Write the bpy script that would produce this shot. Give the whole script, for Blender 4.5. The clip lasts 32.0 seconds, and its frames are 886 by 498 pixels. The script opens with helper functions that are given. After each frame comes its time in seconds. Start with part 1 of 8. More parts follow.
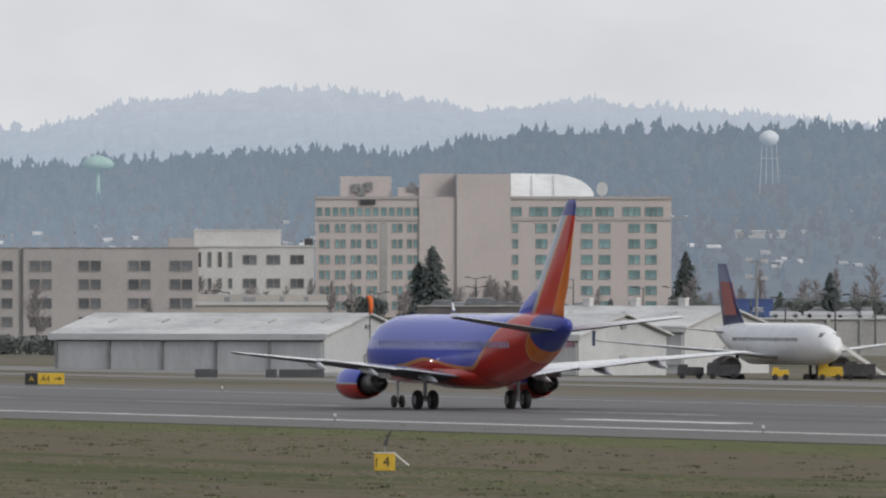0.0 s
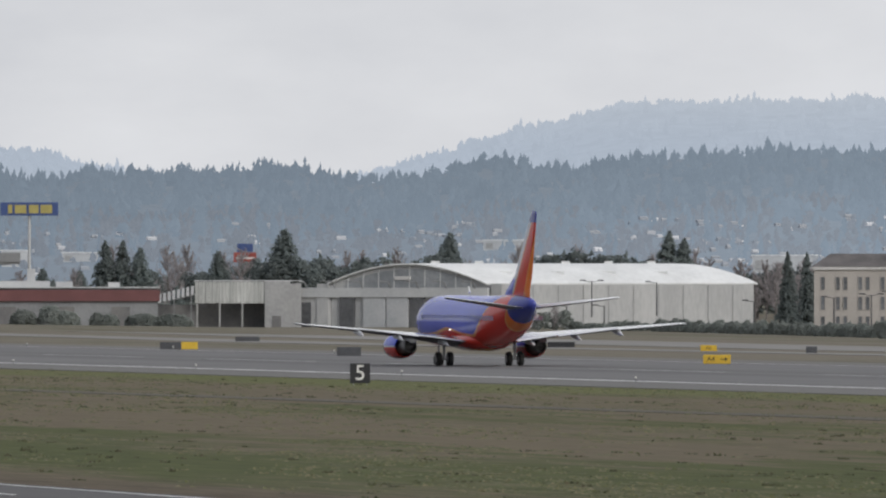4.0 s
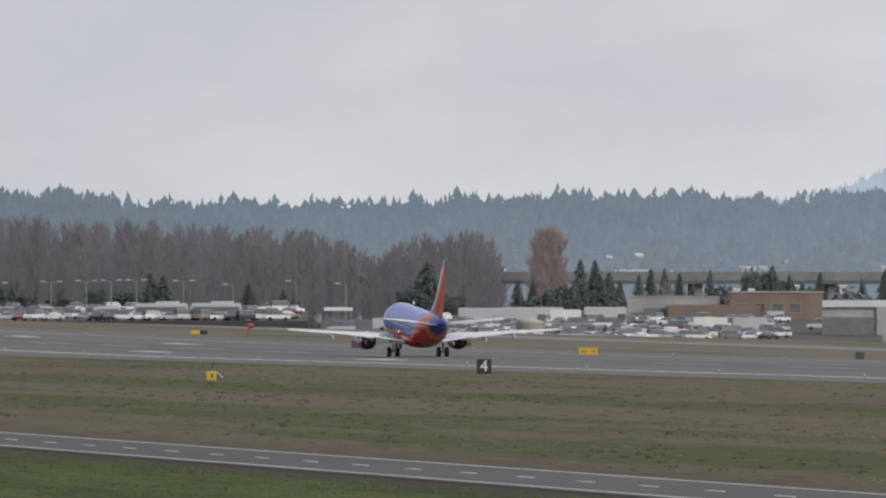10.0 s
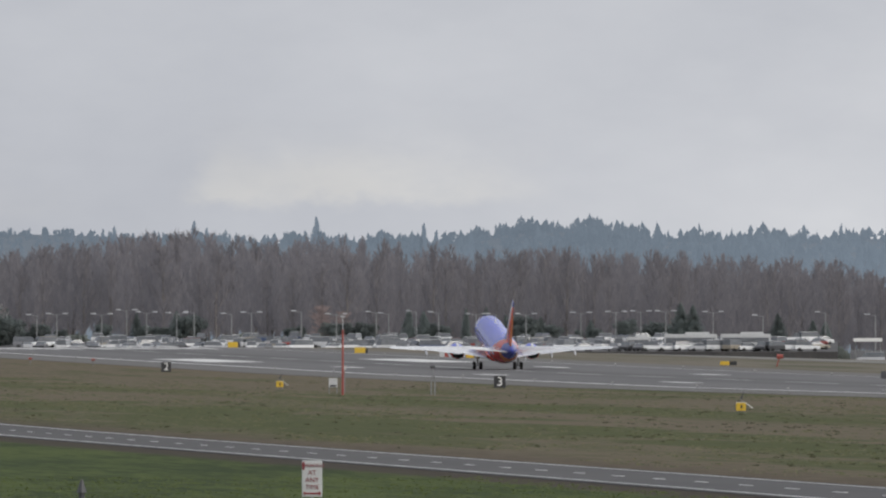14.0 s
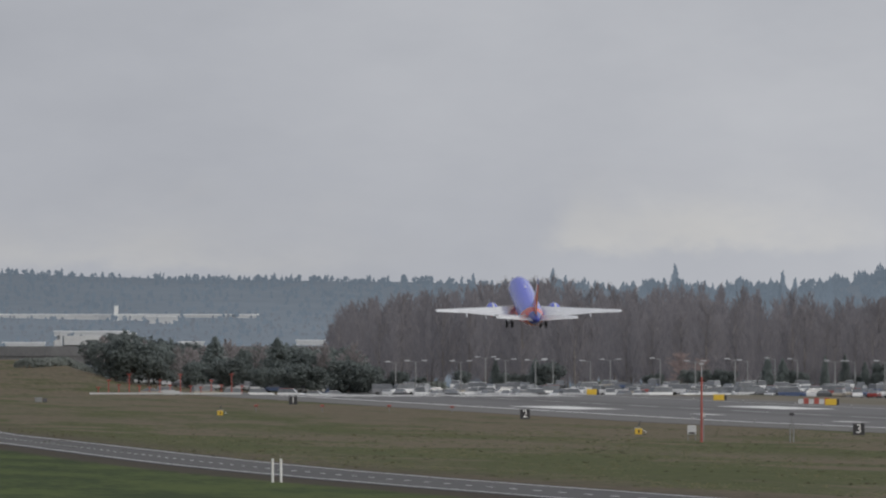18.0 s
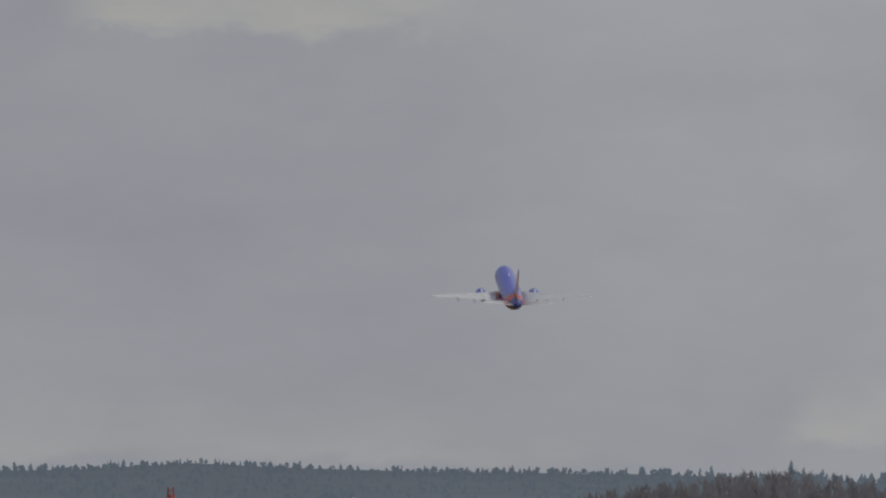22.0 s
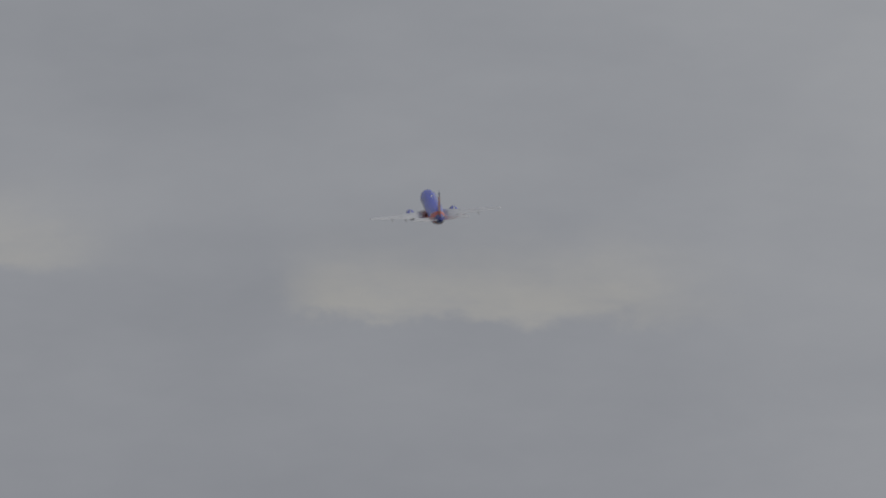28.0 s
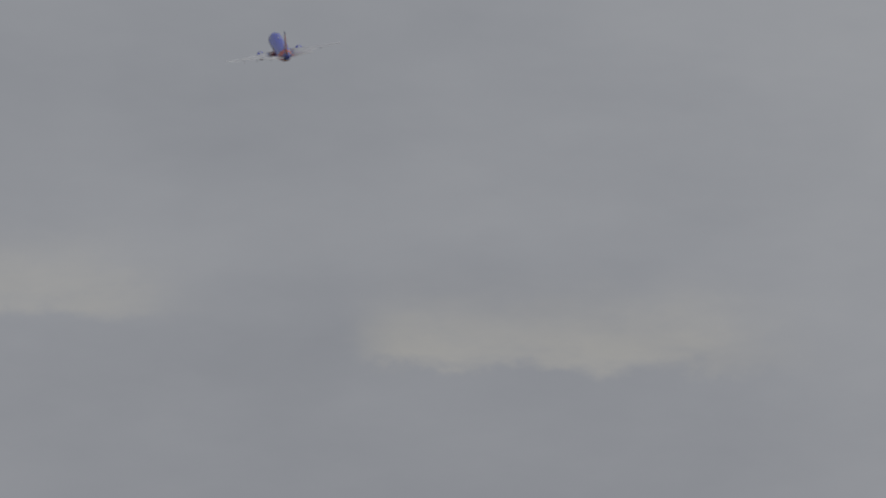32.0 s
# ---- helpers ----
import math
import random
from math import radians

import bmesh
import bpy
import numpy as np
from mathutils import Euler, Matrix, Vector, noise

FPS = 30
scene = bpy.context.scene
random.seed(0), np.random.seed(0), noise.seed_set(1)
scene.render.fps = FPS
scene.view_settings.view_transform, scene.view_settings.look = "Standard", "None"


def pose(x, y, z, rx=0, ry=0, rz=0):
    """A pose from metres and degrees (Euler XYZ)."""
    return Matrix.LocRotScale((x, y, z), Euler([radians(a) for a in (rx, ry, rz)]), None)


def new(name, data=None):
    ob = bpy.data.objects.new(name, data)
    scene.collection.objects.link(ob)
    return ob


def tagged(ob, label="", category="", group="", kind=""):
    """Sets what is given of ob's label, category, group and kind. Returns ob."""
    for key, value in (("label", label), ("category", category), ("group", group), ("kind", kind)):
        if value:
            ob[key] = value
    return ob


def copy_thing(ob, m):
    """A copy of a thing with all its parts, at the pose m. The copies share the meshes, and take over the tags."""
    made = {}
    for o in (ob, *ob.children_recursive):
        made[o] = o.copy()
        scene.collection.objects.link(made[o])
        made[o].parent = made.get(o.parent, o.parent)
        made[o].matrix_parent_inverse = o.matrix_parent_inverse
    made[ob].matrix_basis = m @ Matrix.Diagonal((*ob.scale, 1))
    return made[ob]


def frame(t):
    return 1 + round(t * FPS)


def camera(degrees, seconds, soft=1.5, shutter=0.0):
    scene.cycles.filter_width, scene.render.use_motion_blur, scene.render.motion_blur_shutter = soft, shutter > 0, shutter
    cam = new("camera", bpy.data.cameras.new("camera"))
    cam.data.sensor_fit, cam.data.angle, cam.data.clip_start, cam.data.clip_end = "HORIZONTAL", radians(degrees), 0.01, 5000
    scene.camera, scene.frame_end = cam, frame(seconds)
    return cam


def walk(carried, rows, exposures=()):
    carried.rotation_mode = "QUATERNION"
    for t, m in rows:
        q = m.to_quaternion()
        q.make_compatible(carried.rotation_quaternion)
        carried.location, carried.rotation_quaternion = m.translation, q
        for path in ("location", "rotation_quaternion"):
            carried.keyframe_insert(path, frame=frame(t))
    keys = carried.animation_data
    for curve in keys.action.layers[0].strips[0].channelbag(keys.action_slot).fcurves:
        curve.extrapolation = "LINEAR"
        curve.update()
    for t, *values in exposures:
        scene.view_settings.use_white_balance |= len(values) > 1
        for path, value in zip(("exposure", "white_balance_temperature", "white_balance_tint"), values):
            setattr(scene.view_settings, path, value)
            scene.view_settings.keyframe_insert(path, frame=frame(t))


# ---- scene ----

SOFT = 2.2
EXPOSURES = ((0.0, 0.0), (13.0, 0.0), (14.0, -0.02), (17.0, -0.12), (18.0, -0.25), (19.0, -0.43), (20.0, -0.56), (21.0, -0.7), (22.0, -0.78), (23.0, -0.84), (25.0, -0.9), (32.0, -0.92))
cam = camera(3.550, 32.0, soft=SOFT, shutter=0.0)
EYE = 6.60   # height of the lens over the runway


def aim(bearing, tilt):
    """The camera on its stand, turned to a bearing from the runway's direction and tilted up."""
    return pose(0, 0, EYE, 90 + tilt, 0, -bearing)


walk(cam, (
    (0.0, aim(18.6278, 0.1497)),
    (0.5, aim(17.9158, 0.1289)),
    (1.0, aim(17.1938, 0.1115)),
    (1.5, aim(16.4544, 0.0832)),
    (2.0, aim(15.7876, 0.0642)),
    (2.5, aim(15.2099, 0.0647)),
    (3.0, aim(14.6464, 0.0780)),
    (3.5, aim(14.1371, 0.0890)),
    (4.0, aim(13.6536, 0.1028)),
    (4.5, aim(13.1408, 0.1172)),
    (6.5, aim(11.5875, 0.1558)),
    (7.0, aim(11.3611, 0.1561)),
    (7.5, aim(11.0482, 0.1620)),
    (8.0, aim(10.7118, 0.1658)),
    (8.5, aim(10.3950, 0.1707)),
    (9.0, aim(10.1162, 0.1735)),
    (9.5, aim(9.8522, 0.1768)),
    (10.0, aim(9.5895, 0.1797)),
    (10.5, aim(9.2766, 0.1848)),
    (11.0, aim(9.0235, 0.1887)),
    (11.5, aim(8.7531, 0.1952)),
    (12.0, aim(8.4744, 0.2045)),
    (12.5, aim(8.2082, 0.2180)),
    (13.0, aim(7.9243, 0.2406)),
    (13.5, aim(7.6751, 0.2803)),
    (14.0, aim(7.4675, 0.3030)),
    (14.5, aim(7.2778, 0.3125)),
    (16.5, aim(6.5513, 0.3563)),
    (17.0, aim(6.3816, 0.4039)),
    (17.5, aim(6.2243, 0.4432)),
    (18.0, aim(6.0294, 0.4921)),
    (18.5, aim(5.8349, 0.5766)),
    (19.0, aim(5.6614, 0.6809)),
    (19.5, aim(5.5189, 0.7650)),
    (20.0, aim(5.3987, 0.8431)),
    (20.5, aim(5.2779, 0.9533)),
    (21.0, aim(5.2220, 1.0476)),
    (21.5, aim(5.1444, 1.1375)),
    (22.0, aim(5.0749, 1.2634)),
    (22.5, aim(5.0080, 1.3694)),
    (23.0, aim(4.9588, 1.4795)),
    (23.5, aim(4.9112, 1.5746)),
    (24.0, aim(4.8637, 1.6674)),
    (24.5, aim(4.7731, 1.7671)),
    (25.0, aim(4.6644, 1.8758)),
    (25.5, aim(4.5692, 1.9528)),
    (27.5, aim(4.2794, 2.3446)),
    (28.0, aim(4.2001, 2.4148)),
    (28.5, aim(4.1254, 2.4804)),
    (29.0, aim(4.0620, 2.5280)),
    (29.5, aim(3.9963, 2.5642)),
    (30.0, aim(3.9510, 2.5914)),
    (30.5, aim(3.9306, 2.6005)),
    (31.0, aim(3.9170, 2.6050)),
    (31.5, aim(3.9125, 2.6073)),
    (32.0, aim(3.9125, 2.6073)),
), EXPOSURES)


# ---- light: an overcast winter sky ----
class Nodes:
    """Short hand for building node trees."""

    def __init__(self, tree):
        self.tree = tree

    def add(self, kind, **settings):
        n = self.tree.nodes.new(kind)
        for key, value in settings.items():
            setattr(n, key, value)
        return n

    def link(self, a, b):
        self.tree.links.new(a, b)

    def feed(self, socket, value):
        if isinstance(value, bpy.types.NodeSocket):
            self.link(value, socket)
        else:
            socket.default_value = value

    def math(self, op, a, b=0.0, c=0.0, clamp=False):
        n = self.add("ShaderNodeMath", operation=op, use_clamp=clamp)
        for s, v in zip(n.inputs, (a, b, c)):
            self.feed(s, v)
        return n.outputs[0]

    def step(self, x, lo, hi):
        n = self.add("ShaderNodeMapRange", interpolation_type="SMOOTHSTEP")
        for s, v in zip(n.inputs[:5], (x, lo, hi, 0.0, 1.0)):
            self.feed(s, v)
        return n.outputs[0]

    def mix(self, fac, a, b):
        n = self.add("ShaderNodeMix", data_type="RGBA")
        self.feed(n.inputs[0], fac)
        for s, v in ((n.inputs[6], a), (n.inputs[7], b)):
            self.feed(s, v if isinstance(v, bpy.types.NodeSocket) else (*v[:3], 1.0))
        return n.outputs[2]

    def noise(self, vector, scale, detail=4.0, rough=0.55, stretch=(1, 1, 1), shift=(0, 0, 0)):
        m = self.add("ShaderNodeMapping")
        self.link(vector, m.inputs[0])
        m.inputs[1].default_value = shift
        m.inputs[3].default_value = stretch
        n = self.add("ShaderNodeTexNoise")
        self.link(m.outputs[0], n.inputs["Vector"])
        n.inputs["Scale"].default_value, n.inputs["Detail"].default_value, n.inputs["Roughness"].default_value = scale, detail, rough
        return n.outputs[0]

    def split(self, vector):
        n = self.add("ShaderNodeSeparateXYZ")
        self.link(vector, n.inputs[0])
        return n.outputs


world = bpy.data.worlds.new("overcast_sky")
scene.world = world
world.use_nodes = True
world.node_tree.nodes.clear()
N = Nodes(world.node_tree)
way = N.add("ShaderNodeTexCoord").outputs["Generated"]
wx, wy, wz = N.split(way)
sky = N.add("ShaderNodeTexSky", sky_type="NISHITA", sun_disc=False, sun_elevation=radians(24), sun_rotation=radians(150), dust_density=3.0)
clear = N.add("ShaderNodeVectorMath", operation="SCALE")
N.link(sky.outputs[0], clear.inputs[0])
clear.inputs["Scale"].default_value = 0.1
bearing_of = N.math("ARCTAN2", wx, wy)
lift_of = N.math("ARCSINE", wz)
# broad cloud sheets and finer wisps, flattened by their distance
sheets = N.noise(way, 1.0, 5.0, 0.55, (16, 16, 50), (2.3, 0.7, 0.4))
billows = N.noise(way, 1.0, 6.0, 0.6, (52, 52, 105), (0.2, 5.1, 1.4))
bright = N.math("ADD", N.math("MULTIPLY", N.math("SUBTRACT", sheets, 0.5), 0.26), N.math("MULTIPLY", N.math("SUBTRACT", billows, 0.5), 0.13))
# brighter towards the horizon, where the cloud is thinner
low = N.step(lift_of, 0.03, 0.0)
cloud = N.math("ADD", 0.615, bright)
cloud = N.math("ADD", cloud, N.math("MULTIPLY", low, 0.045))
cloud = N.math("ADD", cloud, N.math("MULTIPLY", N.step(lift_of, radians(0.9), radians(1.9)), 0.075))


RIFTS = []


def streak(total, left, right, lift, high, gain, seed):
    """A lit rift in the cloud deck: a blunt tip, a crisp ragged lower rim, fading upwards and along."""
    ragged = N.noise(way, 1.0, 6.0, 0.62, (150, 150, 240), (seed, 0, lift))
    rag = N.math("MULTIPLY", N.math("SUBTRACT", ragged, 0.5), radians(0.26))
    broken = N.step(N.noise(way, 1.0, 5.0, 0.6, (75, 75, 210), (seed + 3, 1, 0)), 0.32, 0.62)
    u = N.math("ADD", bearing_of, N.math("MULTIPLY", rag, 1.4))
    v = N.math("ADD", N.math("SUBTRACT", lift_of, radians(lift)), rag)
    tip = N.step(u, radians(left - 0.1), radians(left + 0.12))
    end = N.step(u, radians(right), radians(left + 0.6 * (right - left)))
    rise = N.step(v, radians(-0.05), radians(0.03))
    fade = N.math("POWER", N.step(v, radians(high * 1.5), radians(0.0)), 1.5)
    lit = N.math("MULTIPLY", N.math("MULTIPLY", tip, end), N.math("MULTIPLY", rise, fade))
    lit = N.math("MULTIPLY", lit, N.math("ADD", 0.45, N.math("MULTIPLY", broken, 0.55)))
    RIFTS.append(N.math("MULTIPLY", lit, gain * 5.0))
    return N.math("ADD", total, N.math("MULTIPLY", lit, gain))


cloud = streak(cloud, 3.6, 5.6, 2.14, 0.32, 0.13, 1.0)
cloud = streak(cloud, 1.2, 3.15, 2.36, 0.3, 0.11, 5.0)
cloud = streak(cloud, 6.5, 8.0, 0.5, 0.3, 0.09, 9.0)
cloud = streak(cloud, 3.2, 6.2, 0.42, 0.3, 0.07, 13.0)
cloud = N.math("MULTIPLY", cloud, N.math("ADD", 0.82, N.math("MULTIPLY", N.step(bearing_of, radians(3.0), radians(14.0)), 0.34)))
cloud = N.math("MAXIMUM", cloud, 0.2)
tone = N.mix(N.step(cloud, 0.45, 0.78), (0.925, 0.965, 1.07), (0.985, 1.0, 1.04))
warm = RIFTS[0]
for one in RIFTS[1:]:
    warm = N.math("ADD", warm, one)
tone = N.mix(N.math("MINIMUM", warm, 1.0), tone, (1.03, 1.0, 0.93))
grey = N.add("ShaderNodeVectorMath", operation="SCALE")
N.link(tone, grey.inputs[0])
N.link(cloud, grey.inputs["Scale"])
veil = N.mix(0.94, clear.outputs[0], grey.outputs[0])
background = N.add("ShaderNodeBackground")
N.link(veil, background.inputs[0])
N.link(background.outputs[0], N.add("ShaderNodeOutputWorld").inputs[0])

sun = new("sun", bpy.data.lights.new("sun", "SUN"))
sun.data.energy, sun.data.angle, sun.data.color = 1.4, radians(25), (1.0, 0.96, 0.9)
sun.rotation_euler = Euler((radians(62), 0, radians(30)))


# ---- materials ----
def material(name, dark, light, rough=0.7, scale=1.0, fine=12.0, bump=0.0, metal=0.0, stretch=(1, 1, 1), per_object=0.0, coat=0.0, glow=None, thin=0.0):
    """A surface that varies between two colours at two scales, with fine relief."""
    m = bpy.data.materials.new(name)
    m.use_nodes = True
    n = Nodes(m.node_tree)
    shader = m.node_tree.nodes["Principled BSDF"]
    place = n.add("ShaderNodeTexCoord").outputs["Object"]
    big = n.noise(place, scale, 4.0, 0.6, stretch)
    small = n.noise(place, scale * fine, 3.0, 0.6, stretch)
    both = n.math("ADD", n.math("MULTIPLY", big, 0.62), n.math("MULTIPLY", small, 0.38))
    tint = n.mix(n.step(both, 0.34, 0.66), dark, light)
    if per_object:
        chance = n.add("ShaderNodeObjectInfo").outputs["Random"]
        hsv = n.add("ShaderNodeHueSaturation")
        n.link(tint, hsv.inputs["Color"])
        n.link(n.math("ADD", 1.0 - per_object / 2, n.math("MULTIPLY", chance, per_object)), hsv.inputs["Value"])
        tint = hsv.outputs[0]
    n.link(tint, shader.inputs["Base Color"])
    n.link(n.math("ADD", rough - 0.08, n.math("MULTIPLY", small, 0.16), clamp=True), shader.inputs["Roughness"])
    shader.inputs["Metallic"].default_value = metal
    shader.inputs["Coat Weight"].default_value = coat
    if bump:
        b = n.add("ShaderNodeBump")
        b.inputs["Strength"].default_value, b.inputs["Distance"].default_value = 0.6, bump
        n.link(small, b.inputs["Height"])
        n.link(b.outputs[0], shader.inputs["Normal"])
    if thin:
        shader.inputs["Specular IOR Level"].default_value = 0.1
        # twigs and needles let part of the light through to their far side
        through_light = n.add("ShaderNodeBsdfTranslucent")
        n.link(tint, through_light.inputs[0])
        blend = n.add("ShaderNodeMixShader")
        blend.inputs[0].default_value = thin
        n.link(shader.outputs[0], blend.inputs[1])
        n.link(through_light.outputs[0], blend.inputs[2])
        n.link(blend.outputs[0], m.node_tree.nodes["Material Output"].inputs["Surface"])
    if glow:
        shader.inputs["Emission Color"].default_value = (*glow[:3], 1)
        shader.inputs["Emission Strength"].default_value = glow[3]
    return m


def shade(name, grey, spread=0.12, **rest):
    """A material about one colour, a little lighter and darker in places."""
    dark = tuple(c * (1 - spread) for c in grey)
    light = tuple(min(1, c * (1 + spread)) for c in grey)
    return material(name, dark, light, **rest)


BEND_START, BEND_LENGTH, BEND, BEND_SHIFT = 780.0, 300.0, 6.0e-5, -0.8   # the service road bends towards the runway


def turf():
    """Mown airfield grass, worn and green by turns in long strips along the runway."""
    m = bpy.data.materials.new("airfield_grass")
    m.use_nodes = True
    n = Nodes(m.node_tree)
    shader = m.node_tree.nodes["Principled BSDF"]
    place = n.add("ShaderNodeTexCoord").outputs["Object"]
    px, py, pz = n.split(place)
    strips = n.noise(place, 1.0, 5.0, 0.6, (0.06, 0.0045, 1), (3.1, 0.4, 0))
    patches = n.noise(place, 1.0, 6.0, 0.62, (0.13, 0.013, 1), (8.0, 2.0, 0))
    tufts = n.noise(place, 1.0, 6.0, 0.72, (1.3, 0.1, 1))
    worn = n.math("ADD", n.math("MULTIPLY", strips, 0.5), n.math("MULTIPLY", patches, 0.5))
    worn = n.math("ADD", worn, n.math("MULTIPLY", n.math("SUBTRACT", tufts, 0.5), 0.24))
    # drier towards the near end of the field
    worn = n.math("ADD", worn, n.math("MULTIPLY", n.math("SUBTRACT", 1.0, n.step(py, 620.0, 1000.0)), 0.05))
    # long green strips between drier ones
    bank = n.math("ADD", px, n.math("MULTIPLY", n.math("SUBTRACT", patches, 0.5), 60.0))
    strip = n.math("MULTIPLY", n.step(bank, 97.0, 104.0), n.step(bank, 133.0, 125.0))
    strip = n.math("ADD", strip, n.math("MULTIPLY", n.math("MULTIPLY", n.step(bank, 145.0, 150.0), n.step(bank, 167.0, 160.0)), 0.7))
    worn = n.math("ADD", worn, n.math("SUBTRACT", 0.045, n.math("MULTIPLY", strip, 0.13)))
    green = n.mix(n.step(tufts, 0.3, 0.7), (0.05, 0.06, 0.022), (0.086, 0.097, 0.034))
    brown = n.mix(n.step(tufts, 0.3, 0.7), (0.106, 0.087, 0.058), (0.15, 0.124, 0.084))
    field = n.mix(n.step(worn, 0.42, 0.57), green, brown)
    # lusher grass at the runway's edge and on the roadside verge
    edge = n.math("MULTIPLY", n.math("MULTIPLY", n.step(n.math("ADD", px, n.math("MULTIPLY", n.math("SUBTRACT", patches, 0.5), 26.0)), 190.0, 197.0), n.step(px, 226.0, 212.0)), n.math("MULTIPLY", n.step(patches, 0.3, 0.45), n.step(py, 1080.0, 900.0)))
    field = n.mix(n.math("MULTIPLY", edge, 0.75), field, n.mix(n.step(tufts, 0.3, 0.7), (0.075, 0.098, 0.026), (0.125, 0.14, 0.045)))
    # the roadside follows the bend of the road
    far = n.math("MAXIMUM", n.math("SUBTRACT", py, BEND_START), 0.0)
    near = n.math("MINIMUM", far, BEND_LENGTH)
    turned = n.math("ADD", n.math("MULTIPLY", n.math("MULTIPLY", near, near), BEND), n.math("MULTIPLY", n.math("SUBTRACT", far, near), 2 * BEND * BEND_LENGTH))
    side = n.math("SUBTRACT", n.math("SUBTRACT", px, turned), BEND_SHIFT)
    ragged = n.math("ADD", side, n.math("MULTIPLY", n.math("SUBTRACT", tufts, 0.5), 5.0))
    verge = n.math("SUBTRACT", 1.0, n.step(ragged, 80.0, 81.5))
    dirt = n.math("MULTIPLY", n.step(ragged, 80.0, 82.0), n.math("SUBTRACT", 1.0, n.step(ragged, 94.0, 103.0)))
    field = n.mix(n.math("MULTIPLY", dirt, 0.8), field, n.mix(n.step(tufts, 0.3, 0.7), (0.06, 0.047, 0.033), (0.115, 0.092, 0.064)))
    # trodden dark soil between the road and the lawn
    soil = n.math("MULTIPLY", n.step(ragged, 79.0, 80.6), n.math("SUBTRACT", 1.0, n.step(side, 84.0, 85.5)))
    field = n.mix(n.math("MULTIPLY", soil, 0.85), field, n.mix(tufts, (0.03, 0.025, 0.02), (0.065, 0.053, 0.041)))
    lush = n.mix(n.step(n.math("ADD", n.math("MULTIPLY", tufts, 0.5), n.math("MULTIPLY", patches, 0.5)), 0.43, 0.57), (0.027, 0.045, 0.011), (0.072, 0.098, 0.025))
    verge = n.math("MULTIPLY", verge, n.math("SUBTRACT", 1.0, n.math("MULTIPLY", n.step(py, 1150.0, 1600.0), 0.75)))
    field = n.mix(verge, field, lush)
    # beyond the runway the grass is thin, dull and brown
    field = n.mix(n.math("MULTIPLY", n.step(px, 270.0, 276.0), 0.8), field, n.mix(n.step(worn, 0.42, 0.6), (0.112, 0.108, 0.076), (0.185, 0.165, 0.132)))
    n.link(field, shader.inputs["Base Color"])
    shader.inputs["Roughness"].default_value = 0.95
    shader.inputs["Specular IOR Level"].default_value = 0.15
    b = n.add("ShaderNodeBump")
    b.inputs["Strength"].default_value, b.inputs["Distance"].default_value = 0.5, 0.25
    n.link(tufts, b.inputs["Height"])
    n.link(b.outputs[0], shader.inputs["Normal"])
    return m


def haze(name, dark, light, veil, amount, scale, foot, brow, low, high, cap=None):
    """Distant wooded slopes, for the backdrop: dim woodland with haze put in as emission, stronger in the valley (low)
    than at the brow (high).
    """
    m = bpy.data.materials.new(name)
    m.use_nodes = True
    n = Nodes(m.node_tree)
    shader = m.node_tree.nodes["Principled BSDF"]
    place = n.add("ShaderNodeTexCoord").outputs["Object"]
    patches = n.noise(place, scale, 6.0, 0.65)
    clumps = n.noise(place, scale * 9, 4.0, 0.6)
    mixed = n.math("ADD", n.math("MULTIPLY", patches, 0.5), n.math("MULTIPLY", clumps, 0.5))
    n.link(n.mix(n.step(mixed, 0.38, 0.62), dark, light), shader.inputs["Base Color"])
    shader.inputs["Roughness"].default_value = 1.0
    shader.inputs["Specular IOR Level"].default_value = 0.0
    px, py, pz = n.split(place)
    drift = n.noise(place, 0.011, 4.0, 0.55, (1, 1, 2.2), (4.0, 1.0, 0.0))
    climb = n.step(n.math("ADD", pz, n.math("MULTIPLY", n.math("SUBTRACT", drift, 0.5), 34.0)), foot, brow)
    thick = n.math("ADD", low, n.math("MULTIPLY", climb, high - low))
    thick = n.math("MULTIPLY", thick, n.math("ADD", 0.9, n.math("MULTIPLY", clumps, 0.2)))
    # the haze glow is set weaker to the left of the runway's end
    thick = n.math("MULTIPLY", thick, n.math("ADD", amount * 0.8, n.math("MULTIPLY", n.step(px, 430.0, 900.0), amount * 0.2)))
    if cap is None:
        # stronger again in the middle of the valley, weaker over the woods at its right end
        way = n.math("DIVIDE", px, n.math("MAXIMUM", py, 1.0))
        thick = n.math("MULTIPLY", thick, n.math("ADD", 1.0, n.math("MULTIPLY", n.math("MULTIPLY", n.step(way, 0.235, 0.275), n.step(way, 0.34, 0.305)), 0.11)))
        dim_end = n.math("MULTIPLY", n.step(way, 0.3, 0.34), n.math("SUBTRACT", 1.0, climb))
        thick = n.math("MULTIPLY", thick, n.math("SUBTRACT", 1.0, n.math("MULTIPLY", dim_end, 0.2)))
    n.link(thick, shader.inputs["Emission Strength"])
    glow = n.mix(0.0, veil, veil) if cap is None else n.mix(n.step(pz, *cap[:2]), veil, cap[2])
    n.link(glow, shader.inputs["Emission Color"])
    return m


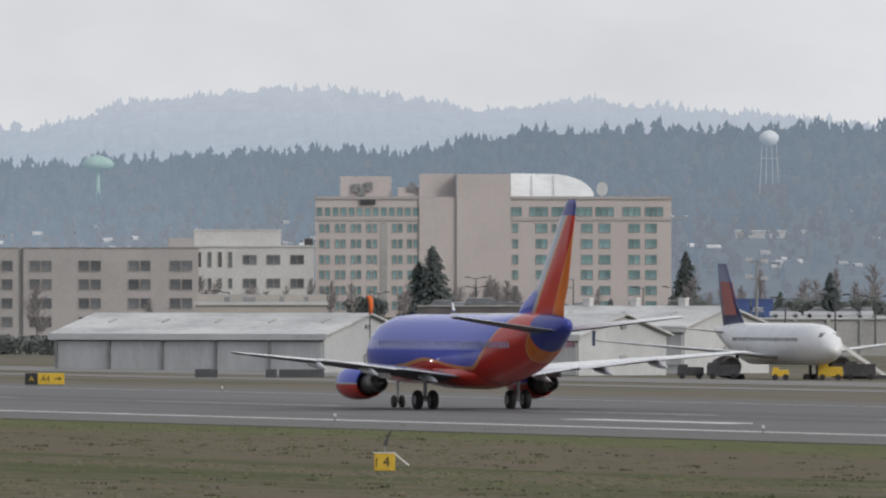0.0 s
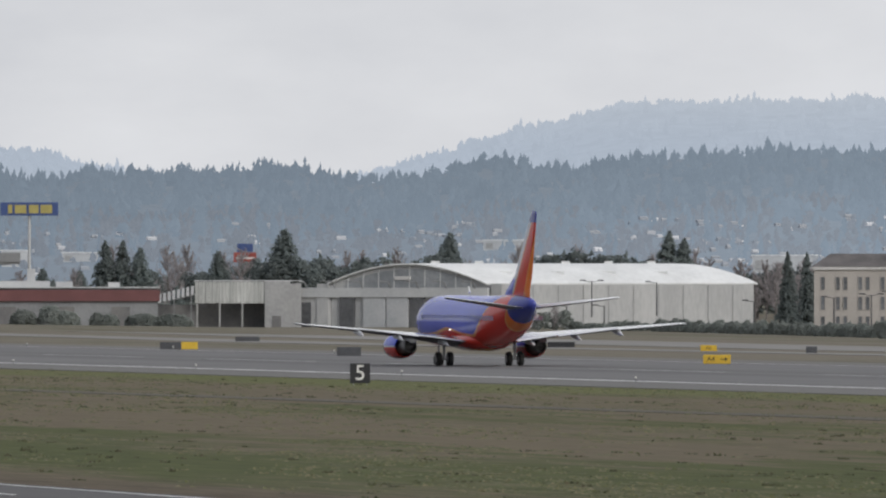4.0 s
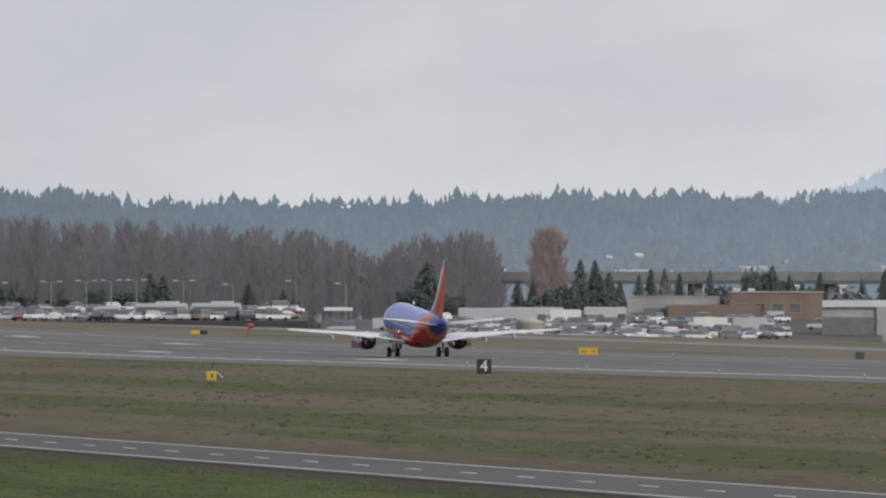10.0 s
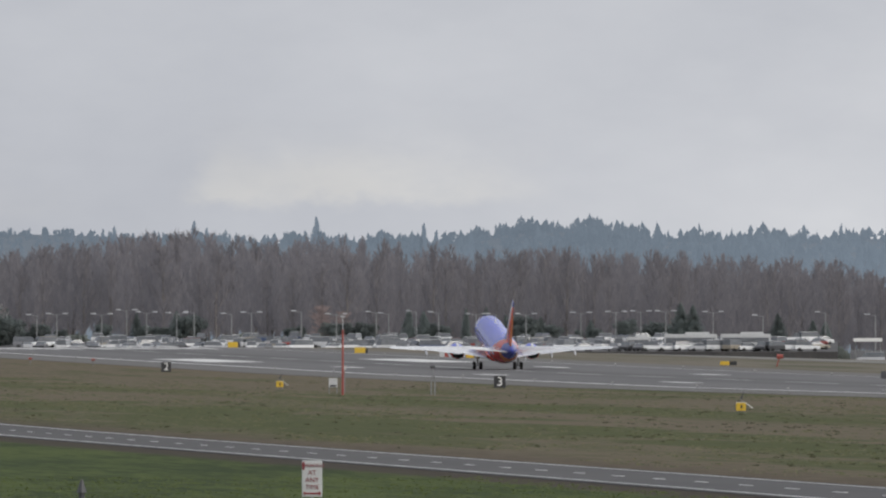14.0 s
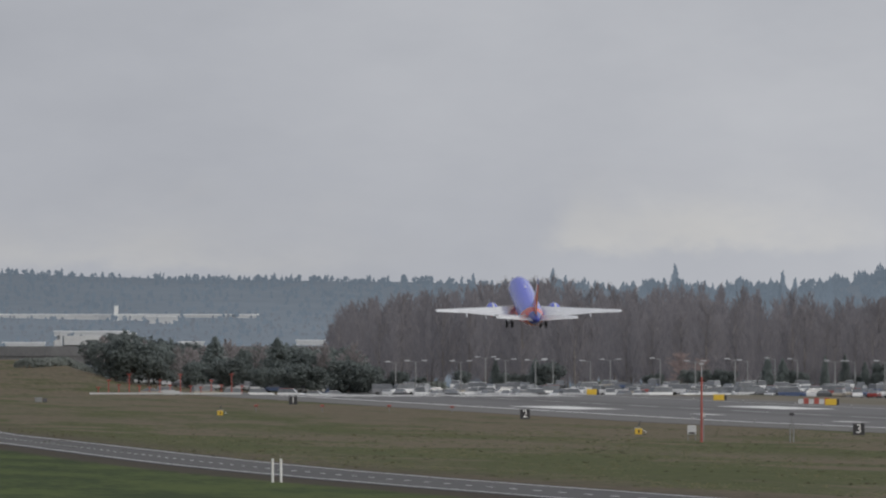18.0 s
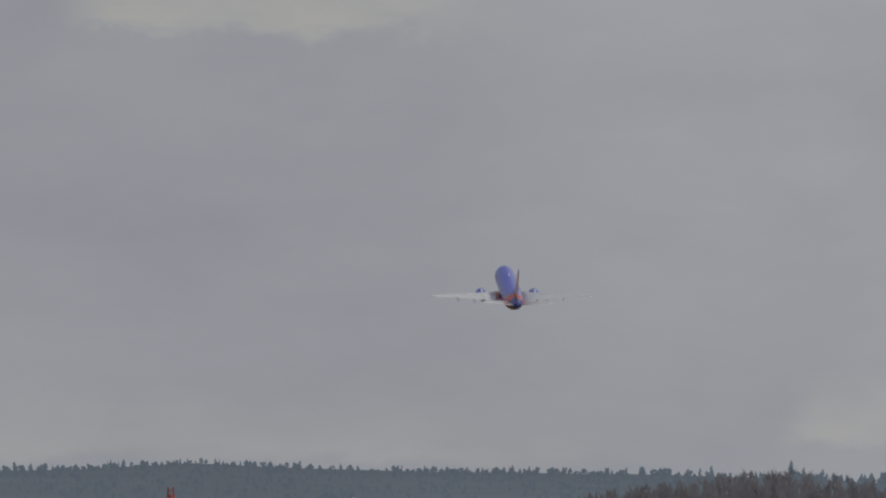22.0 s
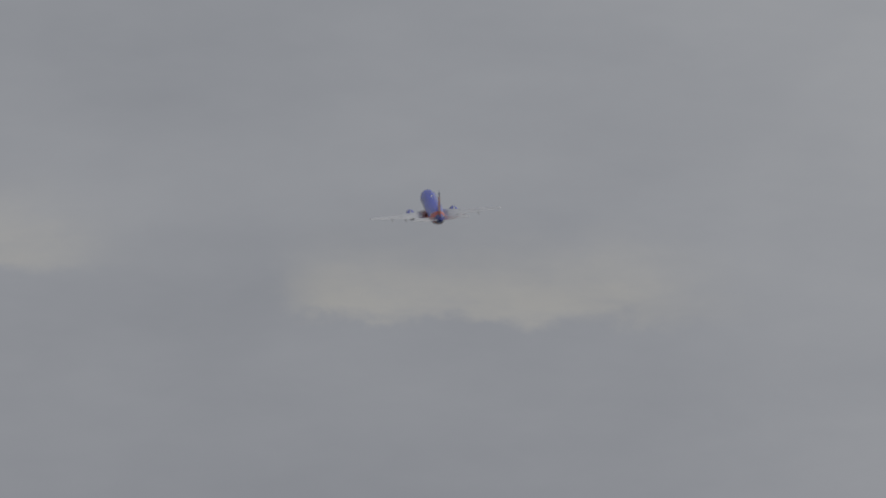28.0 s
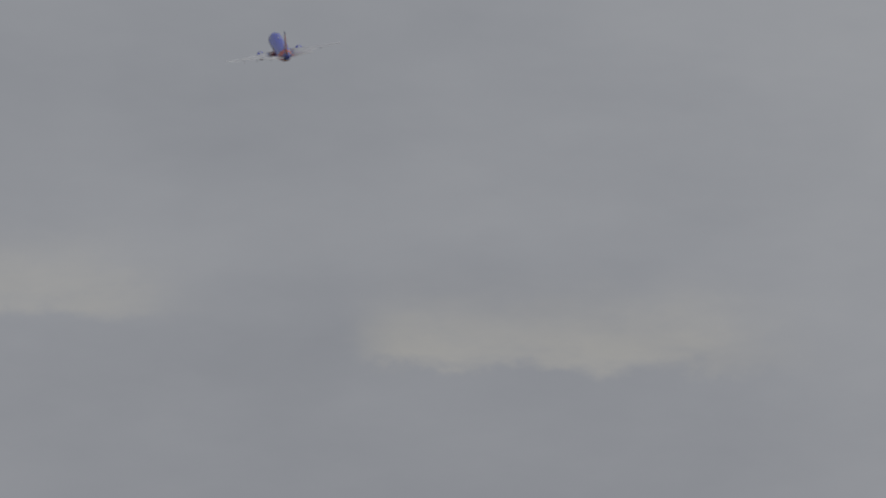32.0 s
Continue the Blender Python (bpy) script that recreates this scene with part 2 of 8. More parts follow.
def runway_surface():
    """Worn runway asphalt: tyre-darkened lanes, paler shoulders and long patched strips."""
    m = bpy.data.materials.new("worn_runway_asphalt")
    m.use_nodes = True
    n = Nodes(m.node_tree)
    shader = m.node_tree.nodes["Principled BSDF"]
    place = n.add("ShaderNodeTexCoord").outputs["Object"]
    px, py, pz = n.split(place)
    long_streaks = n.noise(place, 1.0, 4.0, 0.6, (0.5, 0.004, 1))
    blotches = n.noise(place, 1.0, 5.0, 0.6, (0.14, 0.02, 1), (5, 2, 0))
    grain = n.noise(place, 1.0, 3.0, 0.6, (3.0, 0.2, 1))
    tone = n.math("ADD", n.math("MULTIPLY", long_streaks, 0.45), n.math("ADD", n.math("MULTIPLY", blotches, 0.35), n.math("MULTIPLY", grain, 0.2)))
    tint = n.mix(n.step(tone, 0.36, 0.64), (0.086, 0.084, 0.087), (0.138, 0.134, 0.134))
    lane = n.math("ABSOLUTE", n.math("SUBTRACT", n.math("ABSOLUTE", n.math("SUBTRACT", px, 245.0)), 4.5))
    tint = n.mix(n.math("MULTIPLY", n.step(lane, 5.0, 1.0), 0.4), tint, (0.04, 0.039, 0.04))
    edge = n.step(n.math("ABSOLUTE", n.math("SUBTRACT", px, 245.0)), 26.2, 27.0)
    tint = n.mix(n.math("MULTIPLY", edge, 0.55), tint, n.mix(grain, (0.09, 0.085, 0.078), (0.13, 0.122, 0.11)))
    n.link(tint, shader.inputs["Base Color"])
    n.link(n.math("ADD", 0.68, n.math("MULTIPLY", tone, 0.2)), shader.inputs["Roughness"])
    return m


GRASS = turf()
ASPHALT = runway_surface()
TAXI = material("pale_taxiway_concrete", (0.13, 0.125, 0.118), (0.2, 0.19, 0.175), 0.7, 0.03, 11.0, stretch=(4, 0.8, 1))
ROAD = material("road_asphalt", (0.038, 0.037, 0.038), (0.066, 0.063, 0.062), 0.72, 0.03, 14.0, 0.004, stretch=(5, 0.5, 1))
SOIL = material("dark_trodden_soil", (0.05, 0.045, 0.036), (0.095, 0.085, 0.06), 0.95, 0.12, 9.0, 0.03, stretch=(4, 0.3, 1))
PAINT = material("worn_white_paint", (0.5, 0.5, 0.49), (0.8, 0.8, 0.78), 0.5, 0.4, 6.0)
FADED_PAINT = material("faded_white_paint", (0.2, 0.2, 0.195), (0.4, 0.4, 0.39), 0.6, 0.5, 6.0)
BEIGE = material("beige_stucco", (0.355, 0.337, 0.333), (0.42, 0.4, 0.395), 0.85, 0.12, 18.0, 0.01)
PINK = material("pinkish_concrete_cladding", (0.48, 0.438, 0.428), (0.54, 0.494, 0.482), 0.85, 0.1, 18.0, 0.01)
CREAM = material("cream_stucco", (0.385, 0.36, 0.335), (0.45, 0.422, 0.392), 0.85, 0.15, 16.0)
WHITEWALL = material("white_rendered_wall", (0.5, 0.495, 0.485), (0.61, 0.605, 0.595), 0.8, 0.12, 16.0)
GREYWALL = material("grey_block_wall", (0.3, 0.3, 0.3), (0.4, 0.4, 0.39), 0.85, 0.15, 16.0)
BROWNWALL = material("brown_brick_wall", (0.19, 0.14, 0.12), (0.25, 0.19, 0.16), 0.85, 0.2, 16.0)
TINT = material("dark_window_glass", (0.1, 0.106, 0.115), (0.15, 0.158, 0.168), 0.12, 0.4, 3.0, per_object=0.7)
TEAL = material("teal_window_glass", (0.14, 0.24, 0.255), (0.22, 0.34, 0.355), 0.15, 0.4, 3.0, per_object=0.5)
ROOF_WHITE = material("pale_metal_roof", (0.62, 0.63, 0.63), (0.78, 0.79, 0.79), 0.45, 0.12, 10.0, metal=0.05)
ROOF_DARK = material("dark_shingle_roof", (0.09, 0.085, 0.085), (0.15, 0.14, 0.14), 0.9, 0.4, 12.0)
SIDING = material("grey_white_metal_siding", (0.44, 0.45, 0.46), (0.56, 0.57, 0.57), 0.5, 0.15, 20.0)
DOORSKIN = material("dull_steel_door", (0.36, 0.38, 0.4), (0.48, 0.49, 0.5), 0.5, 0.2, 14.0)
OLD_ROOF = material("weathered_pale_roof", (0.36, 0.365, 0.37), (0.62, 0.625, 0.62), 0.6, 0.1, 9.0, stretch=(1, 2.5, 1))
STEEL = material("galvanised_steel", (0.2, 0.205, 0.21), (0.3, 0.305, 0.31), 0.5, 0.8, 8.0, metal=0.3)
DARK_STEEL = material("dark_painted_steel", (0.035, 0.035, 0.04), (0.07, 0.07, 0.075), 0.5, 0.8, 8.0)
RED_PAINT = material("signal_red_paint", (0.27, 0.06, 0.05), (0.37, 0.09, 0.07), 0.45, 0.8, 8.0)
ORANGE_CLOTH = material("orange_cloth", (0.7, 0.13, 0.03), (0.85, 0.2, 0.05), 0.8, 1.5, 8.0)
SIGN_YELLOW = material("yellow_sign_face", (0.56, 0.36, 0.03), (0.68, 0.46, 0.05), 0.4, 1.0, 8.0)
SIGN_BLACK = material("black_sign_face", (0.016, 0.017, 0.02), (0.03, 0.03, 0.034), 0.45, 1.0, 8.0)
SIGN_WHITE = material("white_sign_face", (0.68, 0.68, 0.66), (0.82, 0.82, 0.8), 0.4, 1.0, 8.0)
RUBBER = material("black_rubber", (0.012, 0.012, 0.013), (0.03, 0.03, 0.03), 0.7, 2.0, 10.0)
SIGN_BACK = material("dark_sign_back", (0.05, 0.053, 0.06), (0.09, 0.092, 0.1), 0.6, 1.0, 8.0)
BARK = material("grey_brown_bark", (0.16, 0.145, 0.14), (0.23, 0.21, 0.2), 0.95, 1.5, 8.0, per_object=0.3)
TWIGS = material("bare_winter_twigs", (0.36, 0.334, 0.336), (0.42, 0.39, 0.392), 0.95, 0.06, 6.0, per_object=0.16, thin=0.5)
# Needle and leaf colours are lifted towards blue-grey to stand for distance haze.
NEEDLES = material("dark_conifer_needles", (0.18, 0.212, 0.21), (0.24, 0.275, 0.268), 0.95, 0.5, 8.0, per_object=0.4, thin=0.5)
HEDGE = material("dull_hedge_leaves", (0.22, 0.245, 0.23), (0.3, 0.322, 0.3), 0.95, 0.5, 6.0, per_object=0.3, thin=0.5)
EVERGREEN = material("dark_evergreen_leaves", (0.155, 0.18, 0.178), (0.215, 0.243, 0.235), 0.95, 0.5, 8.0, per_object=0.35, thin=0.5)
# The mist on hills and far trees is emission inside these materials.
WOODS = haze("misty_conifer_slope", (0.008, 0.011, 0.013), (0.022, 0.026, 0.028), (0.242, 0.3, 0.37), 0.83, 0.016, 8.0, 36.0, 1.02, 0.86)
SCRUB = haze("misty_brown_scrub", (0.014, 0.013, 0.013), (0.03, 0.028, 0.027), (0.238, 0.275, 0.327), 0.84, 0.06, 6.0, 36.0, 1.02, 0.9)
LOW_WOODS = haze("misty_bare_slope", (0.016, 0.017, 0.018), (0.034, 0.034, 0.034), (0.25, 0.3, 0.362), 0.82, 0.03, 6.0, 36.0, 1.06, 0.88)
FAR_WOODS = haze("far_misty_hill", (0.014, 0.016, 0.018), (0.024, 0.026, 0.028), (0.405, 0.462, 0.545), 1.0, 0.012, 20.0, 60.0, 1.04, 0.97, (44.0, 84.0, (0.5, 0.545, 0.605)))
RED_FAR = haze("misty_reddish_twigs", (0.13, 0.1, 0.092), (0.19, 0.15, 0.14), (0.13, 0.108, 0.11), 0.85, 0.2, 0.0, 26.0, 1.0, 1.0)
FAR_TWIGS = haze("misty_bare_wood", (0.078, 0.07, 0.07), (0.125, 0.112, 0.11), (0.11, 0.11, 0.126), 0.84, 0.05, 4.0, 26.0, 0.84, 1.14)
CAR_GLASS = material("car_glass", (0.11, 0.118, 0.13), (0.17, 0.18, 0.195), 0.08, 1.0, 3.0)
BLUE_PANEL = material("blue_panel", (0.045, 0.075, 0.2), (0.06, 0.1, 0.26), 0.45, 0.5, 6.0)
HEADLAMP = material("lit_headlamp", (0.9, 0.9, 0.85), (0.95, 0.95, 0.9), 0.2, glow=(1.0, 0.96, 0.85, 8.0))
EDGE_GLASS = material("lit_edge_lamp", (0.5, 0.5, 0.47), (0.6, 0.6, 0.56), 0.2, glow=(1.0, 0.95, 0.85, 0.12))
LAMP_HEAD = material("pale_lamp_head", (0.38, 0.39, 0.41), (0.52, 0.53, 0.55), 0.35, 1.0, 4.0)


def car_paint():
    """Car bodies in the usual mix of colours, one a car."""
    m = bpy.data.materials.new("car_paint")
    m.use_nodes = True
    n = Nodes(m.node_tree)
    shader = m.node_tree.nodes["Principled BSDF"]
    ramp = n.add("ShaderNodeValToRGB")
    ramp.color_ramp.interpolation = "CONSTANT"
    tones = ((0.0, (0.78, 0.79, 0.8)), (0.36, (0.5, 0.51, 0.53)), (0.6, (0.2, 0.205, 0.22)), (0.72, (0.06, 0.062, 0.068)), (0.83, (0.06, 0.09, 0.18)), (0.86, (0.24, 0.035, 0.03)), (0.91, (0.3, 0.27, 0.22)), (0.96, (0.55, 0.56, 0.57)))
    while len(ramp.color_ramp.elements) < len(tones):
        ramp.color_ramp.elements.new(0.5)
    for e, (at, tint) in zip(ramp.color_ramp.elements, tones):
        e.position, e.color = at, (*tint, 1)
    n.link(n.add("ShaderNodeObjectInfo").outputs["Random"], ramp.inputs[0])
    n.link(ramp.outputs[0], shader.inputs["Base Color"])
    shader.inputs["Roughness"].default_value, shader.inputs["Coat Weight"].default_value = 0.3, 0.5
    return m


CAR_PAINT = car_paint()


def chance_tint(name, tones):
    """Joined small houses: one tone an island."""
    m = bpy.data.materials.new(name)
    m.use_nodes = True
    n = Nodes(m.node_tree)
    shader = m.node_tree.nodes["Principled BSDF"]
    ramp = n.add("ShaderNodeValToRGB")
    while len(ramp.color_ramp.elements) < len(tones):
        ramp.color_ramp.elements.new(0.5)
    for i, (e, tint) in enumerate(zip(ramp.color_ramp.elements, tones)):
        e.position, e.color = i / (len(tones) - 1), (*tint, 1)
    n.link(n.add("ShaderNodeNewGeometry").outputs["Random Per Island"], ramp.inputs[0])
    n.link(ramp.outputs[0], shader.inputs["Base Color"])
    shader.inputs["Roughness"].default_value = 0.8
    return m


HOUSES = chance_tint("hillside_house_walls", ((0.3, 0.33, 0.37), (0.36, 0.375, 0.4), (0.42, 0.43, 0.45), (0.32, 0.34, 0.375), (0.55, 0.56, 0.58), (0.7, 0.7, 0.72)))


# ---- building helpers ----
def part(name, bm, mat, parent=None, label=""):
    """Links a bmesh as one mesh object under a thing or a part."""
    mesh = bpy.data.meshes.new(name)
    bm.to_mesh(mesh)
    bm.free()
    for one in mat if isinstance(mat, (tuple, list)) else (mat,):
        mesh.materials.append(one)
    ob = new(name, mesh)
    ob.parent = parent
    return tagged(ob, label)


def again(ob, m, parent=None):
    """Another object on the same mesh."""
    twin = ob.copy()
    scene.collection.objects.link(twin)
    twin.parent = parent or ob.parent
    twin.matrix_basis = m
    return twin


def smooth(ob, angle=40):
    ob.data.shade_auto_smooth() if hasattr(ob.data, "shade_auto_smooth") else None
    for p in ob.data.polygons:
        p.use_smooth = True
    return ob


def box(bm, x0, x1, y0, y1, z0, z1, slot=0):
    v = [bm.verts.new((x, y, z)) for z in (z0, z1) for x, y in ((x0, y0), (x1, y0), (x1, y1), (x0, y1))]
    for f in ((3, 2, 1, 0), (4, 5, 6, 7), (0, 1, 5, 4), (1, 2, 6, 5), (2, 3, 7, 6), (3, 0, 4, 7)):
        bm.faces.new([v[i] for i in f]).material_index = slot
    return v


def boxes(*rows):
    bm = bmesh.new()
    for r in rows:
        box(bm, *r)
    return bm


def slab(points, z0, z1):
    """An upright prism over a polygon, counter-clockwise."""
    bm = bmesh.new()
    extrude(bm, points, lambda p, t: (p[0], p[1], z0 + (z1 - z0) * t))
    return bm


def extrude(bm, points, where, slot=0):
    low = [bm.verts.new(where(p, 0)) for p in points]
    high = [bm.verts.new(where(p, 1)) for p in points]
    bm.faces.new(low[::-1]).material_index = slot
    bm.faces.new(high).material_index = slot
    for i in range(len(points)):
        j = (i + 1) % len(points)
        bm.faces.new((low[i], low[j], high[j], high[i])).material_index = slot


def rod(bm, a, b, r0, r1=None, sides=6, slot=0, caps=True):
    """A straight tapered bar from a to b."""
    a, b = Vector(a), Vector(b)
    r1 = r0 if r1 is None else r1
    q = (b - a).to_track_quat("Z", "Y")
    rings = []
    for c, r in ((a, r0), (b, r1)):
        rings.append([bm.verts.new(c + q @ Vector((r * math.cos(2 * math.pi * i / sides), r * math.sin(2 * math.pi * i / sides), 0))) for i in range(sides)])
    for i in range(sides):
        j = (i + 1) % sides
        bm.faces.new((rings[0][i], rings[0][j], rings[1][j], rings[1][i])).material_index = slot
    if caps:
        bm.faces.new(rings[0][::-1]).material_index = slot
        bm.faces.new(rings[1]).material_index = slot


def loft(bm, rings, slot=0, caps=True):
    """Skins closed rings of equal length."""
    made = [[bm.verts.new(p) for p in ring] for ring in rings]
    n = len(made[0])
    for a, b in zip(made, made[1:]):
        for i in range(n):
            j = (i + 1) % n
            bm.faces.new((a[i], a[j], b[j], b[i])).material_index = slot
    if caps:
        bm.faces.new(made[0][::-1]).material_index = slot
        bm.faces.new(made[-1]).material_index = slot
    return made


def spot(bearing, dist):
    return dist * math.sin(radians(bearing)), dist * math.cos(radians(bearing))


LATERAL = ((-4000, 0), (-900, 0), (-200, 0), (0, 0), (60, 0), (80, 0), (96, 0), (130, 0), (150, 0), (165, 0), (178, 0), (190, 0), (205, 0), (214, 0), (228, 0), (272, 0), (300, 0), (330, -0.5), (365, -1.0), (420, -1.8), (470, -2.5), (560, -2.9),
           (680, -2.6), (800, -0.5), (950, 1.2), (1300, 1.6), (4000, 2.0))


def between(table, x):
    for (x0, v0), (x1, v1) in zip(table, table[1:]):
        if x <= x1:
            return v0 + (v1 - v0) * max(0.0, (x - x0) / (x1 - x0))
    return table[-1][1]


RISE = ((-600, 0), (1480, 0), (1735, 0.5), (2035, 1.6), (2350, 2.8), (2440, 1.6), (4900, 1.6))


def rise(y):
    """The far end of the airfield lies a little higher."""
    return between(RISE, y)


def ground_z(x, y):
    z = between(LATERAL, x) + rise(y) * between(((-4000, 1), (300, 1), (365, 0.75), (420, 0.55), (560, 0.1), (680, 0), (4000, 0)), x)
    # the near end of the car park stands on a low rise
    z += 1.9 * between(((2430, 0), (2570, 1), (4900, 1)), y) * between(((190, 0), (205, 1), (228, 1), (272, 0), (4000, 0)), x)
    # a grassy bank that carries a road up to the highway
    return z + 8.0 * between(((2430, 0), (2640, 1), (4900, 1)), y) * between(((-900, 1), (150, 1), (178, 0.97), (190, 0.9), (205, 0.68), (214, 0.22), (228, 0), (4000, 0)), x)


def stand(name, bearing, dist, lift=None, turn=0.0):
    """An Empty on the ground, facing the airfield; +x runs to the right of the bearing, +y away."""
    x, y = spot(bearing, dist)
    ob = new(name)
    ob.matrix_basis = pose(x, y, ground_z(x, y) if lift is None else lift, 0, 0, turn - bearing)
    return ob


# ---- the airfield ----
YLINES = [-600, -200, 0] + list(range(100, 1480, 60)) + list(range(1480, 2350, 30)) + [2350, 2395, 2430, 2440, 2500, 2570, 2640, 2800, 3000, 3300, 3700, 4200, 4900]
bm = bmesh.new()
grid = [[bm.verts.new((x, y, ground_z(x, y))) for x, _ in LATERAL] for y in YLINES]
for a, b in zip(grid, grid[1:]):
    for i in range(len(a) - 1):
        bm.faces.new((a[i], a[i + 1], b[i + 1], b[i]))
tagged(part("ground", bm, GRASS), "worn green and brown airfield grass", "ground", kind="structure")


def bend(y):
    far = max(0.0, y - BEND_START)
    near = min(far, BEND_LENGTH)
    return BEND_SHIFT + BEND * near * near + 2 * BEND * BEND_LENGTH * (far - near)


def ribbon(name, mat, x0, x1, y0, y1, lift, label="", parent=None, course=None):
    """A strip of paving that follows the ground."""
    ys = [y0] + [y for y in YLINES if y0 < y < y1] + [y1]
    bm = bmesh.new()
    rows = []
    for y in ys:
        off = course(y) if course else 0.0
        rows.append([bm.verts.new((x + off, y, z)) for x in (x0, x1) for z in (ground_z(x, y) + lift, ground_z(x, y) - 0.3)])
    for p, q in zip(rows, rows[1:]):
        bm.faces.new((p[0], p[2], q[2], q[0]))
        bm.faces.new((p[1], p[0], q[0], q[1]))
        bm.faces.new((p[2], p[3], q[3], q[2]))
    for p in (rows[0], rows[-1]):
        bm.faces.new((p[1], p[3], p[2], p[0]))
    return part(name, bm, mat, parent, label)


RUNWAY_END = 2345
runway = tagged(ribbon("runway", ASPHALT, 206.5, 282, 420, RUNWAY_END + 50, 0.04), "dark worn asphalt runway with white markings", "runway", kind="structure")
ribbon("edge_stripe", PAINT, 218.6, 219.5, 500, RUNWAY_END, 0.06, parent=runway)
ribbon("edge_stripe", FADED_PAINT, 270.4, 271.3, 500, RUNWAY_END, 0.06, parent=runway)
y = 562.0
while y < RUNWAY_END - 60:
    ribbon("centre_dash", FADED_PAINT, 244.6, 245.4, y, y + 36.6, 0.06, parent=runway)
    y += 61.0
for y0, sides in ((643, (-1,)), (800, (-1,)), (1397, (-1,)), (1552, (-1,)), (1710, (-1, 1)), (1850, (-1, 1))):
    for side in sides:
        x = 245 + side * 13.5
        ribbon("touchdown_bar", PAINT, x - 0.9, x + 0.9, y0, y0 + 22.9, 0.06, parent=runway)
for side in (-1, 1):
    ribbon("aiming_block", PAINT, 244 + side * 15 - 4.0, 244 + side * 15 + 4.0, 1968, 2040, 0.06, parent=runway)
    for i in range(6):
        x = 244 + side * (2.4 + 3.5 * i)
        ribbon("threshold_bar", PAINT, x - 0.9, x + 0.9, RUNWAY_END - 52, RUNWAY_END - 6, 0.06, parent=runway)
track = tagged(ribbon("dirt_track", SOIL, 0, 3.2, 580, 840, 0.03, course=lambda y: 171.5 - 3.0 * noise.noise((y * 0.012, 1.0, 0.0)) - max(0.0, y - 640) * 0.03), "dark trodden earth track across the grass", "track", kind="structure")
taxiway = tagged(ribbon("taxiway", TAXI, 336, 360, 420, 2600, 0.04), "pale concrete taxiway beside the runway", "taxiway", kind="structure")
ribbon("apron_paving", TAXI, 398, 470, 420, 1850, 0.04, parent=taxiway)
road = tagged(ribbon("road", ROAD, 84.2, 93.6, 100, 2250, 0.04, course=bend), "grey asphalt service road with painted lines", "road", kind="structure")
ribbon("edge_line", PAINT, 84.9, 85.08, 100, 2250, 0.06, parent=road, course=bend)
ribbon("edge_line", PAINT, 92.7, 92.85, 100, 2250, 0.06, parent=road, course=bend)
y = 380.0
while y < 1500:
    ribbon("lane_dash", PAINT, 88.78, 88.93, y, y + 3.0, 0.06, parent=road, course=bend)
    y += 12.2


# ---- the departing airliner ----
def livery(name, pattern, rough=0.16):
    """Glossy aircraft paint whose colour is drawn by pattern(nodes, x, y, z)."""
    m = bpy.data.materials.new(name)
    m.use_nodes = True
    n = Nodes(m.node_tree)
    shader = m.node_tree.nodes["Principled BSDF"]
    place = n.add("ShaderNodeTexCoord").outputs["Object"]
    tint = pattern(n, *n.split(place))
    grime = n.noise(place, 0.7, 5.0, 0.6, (1, 0.4, 1))
    hsv = n.add("ShaderNodeHueSaturation")
    n.link(tint, hsv.inputs["Color"])
    n.link(n.math("ADD", 0.86, n.math("MULTIPLY", grime, 0.26)), hsv.inputs["Value"])
    n.link(hsv.outputs[0], shader.inputs["Base Color"])
    n.link(n.math("ADD", rough - 0.05, n.math("MULTIPLY", grime, 0.14)), shader.inputs["Roughness"])
    shader.inputs["Coat Weight"].default_value, shader.inputs["Coat Roughness"].default_value = 0.06, 0.08
    shader.inputs["Specular IOR Level"].default_value = 0.36
    return m


BLUE, RED, ORANGE, GOLD, SILVER = (0.066, 0.095, 0.55), (0.58, 0.042, 0.03), (0.7, 0.18, 0.035), (0.66, 0.3, 0.1), (0.42, 0.44, 0.48)


def hull_paint(n, x, y, z):
    aft = n.math("MAXIMUM", n.math("SUBTRACT", -4.6, y), 0.0)
    line = n.math("ADD", 2.25, n.math("MULTIPLY", n.math("POWER", aft, 1.5), 0.24))
    crest = n.math("MULTIPLY", n.math("EXPONENT", n.math("MULTIPLY", n.math("POWER", n.math("MULTIPLY", n.math("SUBTRACT", y, 2.5), 0.3), 2.0), -1.0)), 0.45)
    line = n.math("ADD", line, crest)
    over = n.math("SUBTRACT", z, line)
    aft2 = n.math("MAXIMUM", n.math("SUBTRACT", -9.9, y), 0.0)
    over2 = n.math("SUBTRACT", z, n.math("ADD", 1.2, n.math("MULTIPLY", n.math("POWER", aft2, 1.25), 0.85)))
    cone = n.math("SUBTRACT", n.math("ADD", y, n.math("MULTIPLY", n.math("SUBTRACT", z, 4.0), -0.35)), -12.7)
    low = n.mix(n.step(over2, -0.03, 0.03), ORANGE, RED)
    low = n.mix(n.step(n.math("ABSOLUTE", over2), 0.09, 0.06), low, GOLD)
    low = n.mix(n.step(cone, -0.03, 0.03), (0.05, 0.065, 0.3), low)
    paint = n.mix(n.step(over, -0.02, 0.02), low, BLUE)
    rim = n.math("MULTIPLY", n.step(n.math("ABSOLUTE", over), 0.11, 0.07), n.step(y, -13.0, -12.0))
    paint = n.mix(rim, paint, GOLD)
    band = n.math("MULTIPLY", n.step(n.math("ABSOLUTE", n.math("SUBTRACT", z, 3.46)), 0.30, 0.18), n.step(over, 0.1, 0.3))
    return n.mix(n.math("MULTIPLY", band, 0.22), paint, (0.55, 0.55, 0.62))


